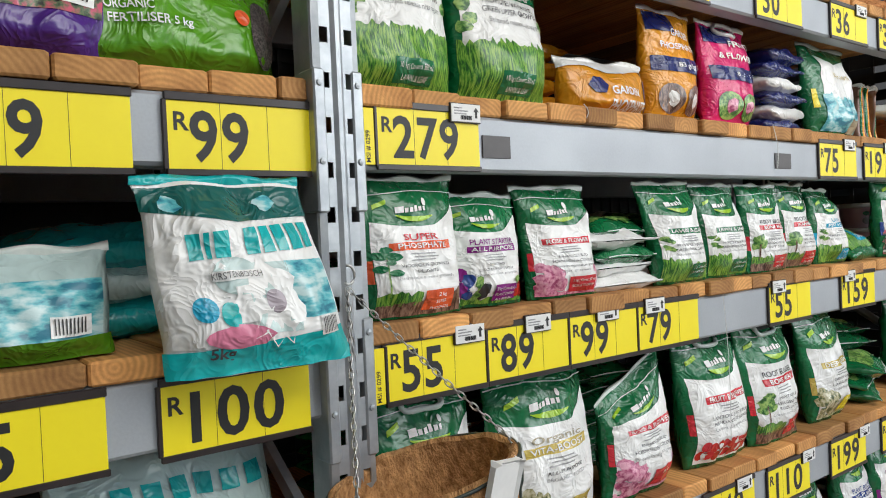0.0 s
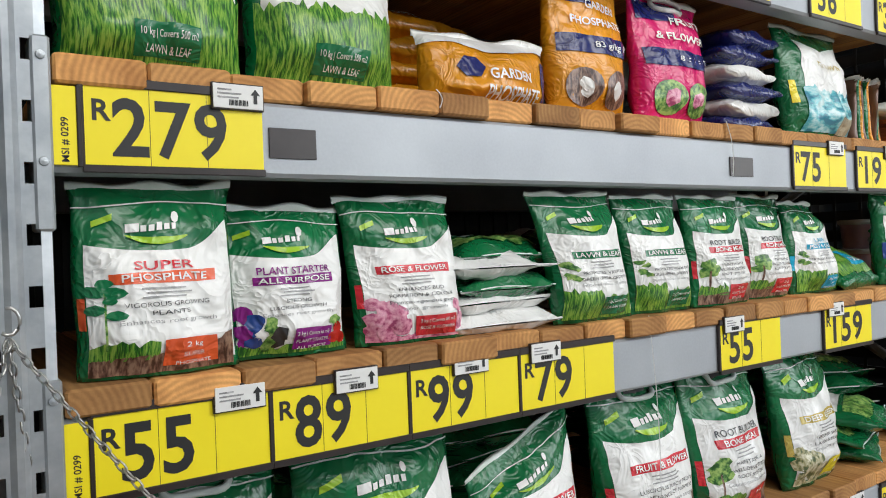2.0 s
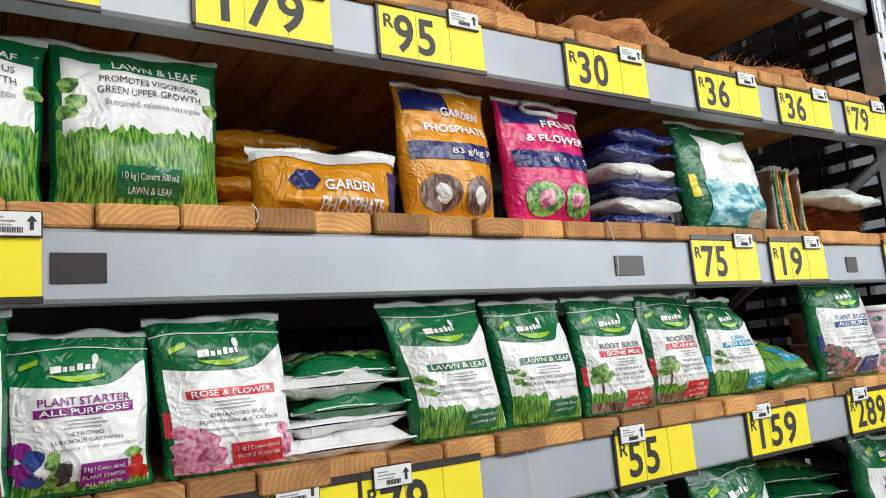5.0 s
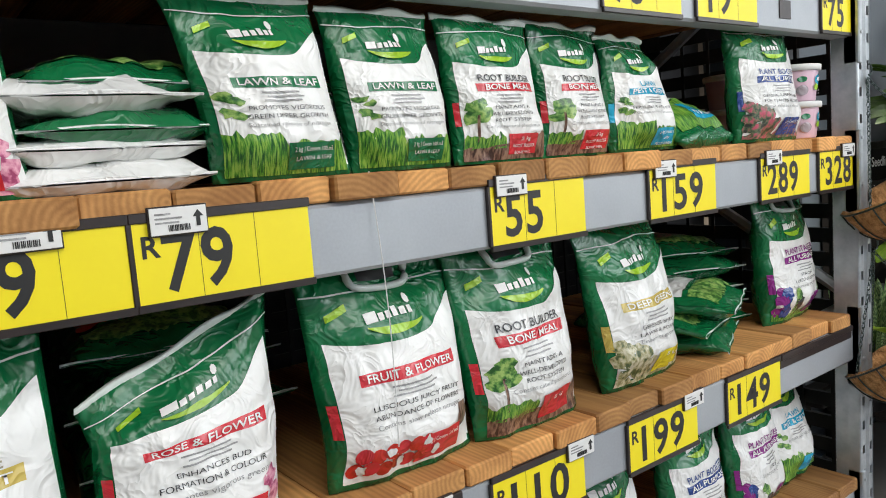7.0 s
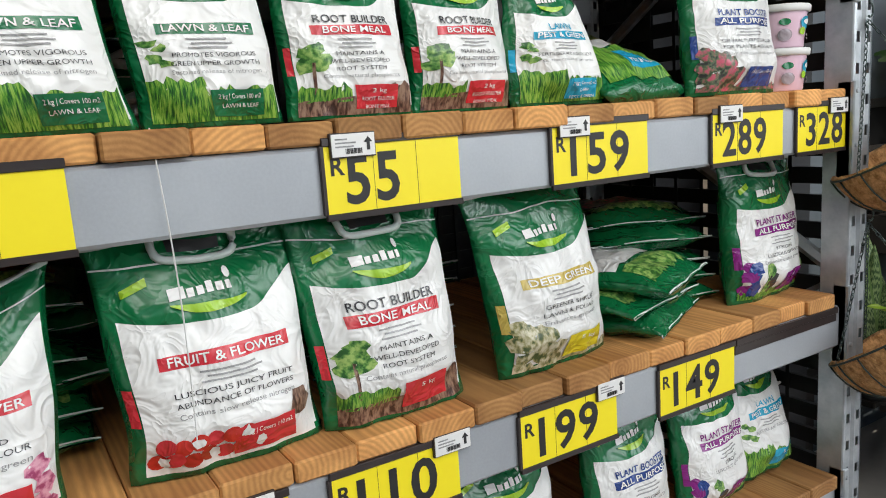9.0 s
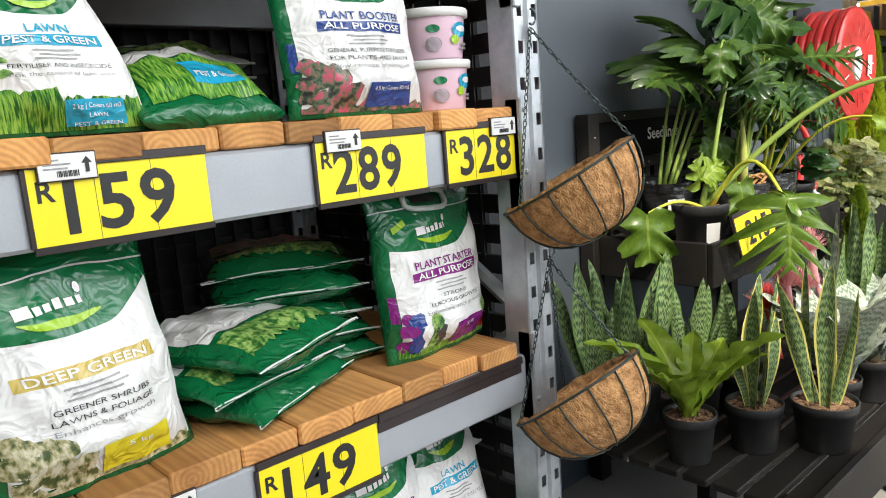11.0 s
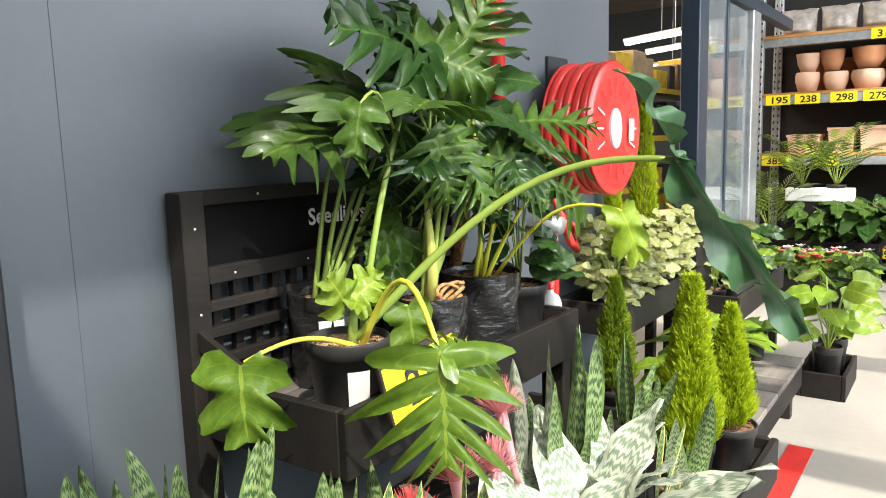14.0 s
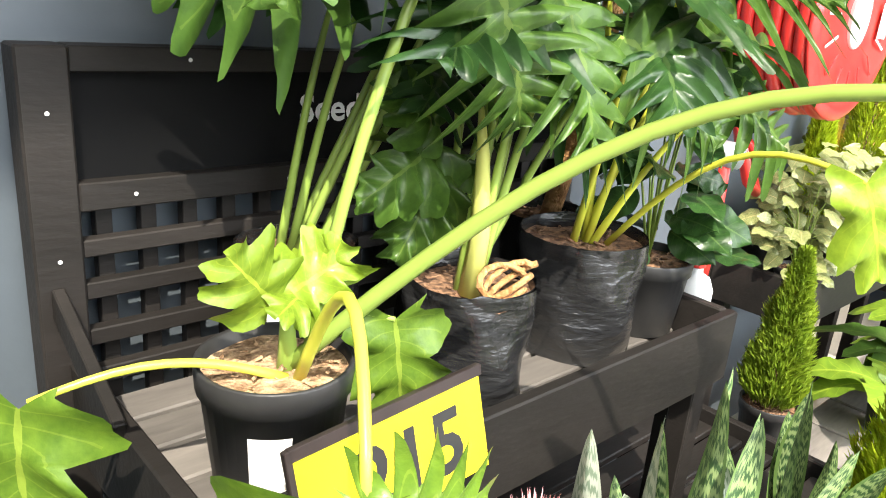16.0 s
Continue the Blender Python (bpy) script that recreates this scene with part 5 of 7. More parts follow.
basket((3.565, 1.06, 1.205), (0.56, -0.83), 0.5, (3.545, 1.125, 1.515), 0.152, 0.14)
basket((3.565, 1.06, 0.735), (0.22, -0.97), 0.60, (3.565, 1.12, 1.02), 0.152, 0.14)
_t = basket((0.79, 1.00, 1.135), (0.75, -0.5), 0.22, (0.734, 1.118, 1.43), 0.155, 0.15, CHAIN, "coir hanging basket with a white card and leaf cut-outs")
part("card", Geo().box(-0.035, 0.035, -0.002, 0, -0.04, 0.04, 0.006), CARD, thing("basket_card", "white card tucked in a coir basket", "card", pose(0.815, 0.838, 1.145, 10, 8, 12)))


# ---- leaves ----
def leaf_paint(name, a, b, rough=0.35, thin=0.2, coat=0.25, scale=9, veins=True):
    """Leaf skin with a paler midrib and slanting side veins; UV runs across and along the leaf."""
    m = material(name, a, b, scale, rough, bump=0.12, bscale=35, contrast=0.3, thin=thin, coat=coat, rnd=0.18, spec=0.3)
    if not veins:
        return m
    n, l = m.node_tree.nodes, m.node_tree.links
    tc = n.new("ShaderNodeTexCoord")
    sep = n.new("ShaderNodeSeparateXYZ")
    l.new(tc.outputs["UV"], sep.inputs[0])

    def op(kind, p, q):
        k = n.new("ShaderNodeMath")
        k.operation = kind
        for i, v in enumerate((p, q)):
            if isinstance(v, float):
                k.inputs[i].default_value = v
            elif v is not None:
                l.new(v, k.inputs[i])
        return k.outputs[0]

    side = op("ABSOLUTE", sep.outputs[0], None)
    rib = op("LESS_THAN", side, 0.05)
    slant = op("SUBTRACT", sep.outputs[1], op("MULTIPLY", side, 0.16))
    wave = op("FRACT", op("MULTIPLY", slant, 9.0), None)
    vein = op("MULTIPLY", op("LESS_THAN", wave, 0.09), op("LESS_THAN", side, 0.8))
    line = op("MAXIMUM", rib, op("MULTIPLY", vein, 0.45))
    mix = n.new("ShaderNodeMix")
    mix.data_type = "RGBA"
    l.new(op("MULTIPLY", line, 0.38), mix.inputs[0])
    old = n["Principled BSDF"].inputs["Base Color"].links[0].from_socket
    l.new(old, mix.inputs[6])
    mix.inputs[7].default_value = (min(1, a[0] * 2.2 + 0.05), min(1, a[1] * 1.7 + 0.05), a[2] * 1.8 + 0.02, 1)
    l.new(mix.outputs[2], n["Principled BSDF"].inputs["Base Color"])
    return m


PHILO = leaf_paint("philodendron_leaf", (0.075, 0.148, 0.022), (0.027, 0.064, 0.010), 0.40, coat=0.10)
PHILODARK = leaf_paint("dark_glossy_leaf", (0.036, 0.092, 0.020), (0.012, 0.038, 0.009), 0.36, coat=0.14)
FRESH = leaf_paint("fresh_green_leaf", (0.14, 0.235, 0.024), (0.065, 0.13, 0.014), 0.36, coat=0.15)
DRAPE = leaf_paint("wavy_hanging_leaf", (0.055, 0.125, 0.055), (0.03, 0.075, 0.035), 0.36, coat=0.15)
BRIGHT = leaf_paint("bright_green_leaf", (0.22, 0.34, 0.03), (0.11, 0.20, 0.018), 0.42, coat=0.12)
LIMELEAF = leaf_paint("lime_leaf", (0.25, 0.36, 0.030), (0.14, 0.23, 0.018), 0.42, thin=0.25, coat=0.1)
PALELEAF = leaf_paint("pale_yellow_leaf", (0.58, 0.58, 0.16), (0.36, 0.42, 0.08), thin=0.3)
CREAM = leaf_paint("cream_mottled_leaf", (0.42, 0.42, 0.18), (0.10, 0.16, 0.04), scale=26)
PETIOLE = leaf_paint("green_petiole", (0.17, 0.28, 0.05), (0.11, 0.20, 0.03), thin=0.0)
PETIOLEY = leaf_paint("yellow_petiole", (0.50, 0.52, 0.05), (0.30, 0.38, 0.03), thin=0.0)
CYPRESS = leaf_paint("lemon_cypress_foliage", (0.52, 0.60, 0.02), (0.27, 0.40, 0.014), 0.6, 0.35, 0.0, 30, False)
# darker copy of CYPRESS, with the shade put into the foliage colour
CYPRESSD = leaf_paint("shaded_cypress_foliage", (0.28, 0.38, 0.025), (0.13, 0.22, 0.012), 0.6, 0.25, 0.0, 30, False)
PINKBR = leaf_paint("pink_bract", (0.90, 0.50, 0.52), (0.80, 0.30, 0.34), 0.5, 0.2, 0.0, 30, False)
REDBR = leaf_paint("red_bract", (0.80, 0.14, 0.14), (0.55, 0.05, 0.06), 0.4, 0.2, 0.1, 30, False)
SOIL = material("bark_compost", (0.36, 0.20, 0.11), (0.05, 0.025, 0.015), 60, 0.95, bump=1.0, bscale=140, fine=0.6, contrast=0.2)
SANDY = material("sandy_bark_chips", (0.56, 0.38, 0.22), (0.20, 0.11, 0.055), 60, 0.95, bump=1.0, bscale=140, fine=0.6, contrast=0.2)
POTM = material("black_plant_pot", (0.02, 0.02, 0.021), (0.035, 0.034, 0.033), 14, 0.42, bump=0.06, spec=0.35)
POLYBAG = material("black_polybag", (0.013, 0.013, 0.014), (0.022, 0.022, 0.022), 10, 0.26, bump=1.0, bscale=26, stretch=(1, 1, 3.0), coat=0.5, fine=0.5)


def banded(name, dark, light, edge, scale):
    """Sword leaf with wavering cross bands and a pale margin; UV runs across and along the leaf."""
    m = material(name, light, dark, 6, 0.4, bump=0.08, space="UV", coat=0.15, thin=0.08)
    n, l = m.node_tree.nodes, m.node_tree.links
    uv = n.new("ShaderNodeTexCoord")
    wave = n.new("ShaderNodeTexWave")
    wave.bands_direction = "Y"
    wave.inputs["Scale"].default_value, wave.inputs["Distortion"].default_value, wave.inputs["Detail"].default_value, wave.inputs["Detail Scale"].default_value = scale, 9.0, 3, 1.3
    l.new(uv.outputs["UV"], wave.inputs["Vector"])
    ramp = n.new("ShaderNodeValToRGB")
    ramp.color_ramp.elements[0].position, ramp.color_ramp.elements[1].position = 0.25, 0.75
    ramp.color_ramp.elements[0].color, ramp.color_ramp.elements[1].color = (*dark, 1), (*light, 1)
    l.new(wave.outputs[0], ramp.inputs[0])
    sep = n.new("ShaderNodeSeparateXYZ")
    l.new(uv.outputs["UV"], sep.inputs[0])
    ab = n.new("ShaderNodeMath")
    ab.operation = "ABSOLUTE"
    l.new(sep.outputs[0], ab.inputs[0])
    gt = n.new("ShaderNodeMath")
    gt.operation, gt.inputs[1].default_value = "GREATER_THAN", 0.80
    l.new(ab.outputs[0], gt.inputs[0])
    mix = n.new("ShaderNodeMix")
    mix.data_type = "RGBA"
    l.new(gt.outputs[0], mix.inputs[0])
    l.new(ramp.outputs[0], mix.inputs[6])
    mix.inputs[7].default_value = (*edge, 1)
    l.new(mix.outputs[2], n["Principled BSDF"].inputs["Base Color"])
    return m


SNAKE = banded("banded_snake_leaf", (0.035, 0.085, 0.03), (0.27, 0.36, 0.15), (0.13, 0.22, 0.06), 5.0)
SNAKEY = banded("yellow_edged_snake_leaf", (0.04, 0.09, 0.03), (0.22, 0.30, 0.12), (0.66, 0.60, 0.17), 5.0)
SILVER = banded("silver_banded_leaf", (0.19, 0.26, 0.18), (0.50, 0.54, 0.45), (0.42, 0.46, 0.38), 4.5)
LEAVES = {}


def lobed_blade(g, r, n, wide, core, droop, sweep=(-0.35, 0.9), ruffle=0.05, point=1.25):
    """A pinnately lobed blade in one sheet: n lobes a side, swept back at the foot and forward at the tip."""
    ph, skew = r.uniform(0, 6), r.uniform(-0.12, 0.12)
    deep = [r.uniform(0.68, 1.15) for _ in range(2 * n + 2)]
    shift = (r.uniform(-0.2, 0.0), r.uniform(0.0, 0.2))

    def fn(a, b):
        sv = a * 2 - 1
        right = sv > 0
        env = wide * max(0.0, math.sin(math.pi * (0.20 + 0.80 * b) ** 0.85)) ** 0.8
        f = b * n + shift[right] * (1 - b)
        i = max(0, min(n - 1, int(f)))
        lobe = max(0.0, 1 - abs(2 * (f - math.floor(f)) - 1) ** point) * deep[i + (n if right else 0)]
        w = (core * env + (1 - core) * env * lobe) * (1 + 0.06 * math.sin(b * n * 17 + ph + 3 * right)) + 0.003
        x = sv * w
        k = sweep[0] + (sweep[1] - sweep[0]) * b ** 0.7
        y = b * 0.78 + abs(x) * k + 0.35 * x * x
        edge = abs(sv) ** 1.5
        z = -droop * y * abs(y) + 0.20 * abs(x) - 0.85 * x * x + ruffle * edge * math.sin(b * n * 6.2832 + ph + 2 * sv) * (0.5 + w)
        g.uv.append((sv, b))
        return (x + skew * y * y, y, z)

    g.grid(8, n * 12, fn)


def leaf_mesh(kind, mat, seed=0):
    """A leaf of unit length along +y, its face to +z."""
    key = (kind, mat.name, seed)
    if key in LEAVES:
        return LEAVES[key]
    g = Geo()
    g.uv = []
    r = random.Random(seed * 31 + len(kind))
    ph = r.uniform(0, 6)
    nv = {"drape": 44, "blade": 18, "strap": 22, "frond": 30, "sword": 18}.get(kind, 16)
    nu = 8

    def half(t):
        if kind == "drape":
            return 0.15 * max(0.0, math.sin(math.pi * (0.12 + 0.88 * t) ** 0.9)) ** 0.6 * (0.72 + 0.42 * abs(math.sin(t * 14 + ph)) + 0.08 * math.sin(t * 61)) + 0.003
        if kind == "blade":
            return 0.105 * max(0.0, 1 - t ** 4) ** 0.6 * (0.75 + 0.45 * math.sin(math.pi * min(1, t))) + 0.002
        if kind == "ovate":
            return 0.27 * max(0.0, math.sin(math.pi * t ** 0.85)) ** 0.8 + 0.004
        if kind == "heart":
            return 0.40 * max(0.0, math.sin(math.pi * (0.14 + 0.86 * t) ** 0.8)) ** 0.75 + 0.004
        if kind == "strap":
            return 0.125 * max(0.0, math.sin(math.pi * (0.06 + 0.94 * t) ** 1.15)) ** 0.55 * (1 + 0.10 * math.sin(t * 26 + ph)) + 0.004
        if kind == "frond":
            return 0.125 * max(0.0, math.sin(math.pi * (0.05 + 0.95 * t) ** 1.35)) ** 0.6 * (1 + 0.17 * math.sin(t * 21 + ph)) + 0.004
        if kind == "sword":
            return 0.062 * max(0.0, 1 - t ** 5) ** 0.7 * (0.72 + 0.5 * math.sin(math.pi * min(1, t * 0.9))) + 0.001
        return 0.2

    droop = {"lobed": 0.28, "lobed_broad": 0.3, "strap": 0.75, "frond": 0.24, "sword": 0.04, "drape": 0.08, "blade": 0.35, "ovate": 0.22, "heart": 0.25}.get(kind, 0.2) * r.uniform(0.75, 1.25)
    twist = r.uniform(-0.5, 0.5)

    def fn(a, b):
        s = a * 2 - 1
        w = half(b)
        x = s * w
        y = b
        z = -droop * b * b
        if kind == "sword":
            z += 0.35 * abs(x) + 0.05 * math.sin(b * 3 + ph) * b
            tw = twist * 2.2 * b
            x, z = x * math.cos(tw) - z * math.sin(tw) + 0.07 * math.sin(b * 2.6 + ph) * b, z * math.cos(tw) + x * math.sin(tw)
            x *= 1 + 0.10 * math.sin(b * 9 + ph)
        elif kind in ("strap", "frond"):
            z += 0.5 * abs(x) + 0.025 * math.sin(b * 24 + ph + s) * abs(s)
            y = b * (1 - 0.22 * b)
        elif kind == "drape":
            z += 0.5 * abs(x) + 0.06 * math.sin(b * 15 + ph + s) * abs(s)
        else:
            z += 0.16 * abs(x) - 0.55 * x * x + 0.035 * math.sin(b * 17 + ph + s * 2) * abs(s) * (0.4 + b)
        g.uv.append((s, b))
        return (x, y, z)

    if kind == "lobed":
        lobed_blade(g, r, 7, 0.50, 0.15, droop, (-0.4, 1.0), 0.06, 1.35)
    elif kind == "lobed_broad":
        lobed_blade(g, r, 5, 0.46, 0.42, droop, (-0.5, 0.8), 0.14, 1.6)
    elif kind == "lobed_open":
        lobed_blade(g, r, 6, 0.64, 0.11, droop, (-0.6, 1.35), 0.07, 1.3)
    elif kind == "lobed_heart":
        lobed_blade(g, r, 3, 0.54, 0.42, droop, (-0.75, 0.95), 0.10, 2.2)
    else:
        g.grid(nu, nv, fn)
    LEAVES[key] = g.mesh("leaf", mat, True)
    return LEAVES[key]


def put_leaf(parent, kind, mat, base, way, size, roll=0.0, seed=0, label="", wide=1.0, face=None):
    """Sets a leaf with its foot at base, growing along way, face to the sky or to face."""
    y = Vector(way).normalized()
    up = Vector(face) if face else Vector((0, 0, 1))
    x = y.cross(up)
    x = x.normalized() if x.length > 0.05 else Vector((1, 0, 0))
    z = x.cross(y)
    m = Matrix((x, y, z)).transposed().to_4x4() @ Matrix.Rotation(roll, 4, "Y") @ Matrix.Diagonal((size * wide, size, size, 1))
    m.translation = Vector(base)
    return part("leaf", leaf_mesh(kind, mat, seed), mat, parent, label, m=m)


def arc(a, b, lift, n=10, bow=(0, 0, 0)):
    """Points from a to b that rise and bow between them."""
    a, b, bow = Vector(a), Vector(b), Vector(bow)
    return [a.lerp(b, i / n) + (Vector((0, 0, lift)) + bow) * math.sin(math.pi * i / n) for i in range(n + 1)]


def stem(parent, pts, r0, r1, mat, label=""):
    n = len(pts)
    return part("stem", Geo().tube(pts, [r0 + (r1 - r0) * i / (n - 1) for i in range(n)], 8), mat, parent, label, smooth=True)


def soil_disc(r, z, seed=0):
    g = Geo().grid(20, 5, lambda a, b: (r * b * math.cos(a * 6.2832), r * b * math.sin(a * 6.2832), z + 0.006 * noise.noise((r * b * math.cos(a * 6.28) * 60, r * b * math.sin(a * 6.28) * 60, seed))), wrap=True)
    rr = random.Random(seed)
    for _ in range(26):
        q, w, s = r * math.sqrt(rr.random()) * 0.92, rr.uniform(0, 6.28), rr.uniform(0.004, 0.011)
        c = Vector((q * math.cos(w), q * math.sin(w), z + 0.003))
        d = Vector((math.cos(w * 3), math.sin(w * 3), 0.3)) * s
        g.tube([c - d, c + d], s * 0.28, 4)
    return g


def pot(parent, r, h, poly=False, seed=0, tag=False, soil=None):
    """Black nursery pot or soft poly bag with compost, set at the foot of a plant."""
    if poly:
        g = Geo()
        g.grid(40, 12, lambda a, b: ((r * (0.93 + 0.07 * b) + 0.006 * noise.noise((math.cos(a * 6.28) * 3, math.sin(a * 6.28) * 3, b * 7 + seed)) + 0.004 * math.sin(a * 31 + 9 * b)) * math.cos(a * 6.2832),
                                     (r * (0.93 + 0.07 * b) + 0.006 * noise.noise((math.cos(a * 6.28) * 3, math.sin(a * 6.28) * 3, b * 7 + seed)) + 0.004 * math.sin(a * 31 + 9 * b)) * math.sin(a * 6.2832),
                                     h * b + 0.006 * noise.noise((math.cos(a * 6.28) * 4, math.sin(a * 6.28) * 4, seed)) * (b > 0.9)), wrap=True)
        g.grid(40, 1, lambda a, b: (r * (0.995 - 0.03 * b) * math.cos(a * 6.2832), r * (0.995 - 0.03 * b) * math.sin(a * 6.2832), h - 0.02 * b), wrap=True)
        p = part("pot", g, POLYBAG, parent, "soft black polythene planter bag", smooth=True)
    else:
        g = Geo().lathe([(0, 0), (r * 0.76, 0), (r * 0.78, 0.004), (r * 0.95, h * 0.80), (r, h * 0.81), (r * 1.02, h * 0.985), (r * 1.0, h), (r * 0.95, h * 0.99), (r * 0.93, h * 0.8)], 36)
        p = part("pot", g, POTM, parent, "black plastic nursery pot", smooth=True)
    tagged(part("compost", soil_disc(r * 0.96, h * 0.9, seed), soil or SOIL, p, "brown bark compost"), "brown bark compost", kind="stuff")
    if tag:
        g = Geo()
        g.grid(6, 4, lambda a, b: ((r * (0.83 + 0.17 * (0.22 + 0.5 * b)) + 0.0015) * math.cos(tag + (a - 0.5) * 0.55), (r * (0.83 + 0.17 * (0.22 + 0.5 * b)) + 0.0015) * math.sin(tag + (a - 0.5) * 0.55), h * (0.18 + 0.5 * b)))
        part("sticker", g, CARD, p, "white sticker")
    return p


# ---- the seedling stand ----
STAND_Z = 0.835
st = thing("plant_stand", "black-stained timber plant stand with a lettered sign board", "plant stand")
SX0, SX1, SYB, SYF = 4.375, 5.44, 1.635, 1.17
for _x in (SX0, SX1 - 0.06):
    part("back_post", Geo().box(_x, _x + 0.06, SYB - 0.045, SYB + 0.012, 0, 1.32, 0.003), DARKWOOD, st)
part("top_rail", Geo().box(SX0 + 0.06, SX1 - 0.06, SYB - 0.04, SYB + 0.01, 1.288, 1.32, 0.002), DARKWOOD, st)
part("sign_board", Geo().box(SX0 + 0.06, SX1 - 0.06, SYB - 0.022, SYB - 0.004, 1.15, 1.288), SIGNB, st, "black sign board")
part("sign_ledge", Geo().box(SX0 + 0.06, SX1 - 0.06, SYB - 0.045, SYB + 0.006, 1.112, 1.15, 0.002), DARKWOOD, st)
part("lettering", flat_text("Seedlings", 0.044, bold=0.028), SIGNW, st, "white lettering", m=pose(4.876, SYB - 0.0235, 1.211))
for _z in (1.048, 0.988, 0.92, 0.86):
    part("slat", Geo().box(SX0 + 0.06, SX1 - 0.06, SYB - 0.04, SYB - 0.018, _z, _z + 0.024, 0.002), DARKWOOD, st)
for _i in range(16):
    part("upright_slat", Geo().box(SX0 + 0.085 + _i * 0.06, SX0 + 0.107 + _i * 0.06, SYB - 0.016, SYB + 0.004, 0.80, 1.112, 0.001), DARKWOOD, st)
part("front_board", Geo().box(SX0 + 0.03, SX1, SYF, SYF + 0.022, 0.765, 0.905, 0.003), DARKWOOD, st)
for _x in (SX0 + 0.03, SX1 - 0.022):
    part("side_board", Geo().box(_x, _x + 0.022, SYF + 0.023, SYB - 0.046, 0.765, 0.905, 0.003), DARKWOOD, st)
for _x in (SX0 + 0.024, SX1 - 0.018):
    part("side_arm", Geo().box(-0.008, 0.008, -0.115, 0.115, -0.022, 0.022, 0.002), DARKWOOD, st, m=pose(_x, 1.49, 0.95, 24))
for _i in range(5):
    part("tray_slat", Geo().box(SX0 + 0.055, SX1 - 0.025, SYF + 0.026 + _i * 0.082, SYF + 0.098 + _i * 0.082, 0.815, STAND_Z, 0.003), SLATTOP, st)
for _x in (SX0 + 0.035, SX1 - 0.06):
    part("front_leg", Geo().box(_x, _x + 0.05, SYF + 0.024, SYF + 0.07, 0, 0.764, 0.003), DARKWOOD, st)
for _x, _z in ((SX0 + 0.03, 1.24), (SX0 + 0.03, 1.05), (SX0 + 0.21, 1.305), (SX0 + 0.13, 1.13), (SX0 + 0.36, 1.13)):
    part("screw", Geo().lathe([(0, 0.0015), (0.0025, 0.001), (0.003, 0)], 8), CARD, st, m=pose(_x, SYB - 0.046, _z, 90))
_c = thing("price_card", "tilted yellow price card reading 215 on the stand", "price card", pose(4.484, 1.150, 0.972, -12, -5, 0))
part("card", Geo().box(0, 0.25, -0.003, 0, -0.118, 0, 0.0008), YELLOW, _c)
part("holder_top", Geo().box(-0.003, 0.253, -0.006, 0.003, -0.001, 0.013, 0.001), RAIL, _c, "dark plastic strip")
part("holder_side", Geo().box(-0.008, 0.0, -0.006, 0.003, -0.13, 0.012, 0.001), RAIL, _c, "dark plastic strip")
part("number", flat_text("215", 0.078, width=0.15, bold=0.03), INK, _c, m=pose(0.14, -0.0036, -0.098))


# ---- philodendrons on the stand ----
def plant(name, label, x, y, z, group="", rz=0.0):
    return thing(name, label, "plant", pose(x, y, z, 0, 0, rz), group)


p = plant("philodendron", "philodendron in a black pot, long arching stalks and lobed leaves", 4.545, 1.287, STAND_Z)
pot(p, 0.089, 0.176, seed=1, tag=-2.15, soil=SANDY)
O = Vector((4.545, 1.287, STAND_Z))
B = Vector((0.012, 0.0, 0.155))


def L(x, y, z):
    return Vector((x, y, z)) - O


stem(p, arc(B, L(4.855, 0.687, 1.366), 0.13, 14, (0.05, 0.0, 0)), 0.0105, 0.006, PETIOLE, "thick arching stalk")
put_leaf(p, "drape", DRAPE, L(4.845, 0.695, 1.375), (0.385, -0.15, -0.39), 0.72, 0.9, 2, wide=0.36, face=(-0.9, -0.5, 0.5))
put_leaf(p, "drape", DRAPE, L(4.865, 0.69, 1.36), (-0.26, -0.01, 0.17), 0.31, 0.3, 3, wide=0.62, face=(-0.3, -0.9, 0.2))
stem(p, arc(B + Vector((0.02, -0.01, 0)), L(4.74, 1.26, 1.52), 0.0, 8, (-0.02, 0, 0)) + [L(4.85, 1.32, 1.637)], 0.008, 0.006, PETIOLE)
for _i, (_w, _s, _k) in enumerate((((-0.55, -0.10, 0.14), 0.33, PHILODARK), ((0.60, -0.05, 0.10), 0.36, PHILO), ((-0.40, -0.22, -0.22), 0.25, PHILODARK), ((0.30, -0.35, -0.12), 0.27, PHILO), ((0.30, 0.15, 0.45), 0.22, PHILODARK))):
    put_leaf(p, "lobed_broad", _k, L(4.835, 1.31, 1.625), _w, _s, 0.15 * _i, _i, wide=0.85, face=(-0.35, -0.75, 0.7))
stem(p, arc(B + Vector((-0.01, -0.02, 0)), L(4.30, 1.325, 1.01), 0.03, 10), 0.006, 0.004, PETIOLEY)
put_leaf(p, "lobed_heart", FRESH, L(4.292, 1.325, 1.006), (-0.05, -0.03, -0.30), 0.19, 0.1, 5, wide=0.88, face=(-0.7, -0.8, 0.35))
stem(p, arc(B + Vector((0.0, -0.03, 0.0)), L(4.445, 0.975, 1.045), 0.13, 10, (0.02, 0, 0)), 0.0075, 0.005, PETIOLEY)
put_leaf(p, "lobed_open", FRESH, L(4.435, 0.965, 1.05), (-0.05, -0.06, -0.32), 0.26, 0.15, 1, wide=0.95, face=(-0.5, -0.7, 0.45))
put_leaf(p, "lobed_open", FRESH, L(4.435, 0.965, 1.045), (0.34, -0.06, -0.04), 0.16, -0.1, 2, wide=0.8, face=(-0.4, -0.6, 0.7))
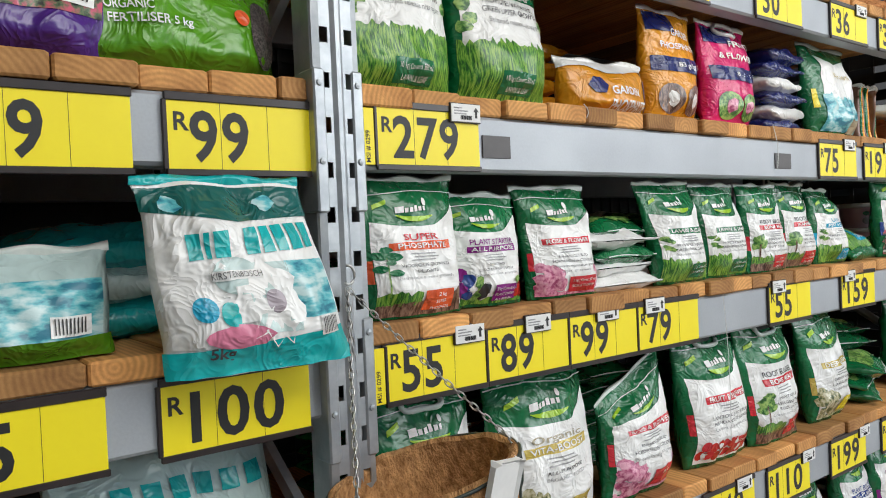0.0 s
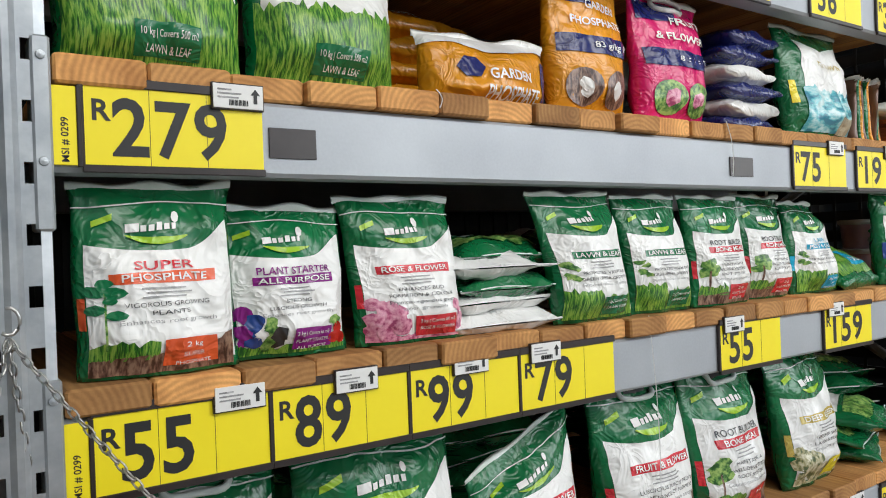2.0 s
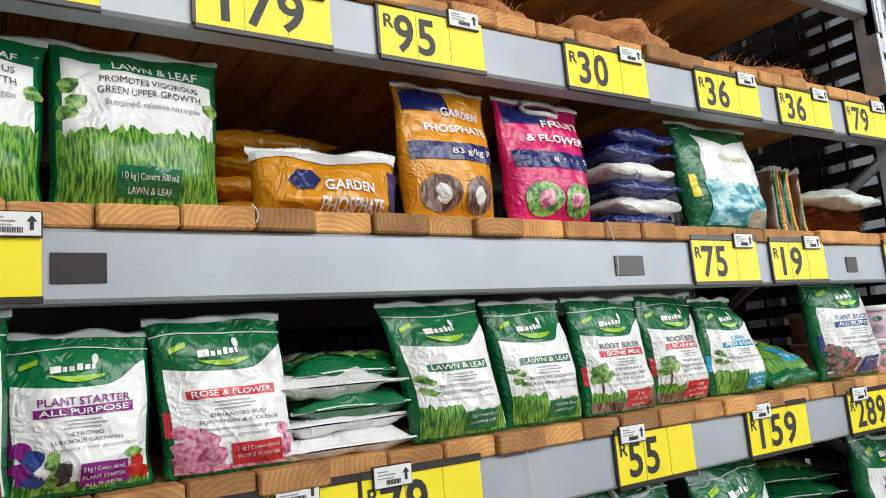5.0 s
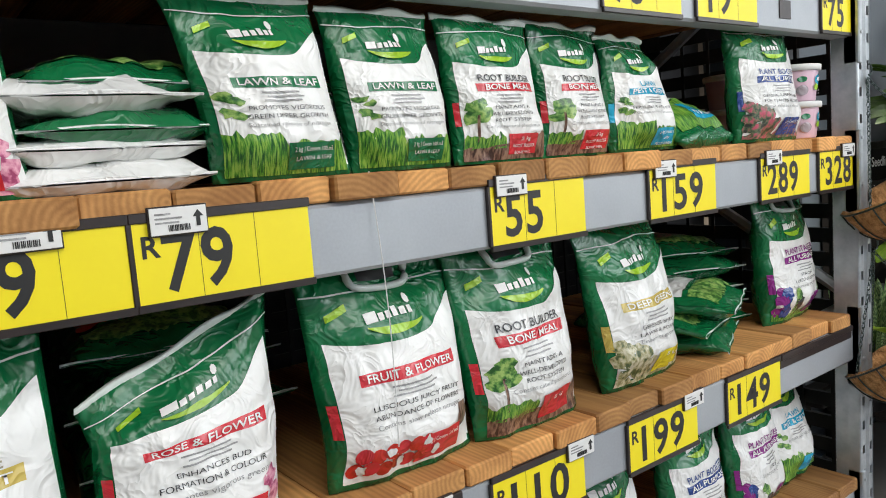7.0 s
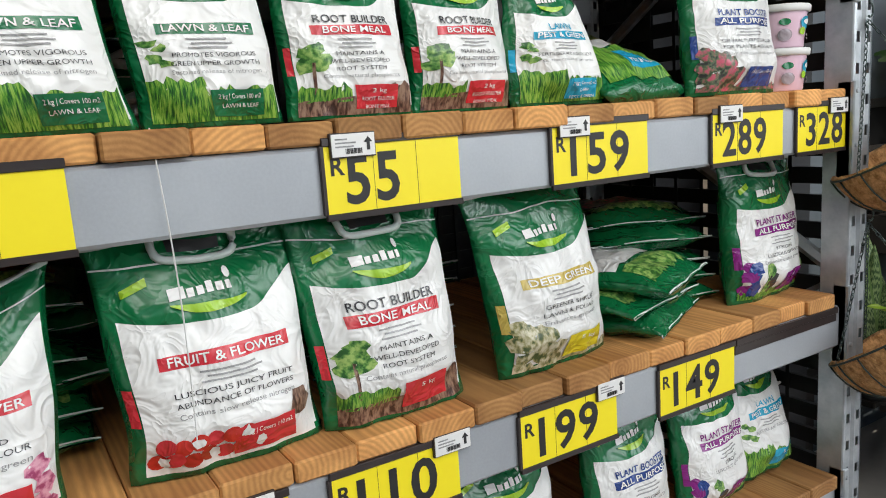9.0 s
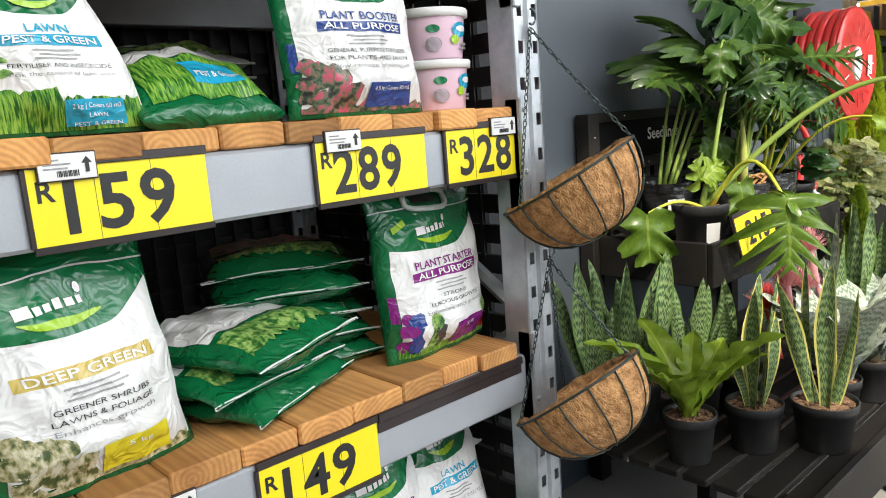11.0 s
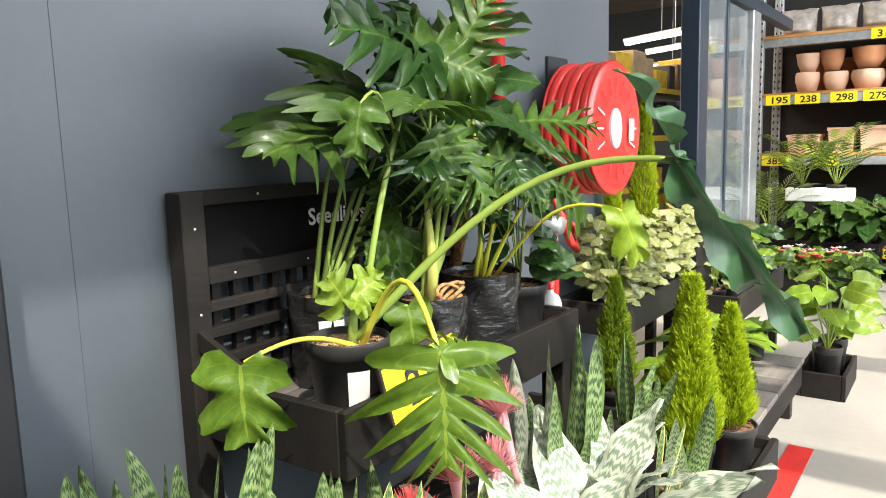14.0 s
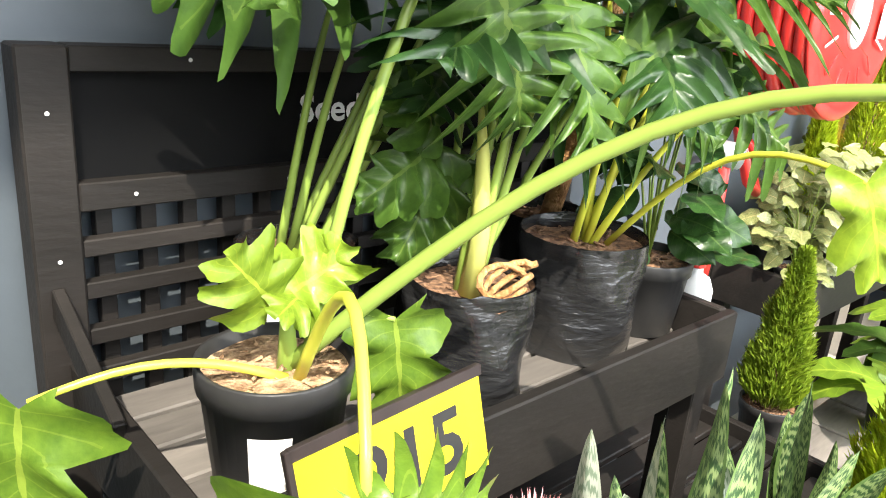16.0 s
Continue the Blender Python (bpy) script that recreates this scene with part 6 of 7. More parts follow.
for _i, (_w, _s) in enumerate((((-0.32, -0.12, 0.36), 0.105), ((0.30, -0.16, 0.26), 0.10), ((-0.35, -0.25, -0.02), 0.07), ((0.05, -0.2, 0.4), 0.085))):
    put_leaf(p, "lobed_heart", LIMELEAF, B + Vector((-0.025 + 0.02 * _i, -0.01, 0.095)), _w, _s, 0.0, _i, wide=1.05, face=(-0.5, -0.75, 0.5))
put_leaf(p, "lobed_heart", FRESH, L(4.645, 1.20, 1.065), (0.02, -0.05, -0.30), 0.15, 0.0, 2, wide=0.9, face=(-0.5, -0.9, 0.1))
stem(p, arc(B, L(4.645, 1.20, 1.065), 0.03, 6), 0.005, 0.003, PETIOLE)
put_leaf(p, "lobed", PHILO, L(4.76, 1.20, 1.42), (0.10, -0.04, -0.22), 0.21, 0.0, 1, wide=1.15, face=(-0.5, -0.8, 0.35))
put_leaf(p, "lobed_heart", PHILO, L(4.52, 1.20, 1.49), (-0.06, -0.02, -0.13), 0.13, 0.3, 2, wide=0.8, face=(-0.6, -0.6, 0.4))
stem(p, arc(L(4.74, 1.26, 1.50), L(4.74, 1.20, 1.43), 0.02, 5), 0.004, 0.003, PETIOLE)
stem(p, arc(L(4.70, 1.265, 1.44), L(4.52, 1.20, 1.49), 0.05, 6), 0.004, 0.003, PETIOLE)
stem(p, [B + Vector((0.0, 0, -0.03)), B + Vector((0.0, -0.005, 0.03)), B + Vector((-0.01, -0.02, 0.08))], 0.014, 0.008, PETIOLE)


def lobed_plant(label, x, y, r, h, leaves, seed, kind="lobed", mat=PHILO, pet=PETIOLE, poly=True):
    """Each leaf as the foot of its blade, the way it grows and its length."""
    q = plant("philodendron", label, x, y, STAND_Z, "philodendrons in planter bags")
    pot(q, r, h, poly, seed)
    rr = random.Random(seed)
    for i, (foot_at, way, size) in enumerate(leaves):
        t = Vector(foot_at) - Vector((x, y, STAND_Z))
        foot = Vector((rr.uniform(-0.025, 0.025), rr.uniform(-0.02, 0.02), h * 0.88))
        stem(q, arc(foot, t, 0.03, 8, (rr.uniform(-0.02, 0.02), 0, 0)), 0.0075, 0.0035, pet)
        put_leaf(q, kind, (mat, mat, PHILODARK)[i % 3], t, way, size, rr.uniform(-0.35, 0.35), i % 5, wide=rr.uniform(0.9, 1.1), face=(-0.35, -0.55, 0.8))
    return q


back = lobed_plant("lobed philodendron in a black planter bag at the back", 4.70, 1.50, 0.088, 0.225,
                   (((4.78, 1.44, 1.46), (-0.8, -0.15, -0.02), 0.40), ((4.86, 1.40, 1.49), (-0.65, -0.35, 0.06), 0.38), ((4.84, 1.36, 1.44), (-0.35, -0.5, -0.12), 0.30),
                    ((4.90, 1.46, 1.50), (-0.55, -0.1, 0.30), 0.34), ((4.93, 1.40, 1.44), (0.1, -0.6, -0.2), 0.30), ((4.76, 1.50, 1.44), (-0.7, 0.02, 0.12), 0.30)), 3)
part("sticker", Geo().box(-0.03, 0.03, -0.0895, -0.0885, 0.12, 0.17), CARD, back, "white sticker", m=pose(0, 0, 0, 0, 0, -38))
bagged = lobed_plant("lobed philodendron with bare white shoot in a planter bag", 4.87, 1.31, 0.094, 0.205,
                     (((4.90, 1.25, 1.45), (0.12, -0.35, -0.55), 0.29), ((4.84, 1.25, 1.50), (-0.5, -0.3, 0.08), 0.31), ((5.0, 1.25, 1.50), (0.4, -0.3, -0.12), 0.30),
                      ((4.95, 1.30, 1.58), (0.05, -0.25, 0.4), 0.28), ((5.02, 1.22, 1.38), (0.35, -0.4, -0.3), 0.26), ((4.95, 1.34, 1.62), (-0.4, -0.1, 0.2), 0.28)), 4)
for _b3, _w3, _s3 in (((4.85, 1.38, 1.215), (-0.13, -0.03, -0.05), 0.20), ((4.86, 1.37, 1.20), (-0.11, -0.03, -0.16), 0.21), ((4.85, 1.38, 1.24), (-0.10, -0.02, 0.06), 0.16)):
    put_leaf(bagged, "lobed_broad", PHILO, Vector(_b3) - Vector((4.87, 1.31, STAND_Z)), _w3, _s3, 0.0, 1, wide=0.8, face=(-0.5, -0.8, 0.5))
part("shoot", Geo().tube([(4.85, 1.29, 1.02), (4.855, 1.285, 1.11), (4.845, 1.285, 1.22), (4.83, 1.285, 1.30)], [0.017, 0.014, 0.009, 0.002], 8), PALELEAF,
     plant("sheath", "white papery leaf sheath in a planter bag", 0, 0, 0), smooth=True)
_g = Geo()
for _k in range(3):
    _g.tube([(4.875 + 0.045 * math.cos(a) + 0.01 * _k, 1.25 + 0.02 * math.sin(a), 1.045 + 0.02 * math.sin(a + _k)) for a in [x * 0.5 for x in range(11)]], 0.005, 6)
part("root", _g, COIR, plant("aerial_root", "curled brown aerial roots on compost", 0, 0, 0), smooth=True)
q = lobed_plant("lobed philodendron with yellow stalks in a planter bag", 5.19, 1.36, 0.112, 0.21,
                (((5.30, 1.28, 1.37), (0.7, -0.12, 0.14), 0.34), ((5.20, 1.25, 1.46), (0.3, -0.5, 0.1), 0.28), ((5.10, 1.25, 1.41), (-0.2, -0.5, -0.3), 0.25),
                 ((5.32, 1.22, 1.30), (0.6, -0.3, -0.25), 0.25), ((5.12, 1.34, 1.54), (-0.25, -0.2, 0.45), 0.27)), 6, pet=PETIOLEY)
stem(q, arc((0.03, -0.03, 0.19), (5.189 - 5.19, 0.936 - 1.36, 1.23 - STAND_Z), 0.09, 10), 0.006, 0.004, PETIOLEY, "yellow stalk")
put_leaf(q, "lobed_heart", LIMELEAF, (5.189 - 5.19, 0.936 - 1.36, 1.23 - STAND_Z), (0.06, -0.12, -0.30), 0.18, 0.2, 4, wide=0.60, face=(-0.6, -0.5, 0.6))
lobed_plant("dark philodendron deep in the stand", 5.03, 1.53, 0.09, 0.20, (((4.94, 1.46, 1.34), (-0.4, -0.4, -0.1), 0.26), ((5.06, 1.42, 1.28), (0.2, -0.5, -0.1), 0.26), ((5.14, 1.48, 1.48), (0.4, -0.3, 0.1), 0.30), ((5.0, 1.50, 1.56), (0.0, -0.3, 0.3), 0.28)), 7, mat=PHILODARK)
# climbing plant on a wrapped pole
q = plant("climbing_philodendron", "tall dark climbing plant on a fibre pole", 5.26, 1.52, STAND_Z)
pot(q, 0.09, 0.2, True, 9)
part("moss_pole", Geo().tube([(0, 0, 0.1), (0.06, -0.05, 0.5), (0.10, -0.06, 1.02)], 0.020, 12), COIR, q, "brown fibre pole", smooth=True)
rr_ = random.Random(12)
for _i in range(18):
    _z = 0.42 + _i * 0.034
    _a = _i * 2.4
    put_leaf(q, "heart", PHILODARK, (0.09 * _z + 0.03 * math.cos(_a), -0.05 + 0.03 * math.sin(_a), _z), (math.cos(_a), math.sin(_a) - 0.35, 0.15), rr_.uniform(0.16, 0.22), rr_.uniform(-0.5, 0.5), _i % 3, face=(-0.4, -0.6, 0.6))
# glossy bush at the end of the crate
q = plant("glossy_shrub", "glossy dark green shrub in a black pot with red buds", 5.36, 1.33, STAND_Z)
pot(q, 0.085, 0.15, seed=11)
for _i in range(46):
    _a, _z = _i * 2.4, 0.16 + 0.36 * rr_.random()
    _b = Vector((0.10 * math.cos(_a) * rr_.random(), 0.10 * math.sin(_a) * rr_.random(), _z))
    if _i % 6 == 0:
        stem(q, [Vector((0, 0, 0.13)), _b * 0.6 + Vector((0, 0, 0.06)), _b], 0.003, 0.0018, PETIOLE)
    put_leaf(q, "ovate", PHILODARK, _b, (math.cos(_a), math.sin(_a) - 0.3, rr_.uniform(-0.5, 0.3)), rr_.uniform(0.08, 0.125), rr_.uniform(-0.5, 0.5), _i % 4, wide=1.2, face=(-0.4, -0.6, 0.7))


# ---- lower bench ----
BENCH = 0.38
bn = thing("plant_bench", "low black slatted timber bench carrying potted plants", "bench")
part("front_board", Geo().box(3.95, 5.95, 0.69, 0.715, BENCH - 0.11, BENCH + 0.035, 0.004), DARKWOOD, bn)
part("end_board", Geo().box(5.925, 5.95, 0.716, 1.62, BENCH - 0.11, BENCH + 0.035, 0.004), DARKWOOD, bn)
for _i in range(11):
    part("slat", Geo().box(3.96, 5.92, 0.72 + _i * 0.082, 0.788 + _i * 0.082, BENCH - 0.02, BENCH, 0.003), DARKWOOD, bn)
for _x in (4.0, 4.9, 5.85):
    for _y in (0.76, 1.55):
        part("leg", Geo().box(_x, _x + 0.06, _y, _y + 0.06, 0, BENCH - 0.021, 0.003), DARKWOOD, bn)


def snake_plant(x, y, n, h, seed, mat=SNAKE, r=0.07, label="banded snake plant in a black pot", z=BENCH, spread=0.42, wide=1.05):
    q = plant("snake_plant", label, x, y, z, "snake plants on the bench")
    pot(q, r, 0.135, seed=seed)
    rr = random.Random(seed)
    for i in range(n):
        a = i * 2.4 + rr.uniform(-0.4, 0.4)
        k = rr.uniform(0.25, 1.0) * spread
        put_leaf(q, "sword", mat, (0.022 * math.cos(a), 0.022 * math.sin(a), 0.12), (k * math.cos(a), k * math.sin(a), 1), h * rr.uniform(0.45, 1.05), rr.uniform(-1.5, 1.5), i % 5, wide=wide * 0.85 / max(0.6, h / 0.4), face=(math.cos(a), math.sin(a), 0.2))
    return q


snake_plant(4.03, 1.33, 11, 0.40, 21)
snake_plant(4.18, 1.30, 11, 0.40, 22)
snake_plant(4.30, 1.17, 10, 0.36, 23)
snake_plant(4.42, 1.10, 8, 0.29, 24)
snake_plant(4.22, 0.96, 5, 0.38, 25, SNAKEY, 0.075, "yellow-edged snake plant in a black pot", spread=0.35)
snake_plant(4.34, 0.82, 5, 0.40, 26, SNAKEY, 0.085, "yellow-edged snake plant in a black pot", spread=0.35)
snake_plant(4.98, 1.00, 8, 0.45, 27)
snake_plant(4.885, 1.06, 4, 0.45, 32, SILVER, 0.06, "pale silvery snake plant in a black pot", spread=0.25, wide=1.2)
snake_plant(5.02, 0.80, 8, 0.30, 28, SNAKEY, 0.07, "yellow-edged snake plant in a black pot", spread=0.5)
snake_plant(5.20, 0.96, 8, 0.42, 29)
snake_plant(5.22, 0.78, 7, 0.26, 30)
snake_plant(5.42, 0.98, 7, 0.34, 31)


def rosette(name, label, x, y, n, size, mat, seed, z=BENCH, r=0.07, lift=0.55, wide=1.2, group="", flower=None, shape="strap"):
    q = plant(name, label, x, y, z, group)
    pot(q, r, 0.135, seed=seed)
    rr = random.Random(seed)
    for i in range(n):
        a = i * 2.4 + rr.uniform(-0.3, 0.3)
        up = lift * rr.uniform(0.6, 1.7)
        put_leaf(q, shape, mat, (0.015 * math.cos(a), 0.015 * math.sin(a), 0.125), (math.cos(a), math.sin(a), up), size * rr.uniform(0.7, 1.1), rr.uniform(-0.3, 0.3), i % 5, wide=wide)
    if flower:
        for fx, fy, fz, fs, fm in flower:
            top = Vector((fx - x, fy - y, fz - z))
            stem(q, arc((top.x * 0.8, top.y * 0.8, max(0.13, top.z - 0.15)), top + Vector((0, 0, fs * 0.2)), 0.0, 6), 0.007, 0.014, fm)
            head = Geo()
            for k in range(260):
                a, e = k * 2.4 + rr.uniform(-0.2, 0.2), 0.25 + 1.25 * (k / 260) + rr.uniform(-0.15, 0.15)
                d = Vector((math.cos(a) * math.cos(e), math.sin(a) * math.cos(e), math.sin(e) * 1.05))
                s = d.cross(Vector((0, 0, 1))).normalized() * fs * 0.035
                b0 = top + d * fs * 0.15
                i0 = len(head.v)
                head.v += [tuple(b0 - s * 0.6), tuple(b0 + s * 0.6), tuple(b0 + d * fs * 0.55 + s + Vector((0, 0, fs * 0.1))), tuple(b0 + d * fs * 0.55 - s + Vector((0, 0, fs * 0.1))), tuple(b0 + d * fs * rr.uniform(0.65, 1.1) + Vector((0, 0, fs * 0.14)))]
                head.f += [(i0, i0 + 1, i0 + 2, i0 + 3), (i0 + 3, i0 + 2, i0 + 4)]
            part("flower_head", head, fm, q, "spiky bract head")
    return q


rosette("bird_nest_fern", "lime green broad-leaved fern in a black pot", 4.05, 1.06, 12, 0.40, LIMELEAF, 41, wide=0.85, lift=1.9, shape="frond")
rosette("bromeliad", "silver banded bromeliad with pink flower heads", 4.53, 0.86, 10, 0.36, SILVER, 43, shape="blade", wide=1.31, lift=1.98, group="bromeliads", flower=((4.37, 0.99, 0.735, 0.062, REDBR), (4.52, 1.0, 0.765, 0.062, PINKBR)))
rosette("bromeliad", "silver banded bromeliad with arching pale leaves", 4.76, 0.84, 10, 0.38, SILVER, 44, shape="blade", wide=1.27, lift=1.76, group="bromeliads", flower=((4.66, 1.0, 0.73, 0.062, PINKBR), (4.69, 1.0, 0.845, 0.062, PINKBR)))
rosette("bromeliad", "silver banded bromeliad among snake plants", 4.98, 0.90, 8, 0.33, SILVER, 45, shape="blade", wide=1.20, lift=1.98, group="bromeliads")


def cypress(x, y, z, h, r, seed, mat=CYPRESS, twin=0.0, pr=0.075, ph=0.14, group="lemon cypresses", label="cone-shaped lemon cypress in a black pot"):
    q = plant("lemon_cypress", label, x, y, z, group)
    pot(q, pr, ph, seed=seed)
    part("trunk", Geo().tube([(0, 0, ph * 0.8), (0, 0, ph + h * 0.9)], [0.008, 0.002], 6), SOIL, q)
    rr = random.Random(seed)
    g = Geo()
    for k in range(4600):
        t = rr.random() ** 1.35
        a = rr.uniform(0, 6.2832)
        rad = r * (1 - t) ** 0.75 * (0.62 + 0.38 * smooth(0, 0.10, t)) * (0.80 + 0.28 * noise.noise((math.cos(a) * 1.8, math.sin(a) * 1.8, t * 6 + seed)) + 0.1 * rr.random())
        rad *= rr.uniform(0.62, 1.0)
        off = twin * (1 if k % 2 else -1) * (0.55 + 0.45 * t)
        c = Vector((rad * math.cos(a) + off, rad * math.sin(a) + off * 0.5, ph * 0.95 + t * h * (0.97 if k % 2 else 1.0)))
        d = Vector((math.cos(a) * 0.55, math.sin(a) * 0.55, 1.0)).normalized() * rr.uniform(0.028, 0.052) * (0.7 + 0.5 * (1 - t))
        s = d.cross(Vector((rr.uniform(-1, 1), rr.uniform(-1, 1), 0.2))).normalized() * 0.0026
        i0 = len(g.v)
        g.v += [tuple(c), tuple(c + d * 0.45 + s), tuple(c + d), tuple(c + d * 0.45 - s)]
        g.f.append((i0, i0 + 1, i0 + 2, i0 + 3))
        for sd in (1, -1):
            e = c + d * 0.35
            w = d * 0.45 + s * 4.4 * sd
            u = w.cross(d).normalized() * 0.0022
            i0 = len(g.v)
            g.v += [tuple(e), tuple(e + w * 0.5 + u), tuple(e + w), tuple(e + w * 0.5 - u)]
            g.f.append((i0, i0 + 1, i0 + 2, i0 + 3))
    tagged(part("foliage", g, mat, q, "feathery yellow-green foliage"), kind="stuff")
    return q


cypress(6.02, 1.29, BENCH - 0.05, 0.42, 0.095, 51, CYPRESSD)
cypress(5.53, 0.86, BENCH, 0.50, 0.10, 52, twin=0.045, label="twin-topped lemon cypress in a black pot")
cypress(5.74, 0.80, BENCH, 0.37, 0.088, 54, pr=0.085)


# ---- hose reel and pipe on the grey wall ----
RC = Vector((6.27, 1.40, 1.452))
hr = thing("hose_reel", "red wall-mounted fire hose reel with coiled hose", "hose reel", pose(*RC) @ pose(0, 0, 0, 90))
R_ = 0.262


def spoke_plate(z, face):
    g = Geo().lathe([(0.05, z), (0.10, z + 0.006 * face), (R_ * 0.62, z + 0.002 * face), (R_ * 0.86, z + 0.012 * face), (R_ * 0.95, z + 0.012 * face), (R_, z + 0.004 * face), (R_ + 0.006, z), (R_, z - 0.008 * face), (R_ * 0.9, z - 0.003 * face), (0.05, z - 0.006 * face)], 48)
    return g


part("front_plate", spoke_plate(0.0, 1), REDHOSE, hr, "red pressed steel disc", smooth=True)
part("back_plate", spoke_plate(-0.19, -1), REDHOSE, hr, "red pressed steel disc", smooth=True)
part("hub_label", Geo().lathe([(0, 0.012), (0.052, 0.012), (0.054, 0.009), (0.054, 0.0)], 32), CARD, hr, "white round label", m=Matrix.Diagonal((1, 1.5, 1, 1)))
for _k in range(5):
    _z = -0.022 - _k * 0.036
    part("hose_coil", Geo().tube([((R_ - 0.012 - 0.006 * (_k % 2)) * math.cos(a), (R_ - 0.012 - 0.006 * (_k % 2)) * math.sin(a), _z + 0.004 * math.sin(a)) for a in [x * 2 * math.pi / 40 for x in range(40)]], 0.0185, 10, closed=True), REDHOSE, hr, "red rubber hose", smooth=True)
for _k in range(16):
    _a = _k * math.pi / 8
    part("pressed_slot", Geo().box(-0.004, 0.004, 0.135, 0.205, 0.011, 0.0145, 0.002), CARD if _k in (3, 4, 5, 11, 12) else REDHOSE, hr, m=Matrix.Rotation(_a, 4, "Z"))
part("instruction_card", Geo().box(0.12, 0.175, -0.05, 0.04, 0.014, 0.016, 0.0005), CARD, hr, "white printed card")
part("axle", Geo().tube([(0, 0, -0.26), (0, 0, 0.0)], 0.03, 12), REDHOSE, hr, smooth=True)
part("wall_bracket", Geo().box(-0.09, 0.09, -0.12, 0.30, -0.262, -0.245, 0.004), SHADE, hr, "dark wall bracket")
_t = thing("hose_nozzle", "red hose tail and valve hanging below the reel", "hose")
part("tail", Geo().tube([(6.12, 1.62, 1.25), (6.10, 1.56, 1.12), (6.14, 1.53, 1.0), (6.22, 1.54, 0.96), (6.26, 1.57, 1.04), (6.2, 1.6, 1.12), (6.13, 1.6, 1.02), (6.14, 1.6, 0.8), (6.15, 1.62, 0.55)], 0.016, 10), REDHOSE, _t, smooth=True)
part("valve", Geo().tube([(6.04, 1.62, 1.08), (6.04, 1.52, 1.08)], 0.035, 12), GALV, _t, "brass-grey valve", smooth=True)
part("tube", Geo().tube([(5.72, 1.615, 1.5), (5.72, 1.615, 3.0), (5.72, 1.615, 4.6)], 0.032, 14), REDHOSE, thing("red_water_pipe", "red painted water pipe on the wall", "pipe"), smooth=True)
_t = thing("chemical_bottle", "white and red printed bottle beside the stand", "bottle", pose(5.50, 1.30, 0.765))
part("bottle", Geo().lathe([(0, 0), (0.035, 0), (0.04, 0.006), (0.04, 0.13), (0.03, 0.155), (0.014, 0.165), (0.014, 0.18)], 20), CARD, _t, smooth=True)
part("cap", Geo().lathe([(0.018, 0.178), (0.018, 0.205), (0, 0.207)], 14), REDHOSE, _t, "red cap", smooth=True)
part("print", Geo().lathe([(0.0406, 0.05), (0.0406, 0.10)], 20), INKS["blue"], _t, smooth=True)
_t = thing("bottle_stand", "small black timber shelf post under a bottle", "stand")
part("top", Geo().box(5.45, 5.56, 1.24, 1.36, 0.742, 0.764, 0.003), DARKWOOD, _t)
part("post", Geo().box(5.48, 5.53, 1.27, 1.32, 0.38, 0.741, 0.003), DARKWOOD, _t)


# ---- doorway and shop beyond ----
BLUEPOST = material("dark_blue_steel", (0.045, 0.065, 0.095), (0.03, 0.045, 0.07), 5, 0.4, 0.2, 0.05)
setting("door_post", Geo().box(8.42, 8.62, 1.70, 1.82, 0, 2.62, 0.006), BLUEPOST, "dark blue steel door post", "door frame")
setting("door_post_far", Geo().box(9.95, 10.2, 1.72, 1.84, 0, 4.6, 0.006), GALV, "light grey steel column", "column")
setting("door_header", Geo().box(8.0, 11.5, 1.71, 1.80, 2.42, 2.52, 0.006), BLUEPOST, "dark steel header over the glass doors", "door frame")
setting("wall_above_door", Geo().box(8.62, 9.95, 1.76, 1.80, 2.55, 4.6), BLUEPOST, "dark panel over the glass doors", "wall")
GLASS = material("grey_glass", (0.6, 0.66, 0.68), (0.5, 0.56, 0.6), 3, 0.05, bump=0)
GLASS.node_tree.nodes["Principled BSDF"].inputs["Transmission Weight"].default_value = 0.85
_w = thing("window_1", "dusty glass door leaf in a steel frame", "door", kind="structure")
part("pane", Geo().box(8.66, 9.9, 1.755, 1.763, 0.05, 2.40), GLASS, _w).visible_shadow = False
part("frame", Geo().box(8.63, 8.66, 1.74, 1.78, 0, 2.41, 0.003).box(9.25, 9.29, 1.74, 1.78, 0, 2.41, 0.003), BLUEPOST, _w)
_t = thing("door_upright", "galvanised slotted post behind the glass", "rack frame", pose(9.08, 1.95, 0))
upright(_t, 0, 0, 3.0)
TUBE = bpy.data.materials.new("lit_tube")
TUBE.use_nodes = True
TUBE.node_tree.nodes["Principled BSDF"].inputs["Emission Color"].default_value = (1, 0.97, 0.9, 1)
TUBE.node_tree.nodes["Principled BSDF"].inputs["Emission Strength"].default_value = 7.0
for _i, (_x, _y, _z) in enumerate(((13.2, 3.6, 2.72), (16.5, 4.5, 2.95), (12.2, 4.6, 2.35), (18.5, 5.2, 2.9), (15.0, 6.0, 2.9))):
    _t = thing("tube_lamp", "lit white tube lamp hung in the shop", "ceiling lamp", pose(_x, _y, _z, 0, 0, 62), "tube lamps")
    part("tube", Geo().tube([(-0.7, 0, 0), (0.7, 0, 0)], 0.022, 8), TUBE, _t, smooth=True)
    part("batten", Geo().box(-0.72, 0.72, -0.03, 0.03, 0.024, 0.07, 0.004), CARD, _t)
    part("hanger", Geo().tube([(0, 0, 0.07), (0, 0, 4.6 - _z)], 0.006, 5), GALV, _t)
lamp("shop_tubes", "AREA", look((13.0, 5.0, 4.2), (13.0, 5.0, 0)), 420, (1.0, 0.86, 0.68), (8, 3))
_r = random.Random(8)
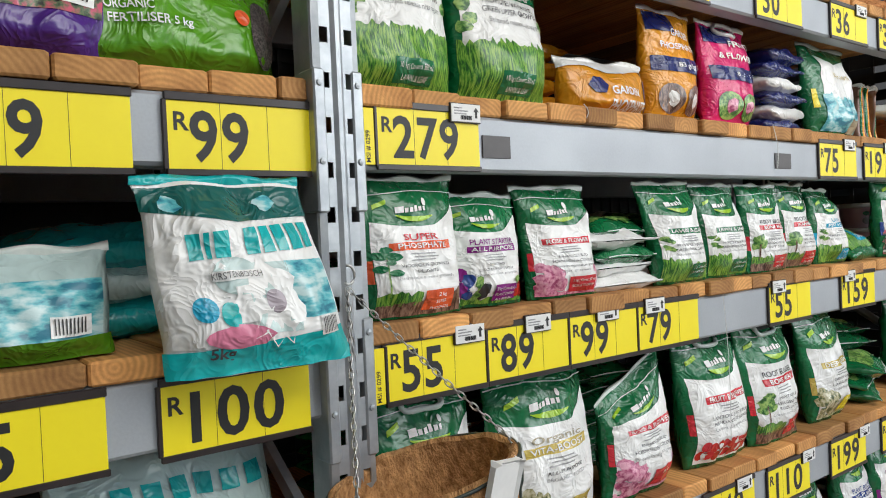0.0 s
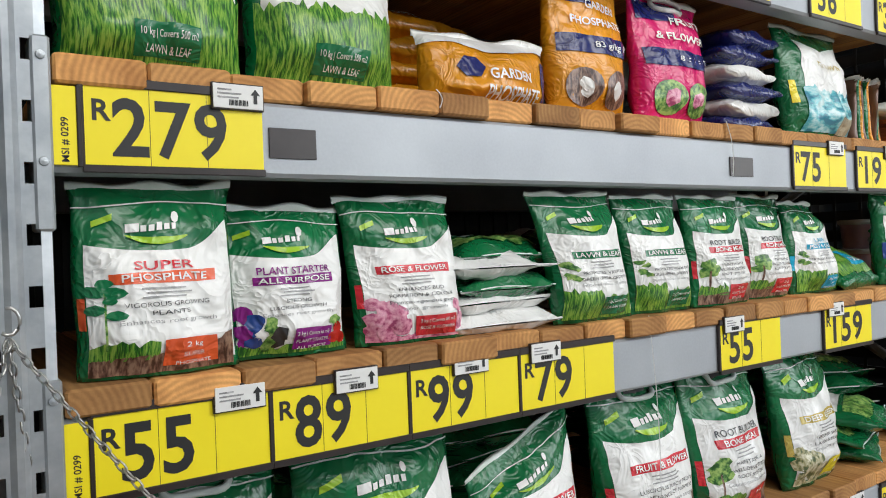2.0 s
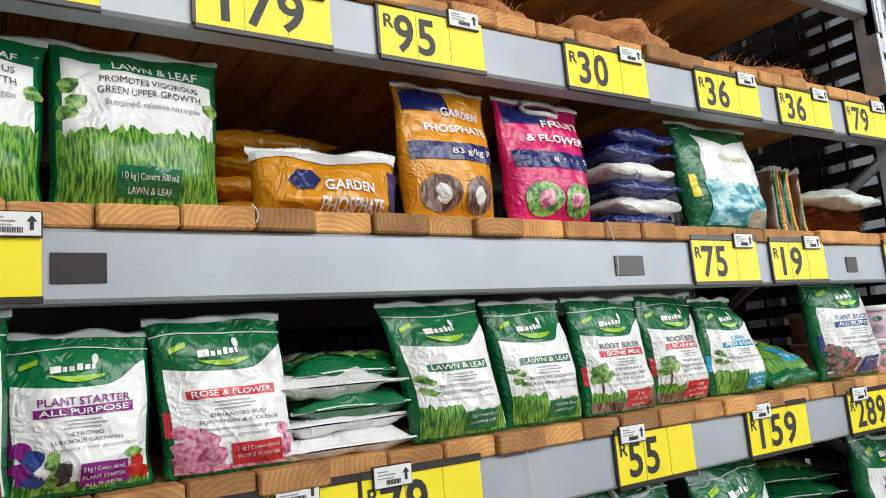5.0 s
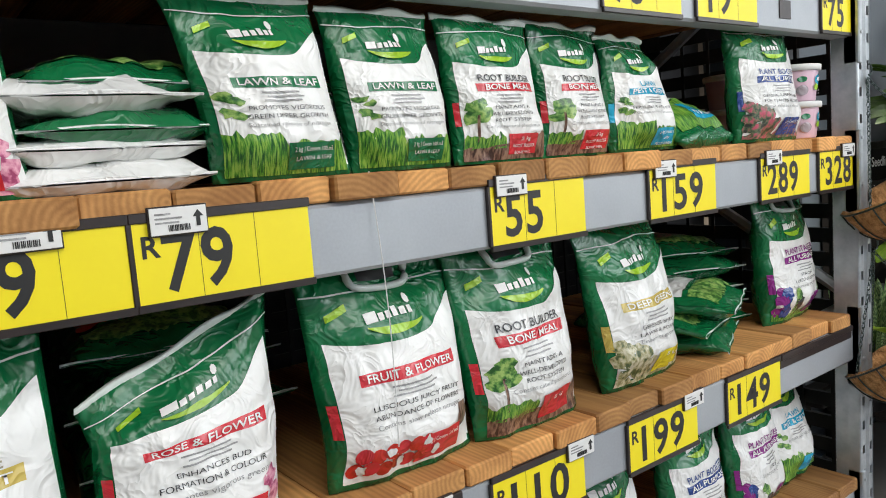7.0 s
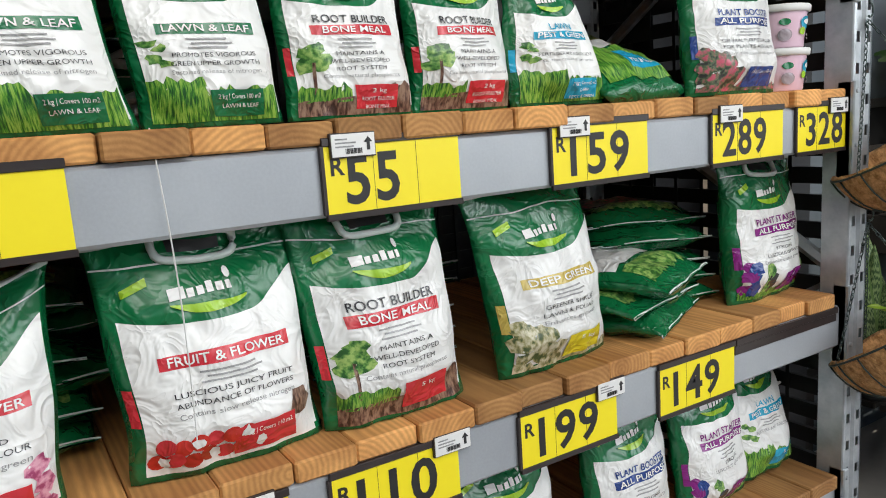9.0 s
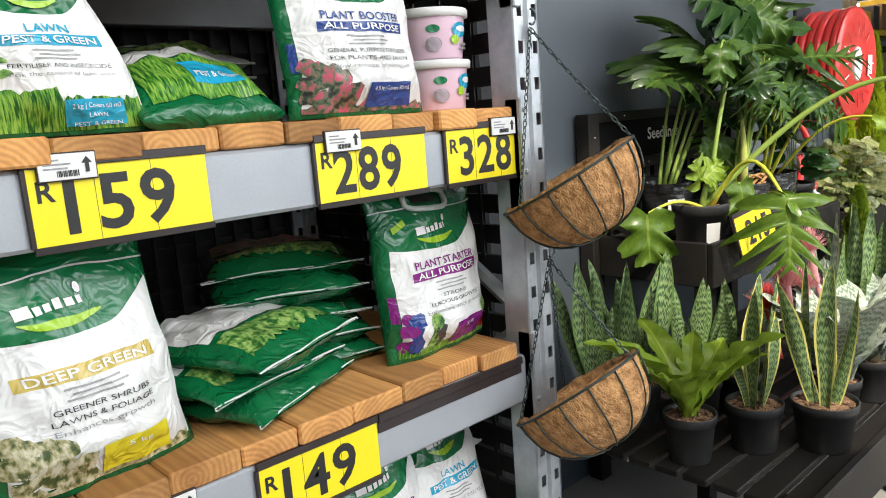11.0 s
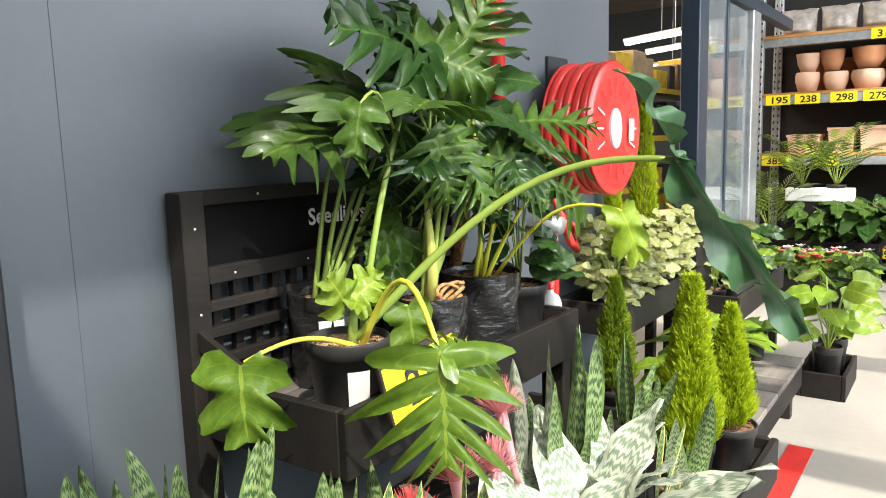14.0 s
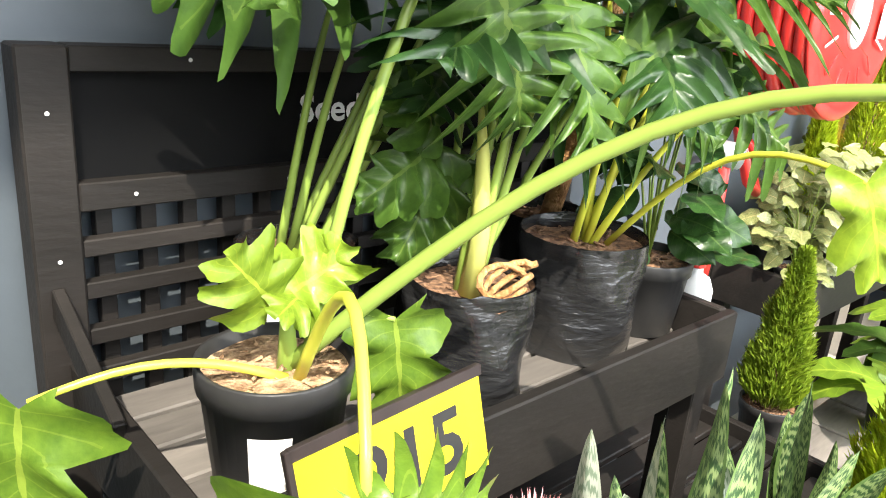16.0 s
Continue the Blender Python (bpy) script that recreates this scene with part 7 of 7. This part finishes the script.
BOXM = [material("goods_%s" % n, c, tuple(v * 0.6 for v in c), 9, 0.6, rnd=0.2) for n, c in (("brown", (0.26, 0.15, 0.07)), ("yellow", (0.75, 0.5, 0.03)), ("dark", (0.05, 0.045, 0.04)), ("tan", (0.42, 0.3, 0.18)))]
for _lvl in range(4):
    _t = thing("shop_shelf", "shop shelf with cartons far inside", "shelf", pose(9.2, 3.6, 0.15 + _lvl * 0.62), "shop shelves")
    part("shelf_board", Geo().box(0, 6.5, 0, 0.6, 0, 0.05, 0.003), BOXM[2], _t)
    for _k in (0.0, 3.2, 6.42):
        part("shelf_post", Geo().box(_k, _k + 0.07, 0.3, 0.37, -0.15 - _lvl * 0.62, -0.001), BOXM[2], _t)
    part("price_strip", Geo().box(0, 6.5, -0.012, -0.002, -0.01, 0.06), BOXM[1], _t)
    _x = 0.05
    while _x < 6.2:
        _wd, _h = _r.uniform(0.2, 0.5), _r.uniform(0.2, 0.48)
        part("carton", Geo().box(0, _wd, 0.02, 0.4, 0, _h, 0.006), _r.choice(BOXM), thing("carton", "printed carton on a shop shelf", "carton", pose(9.2 + _x, 3.6, 0.2 + _lvl * 0.62), "cartons on shelves"))
        _x += _wd + _r.uniform(0.01, 0.12)

# ---- far rack with clay pots ----
TERRA = material("terracotta", (0.62, 0.30, 0.15), (0.46, 0.19, 0.09), 7, 0.8, bump=0.1, rnd=0.22)
PALETERRA = material("pale_clay", (0.74, 0.50, 0.37), (0.62, 0.38, 0.27), 6, 0.8, bump=0.1, rnd=0.12)
BLUEGLAZE = material("blue_glaze", (0.06, 0.20, 0.28), (0.03, 0.10, 0.18), 9, 0.15, bump=0.03, coat=0.6)
NAVYGLAZE = material("navy_glaze", (0.015, 0.025, 0.09), (0.01, 0.015, 0.05), 9, 0.15, bump=0.03, coat=0.6)
WRAP = material("shrink_wrap", (0.55, 0.52, 0.48), (0.3, 0.27, 0.25), 16, 0.25, bump=0.5, bscale=20)
FX, FY0, FY1 = 11.6, -1.6, 2.0
FZ = (0.32, 1.22, 1.83, 2.40)
for _y in (2.04, -1.64):
    _t = thing("rack_frame", "galvanised slotted end frame of the pot rack", "rack frame", pose(FX, _y, 0, 0, 0, -90))
    upright(_t, 0, 0, 4.0)
    upright(_t, 0, 0.9, 4.0)
for _z in FZ:
    _t = thing("rack_beam", "pale steel rack beam with a board deck of clay pots", "rack beam")
    part("rail", Geo().box(FX, FX + 0.05, FY0, FY1, _z - 0.115, _z - 0.035, 0.004), GALV, _t)
    part("deck", Geo().box(FX, FX + 0.9, FY0, FY1, _z - 0.034, _z, 0.004), PLANK, _t)
setting("wall_pot_rack", Geo().box(FX + 0.95, FX + 1.0, -2.0, 2.6, 0, 3.2), SHADE, "dark sheet standing in for the shade behind the pot rack", "wall")


def far_card(y, z, words):
    c = thing("price_card", "yellow price card reading " + words + " on the pot rack", "price card", pose(FX - 0.004, y, z, 0, 0, -90), "price cards on the pot rack")
    part("card", Geo().box(0, 0.23, -0.003, 0, -0.10, 0, 0.0008), YELLOW, c)
    part("number", flat_text(words, 0.066, width=0.05 * len(words), bold=0.03), INK, c, m=pose(0.125, -0.0036, -0.083))


for _y, _w in ((1.96, "195"), (1.69, "238"), (1.37, "298"), (1.09, "279"), (0.78, "439"), (0.46, "520")):
    far_card(_y, FZ[2] - 0.02, _w)
for _y, _w in ((1.05, "319"), (0.75, "175"), (0.4, "255")):
    far_card(_y, FZ[3] - 0.02, _w)
for _y, _w in ((1.98, "385"), (1.50, "420"), (0.42, "645")):
    far_card(_y, FZ[1] - 0.02, _w)
far_card(0.95, FZ[0] - 0.02, "490")
_t = thing("shelf_sign", "white printed shelf sign on the pot rack", "sign", pose(FX - 0.02, 0.78, FZ[1] - 0.01, 0, 0, -90))
part("sheet", Geo().box(0, 0.24, -0.003, 0, -0.19, 0, 0.001), CARD, _t)
part("print", Geo().box(0.03, 0.08, -0.0045, -0.0035, -0.10, -0.06), INKS["red"], _t)
part("small_print", Geo().box(0.10, 0.2, -0.0045, -0.0035, -0.09, -0.075), INKS["grey"], _t)


def clay_pot(x, y, z, r, h, mat, group, prof=0):
    t = thing("clay_pot", "terracotta plant pot on a rack deck" if mat is TERRA else "pale clay plant pot on a rack deck" if mat is PALETERRA else "glazed plant pot on a rack deck", "plant pot", pose(x, y, z), group)
    shape = [[(0, 0), (r * 0.7, 0), (r * 0.98, h * 0.55), (r, h * 0.78), (r * 0.93, h * 0.97), (r * 0.88, h), (r * 0.84, h * 0.9), (r * 0.8, h * 0.3), (0, h * 0.2)],
             [(0, 0), (r * 0.72, 0), (r * 0.92, h * 0.8), (r, h * 0.82), (r * 1.02, h), (r * 0.93, h), (r * 0.85, h * 0.7), (0, h * 0.2)],
             [(0, 0), (r * 0.6, 0), (r * 0.9, h * 0.45), (r * 1.03, h * 0.92), (r * 1.05, h), (r * 0.97, h), (r * 0.8, h * 0.4), (0, h * 0.2)]][prof]
    part("vessel", Geo().lathe(shape, 28), mat, t, smooth=True)


for _i, (_y, _r1, _h, _m, _s) in enumerate(((1.62, 0.115, 0.20, PALETERRA, 0), (1.36, 0.115, 0.19, PALETERRA, 0), (1.08, 0.15, 0.19, PALETERRA, 0), (0.76, 0.17, 0.27, TERRA, 2), (0.36, 0.21, 0.27, PALETERRA, 2))):
    clay_pot(FX + 0.24, _y, FZ[2], _r1, _h, _m, "clay pots on the upper deck", _s)
for _y, _r1, _h, _m in ((1.62, 0.11, 0.18, PALETERRA), (1.40, 0.11, 0.20, TERRA), (1.08, 0.15, 0.20, TERRA), (0.76, 0.16, 0.17, TERRA), (0.36, 0.2, 0.16, TERRA)):
    clay_pot(FX + 0.26, _y, FZ[2] + (0.205 if _y > 1 else 0.275), _r1, _h, _m, "clay pots stacked on others", 2)
for _i in range(4):
    clay_pot(FX + 0.58, 1.55 - _i * 0.32, FZ[2], 0.14, 0.34, TERRA, "clay pots at the back of the deck", 1)
for _i, (_y, _w, _h) in enumerate(((1.62, 0.30, 0.19), (1.28, 0.24, 0.25), (0.99, 0.26, 0.26), (0.56, 0.37, 0.35))):
    _t = thing("clay_planter", "square pale clay planter with a moulded rim", "planter", pose(FX + 0.26, _y, FZ[1]), "square clay planters")
    g = Geo()
    for k, (e, z) in enumerate(((0.86, 0), (0.97, _h * 0.86), (1.04, _h * 0.87), (1.05, _h), (0.95, _h), (0.9, _h * 0.6))):
        g.v += [(sx * _w / 2 * e, sy * _w / 2 * e, z) for sx, sy in ((-1, -1), (1, -1), (1, 1), (-1, 1))]
    for k in range(5):
        for c in range(4):
            g.f.append((k * 4 + c, k * 4 + (c + 1) % 4, k * 4 + 4 + (c + 1) % 4, k * 4 + 4 + c))
    g.f += [(3, 2, 1, 0), (20, 21, 22, 23)]
    part("vessel", g, PALETERRA, _t)
clay_pot(FX + 0.26, 0.16, FZ[1], 0.18, 0.34, TERRA, "clay pots on the middle deck", 2)
clay_pot(FX + 0.2, 0.62, FZ[0], 0.17, 0.36, BLUEGLAZE, "glazed pots on the low deck", 1)
clay_pot(FX + 0.2, 0.22, FZ[0], 0.17, 0.34, NAVYGLAZE, "glazed pots on the low deck", 1)
clay_pot(FX + 0.2, 0.22, FZ[0] + 0.345, 0.15, 0.22, PALETERRA, "glazed pots on the low deck", 1)
clay_pot(FX + 0.22, 0.98, FZ[0], 0.17, 0.34, NAVYGLAZE, "glazed pots on the low deck", 1)
for _i in range(6):
    Bag("shrink-wrapped clay pots on the top deck", pose(FX + 0.3, 1.72 - _i * 0.36, FZ[3], 0, 0, -90), 0.34, 0.26, 0.26, 300 + _i, WRAP, seam=WRAP, group="wrapped packs on the top deck")
_t = thing("pallet", "black plastic pallet under the pot rack", "pallet", pose(FX - 0.25, 0.45, 0))
part("deck", Geo().box(0, 1.2, 0, 1.2, 0.12, 0.16, 0.01), BLACKP, _t)
for _k in range(3):
    part("runner", Geo().box(0, 1.2, _k * 0.53, 0.14 + _k * 0.53, 0, 0.119, 0.01), BLACKP, _t)


# ---- crates of plants beyond the stand ----
def crate(label, x0, x1, y0, y1, z0, z1, legs=True, mat=DARKWOOD):
    t = thing("plant_crate", label, "crate", None, "black timber plant crates")
    part("front_board", Geo().box(x0, x1, y0, y0 + 0.022, z0, z1, 0.003), mat, t)
    part("back_board", Geo().box(x0, x1, y1 - 0.022, y1, z0, z1, 0.003), mat, t)
    for x in (x0, x1 - 0.022):
        part("end_board", Geo().box(x, x + 0.022, y0 + 0.023, y1 - 0.023, z0, z1, 0.003), mat, t)
    n = max(2, int((y1 - y0) / 0.09))
    for i in range(n):
        part("floor_slat", Geo().box(x0 + 0.023, x1 - 0.023, y0 + 0.025 + i * (y1 - y0 - 0.05) / n, y0 + 0.015 + (i + 0.85) * (y1 - y0 - 0.05) / n, z0 + 0.01, z0 + 0.028), SLATTOP, t)
    if legs and z0 > 0.05:
        for x in (x0 + 0.02, x1 - 0.07):
            for y in (y0 + 0.024, y1 - 0.075):
                part("leg", Geo().box(x, x + 0.05, y, y + 0.05, 0, z0 + 0.009, 0.003), mat, t)
    return t


crate("raised black crate of cream-leaved plants", 6.24, 7.34, 1.34, 1.655, 0.60, 0.735)
crate("black timber crate of dark plants", 7.45, 8.6, 1.18, 1.62, 0.42, 0.56)
b2 = thing("plant_bench", "weathered grey slatted bench beyond the cypresses", "bench")
for _i in range(6):
    part("slat", Geo().box(6.12 + _i * 0.205, 6.315 + _i * 0.205, 0.84, 1.30, 0.285, 0.312, 0.004), SLATTOP, b2)
part("front_rail", Geo().box(6.12, 7.35, 0.85, 0.88, 0.16, 0.284, 0.004), DARKWOOD, b2)
part("back_rail", Geo().box(6.12, 7.35, 1.26, 1.29, 0.16, 0.284, 0.004), DARKWOOD, b2)
for _x in (6.14, 6.7, 7.28):
    for _y in (0.886, 1.2):
        part("leg", Geo().box(_x, _x + 0.06, _y, _y + 0.055, 0, 0.284, 0.003), DARKWOOD, b2)


def bushy(name, label, x, y, z, h, rad, n, kind, mat, size, seed, group="", potr=0.06, flower=None):
    q = plant(name, label, x, y, z, group)
    pot(q, potr, 0.12, seed=seed)
    r = random.Random(seed)
    for i in range(n):
        a, t = r.uniform(0, 6.2832), r.random()
        k = rad * (0.35 + 0.65 * math.sin(math.pi * (0.15 + 0.7 * t))) * r.uniform(0.3, 1)
        b = Vector((k * math.cos(a), k * math.sin(a), 0.12 + h * t))
        if i % 5 == 0:
            stem(q, [Vector((0, 0, 0.1)), Vector((b.x * 0.4, b.y * 0.4, 0.1 + b.z * 0.5)), b], 0.0022, 0.0014, PETIOLE)
        put_leaf(q, kind, mat, b, (math.cos(a), math.sin(a) - 0.25, r.uniform(-0.5, 0.35)), size * r.uniform(0.7, 1.2), r.uniform(-0.5, 0.5), i % 4, face=(-0.5, -0.4, 0.7))
    for i in range(flower[1] if flower else 0):
        a = r.uniform(0, 6.2832)
        b = Vector((rad * 0.6 * math.cos(a), rad * 0.6 * math.sin(a), 0.12 + h * r.uniform(0.8, 1.15)))
        for k in range(5):
            put_leaf(q, "heart", flower[0], b, (math.cos(a + k * 1.26), math.sin(a + k * 1.26), 0.9), 0.045, 0, 1)
    return q


for _i, (_x, _y) in enumerate(((6.33, 1.42), (6.50, 1.52), (6.62, 1.42), (6.80, 1.54), (6.92, 1.42), (7.10, 1.45), (7.24, 1.55))):
    bushy("cream_plant", "cream and green mottled foliage plant in a small pot", _x, _y, 0.63, 0.27 + 0.05 * (_i % 2), 0.13, 84, "heart", CREAM, 0.062, 400 + _i, "cream foliage plants")
cypress(7.05, 1.56, 0.63, 0.86, 0.10, 56, CYPRESS, group="", label="tall narrow lemon cypress in a crate")
cypress(6.72, 1.59, 0.63, 0.5, 0.08, 57, CYPRESS, group="", label="small lemon cypress in a crate")
clay_pot(7.5, 1.50, 0.90, 0.2, 0.1, TERRA, "", 2)
part("block", Geo().box(7.36, 7.64, 1.38, 1.62, 0.56, 0.899, 0.005), DARKWOOD, thing("display_block", "black block under a clay bowl", "stand"))
for _i, (_x, _y) in enumerate(((7.6, 1.35), (7.8, 1.42), (8.0, 1.35), (8.2, 1.45), (8.42, 1.36), (7.72, 1.52), (8.1, 1.54))):
    bushy("foliage_plant", "green and cream foliage plant in a black pot", _x, _y, 0.45, 0.30, 0.13, 46, "heart" if _i % 2 else "ovate", (CREAM, PHILODARK, BRIGHT)[_i % 3], 0.11, 420 + _i, "foliage plants in crates")
for _i, (_x, _y, _m) in enumerate(((6.45, 1.12, BRIGHT), (6.75, 1.15, PHILO), (6.98, 1.1, BRIGHT), (7.2, 1.05, PHILO), (7.22, 1.22, BRIGHT))):
    rosette("leafy_plant", "broad-leaved green plant in a black pot", _x, _y, 9, 0.24, _m, 440 + _i, z=0.313, r=0.06, wide=2.3, lift=0.9, group="broad-leaved plants")
crate("low black plinth crate on the floor", 7.68, 8.15, 0.69, 0.93, 0.0, 0.14, False)
for _i, (_x, _y) in enumerate(((7.80, 0.80), (8.0, 0.80))):
    q = plant("leafy_plant", "bright green broad-leaved plant in a tall black pot", _x, _y, 0.03, "bright broad-leaved plants")
    pot(q, 0.075, 0.24, seed=460 + _i)
    for _k in range(9):
        _a = _k * 2.4 + _i
        t_ = Vector((0.09 * math.cos(_a), 0.09 * math.sin(_a), 0.32 + 0.035 * _k))
        stem(q, arc((0, 0, 0.2), t_, 0.02, 5), 0.004, 0.003, PETIOLE)
        put_leaf(q, "heart", (BRIGHT, LIMELEAF)[_k % 2], t_, (math.cos(_a), math.sin(_a) - 0.3, -0.1), 0.17, 0.2, _k % 3, face=(-0.6, -0.4, 0.6))
crate("black crate of flowering cyclamens", 10.0, 10.7, 0.84, 1.75, 0.06, 0.26, True)
for _i in range(12):
    _m = (REDBR, PINKBR, WHITEF)[_i % 3]
    bushy("cyclamen", "flowering cyclamen in a small black pot", 10.12 + 0.2 * (_i % 3), 0.95 + 0.2 * (_i // 3), 0.09, 0.2, 0.13, 30, "heart", (PHILO, BRIGHT)[_i % 2], 0.12, 480 + _i, "cyclamens in a crate", flower=(_m, 3))
for _i in range(6):
    bushy("foliage_plant", "dark green leafy pot plant", 10.9 + 0.22 * (_i % 2), 0.95 + 0.22 * (_i // 2), 0.40, 0.30, 0.17, 40, "ovate", (PHILO, PHILODARK)[_i % 2], 0.19, 500 + _i, "dark leafy plants")
crate("raised black crate behind the cyclamens", 10.75, 11.4, 0.82, 1.85, 0.37, 0.45, True)
_t = thing("trough", "white rectangular plant trough", "planter", pose(10.95, 1.33, 0.80))
part("trough_body", Geo().box(-0.09, 0.09, -0.28, 0.28, 0, 0.12, 0.008), CARD, _t)
part("support", Geo().box(-0.08, 0.08, -0.25, 0.25, -0.399, -0.001, 0.004), DARKWOOD, _t)


def palm(x, y, z, n, size, seed):
    q = plant("parlour_palm", "small feathery palm in a pot", x, y, z, "palms")
    pot(q, 0.08, 0.1, seed=seed)
    r = random.Random(seed)
    for i in range(n):
        a = i * 2.4
        tip = Vector((math.cos(a) * size * r.uniform(0.5, 0.9), math.sin(a) * size * r.uniform(0.5, 0.9), 0.1 + size * r.uniform(0.5, 1.1)))
        pts = arc((0, 0, 0.08), tip, size * 0.22, 9)
        stem(q, pts, 0.004, 0.0015, PETIOLE)
        g = Geo()
        for k in range(3, 10):
            d = (pts[k] - pts[k - 1]).normalized()
            for sgn in (1, -1):
                s = d.cross(Vector((0, 0, 1))).normalized() * sgn
                for off in (0.0, 0.5):
                    b = pts[k - 1].lerp(pts[k], off)
                    e = b + (s * 0.8 + d * 0.7 + Vector((0, 0, -0.25))).normalized() * size * 0.30
                    wv = d * size * 0.018
                    i0 = len(g.v)
                    g.v += [tuple(b), tuple(b.lerp(e, 0.45) + wv), tuple(e), tuple(b.lerp(e, 0.45) - wv)]
                    g.f.append((i0, i0 + 1, i0 + 2, i0 + 3))
        part("frond", g, PHILO if i % 3 else BRIGHT, q)


palm(10.95, 1.20, 0.85, 12, 0.52, 1)
palm(10.95, 1.48, 0.85, 12, 0.50, 2)
palm(10.9, 1.75, 0.45, 10, 0.5, 3)
rosette("leafy_plant", "dark broad-leaved plant beside the palms", 10.95, 0.92, 11, 0.5, PHILODARK, 600, z=0.46, r=0.08, wide=1.7, lift=1.0)

# loose threads on the shelf edges
for _a, _b in (((1.885, 1.148, 1.362), (1.892, 1.14, 0.93)), ((2.175, 1.148, 1.785), (2.19, 1.146, 1.66)), ((1.37, 1.146, 1.786), (1.375, 1.145, 1.755))):
    _t = thing("loose_thread", "white bag thread hanging over a shelf edge", "thread")
    part("strand", Geo().tube(arc(_a, _b, 0.0, 8, (0.006, -0.004, 0)), 0.0011, 4), CARD, _t)

# ---- boards of the decks ----
_board = {}
for _d, _x, _z, _w, _dy, _rz, _h in PLANKS:
    _k = (round(_w, 3), _h)
    if _k not in _board:
        _board[_k] = Geo().box(-_k[0] / 2, _k[0] / 2, 0, DEPTH - 0.03, 0, _h, 0.0035).mesh("board", PLANK)
    part("board", _board[_k], PLANK, _d, m=pose(_x, FRONT - 0.004 + _dy, _z + 0.0015, 0, 0, _rz * 0.3))
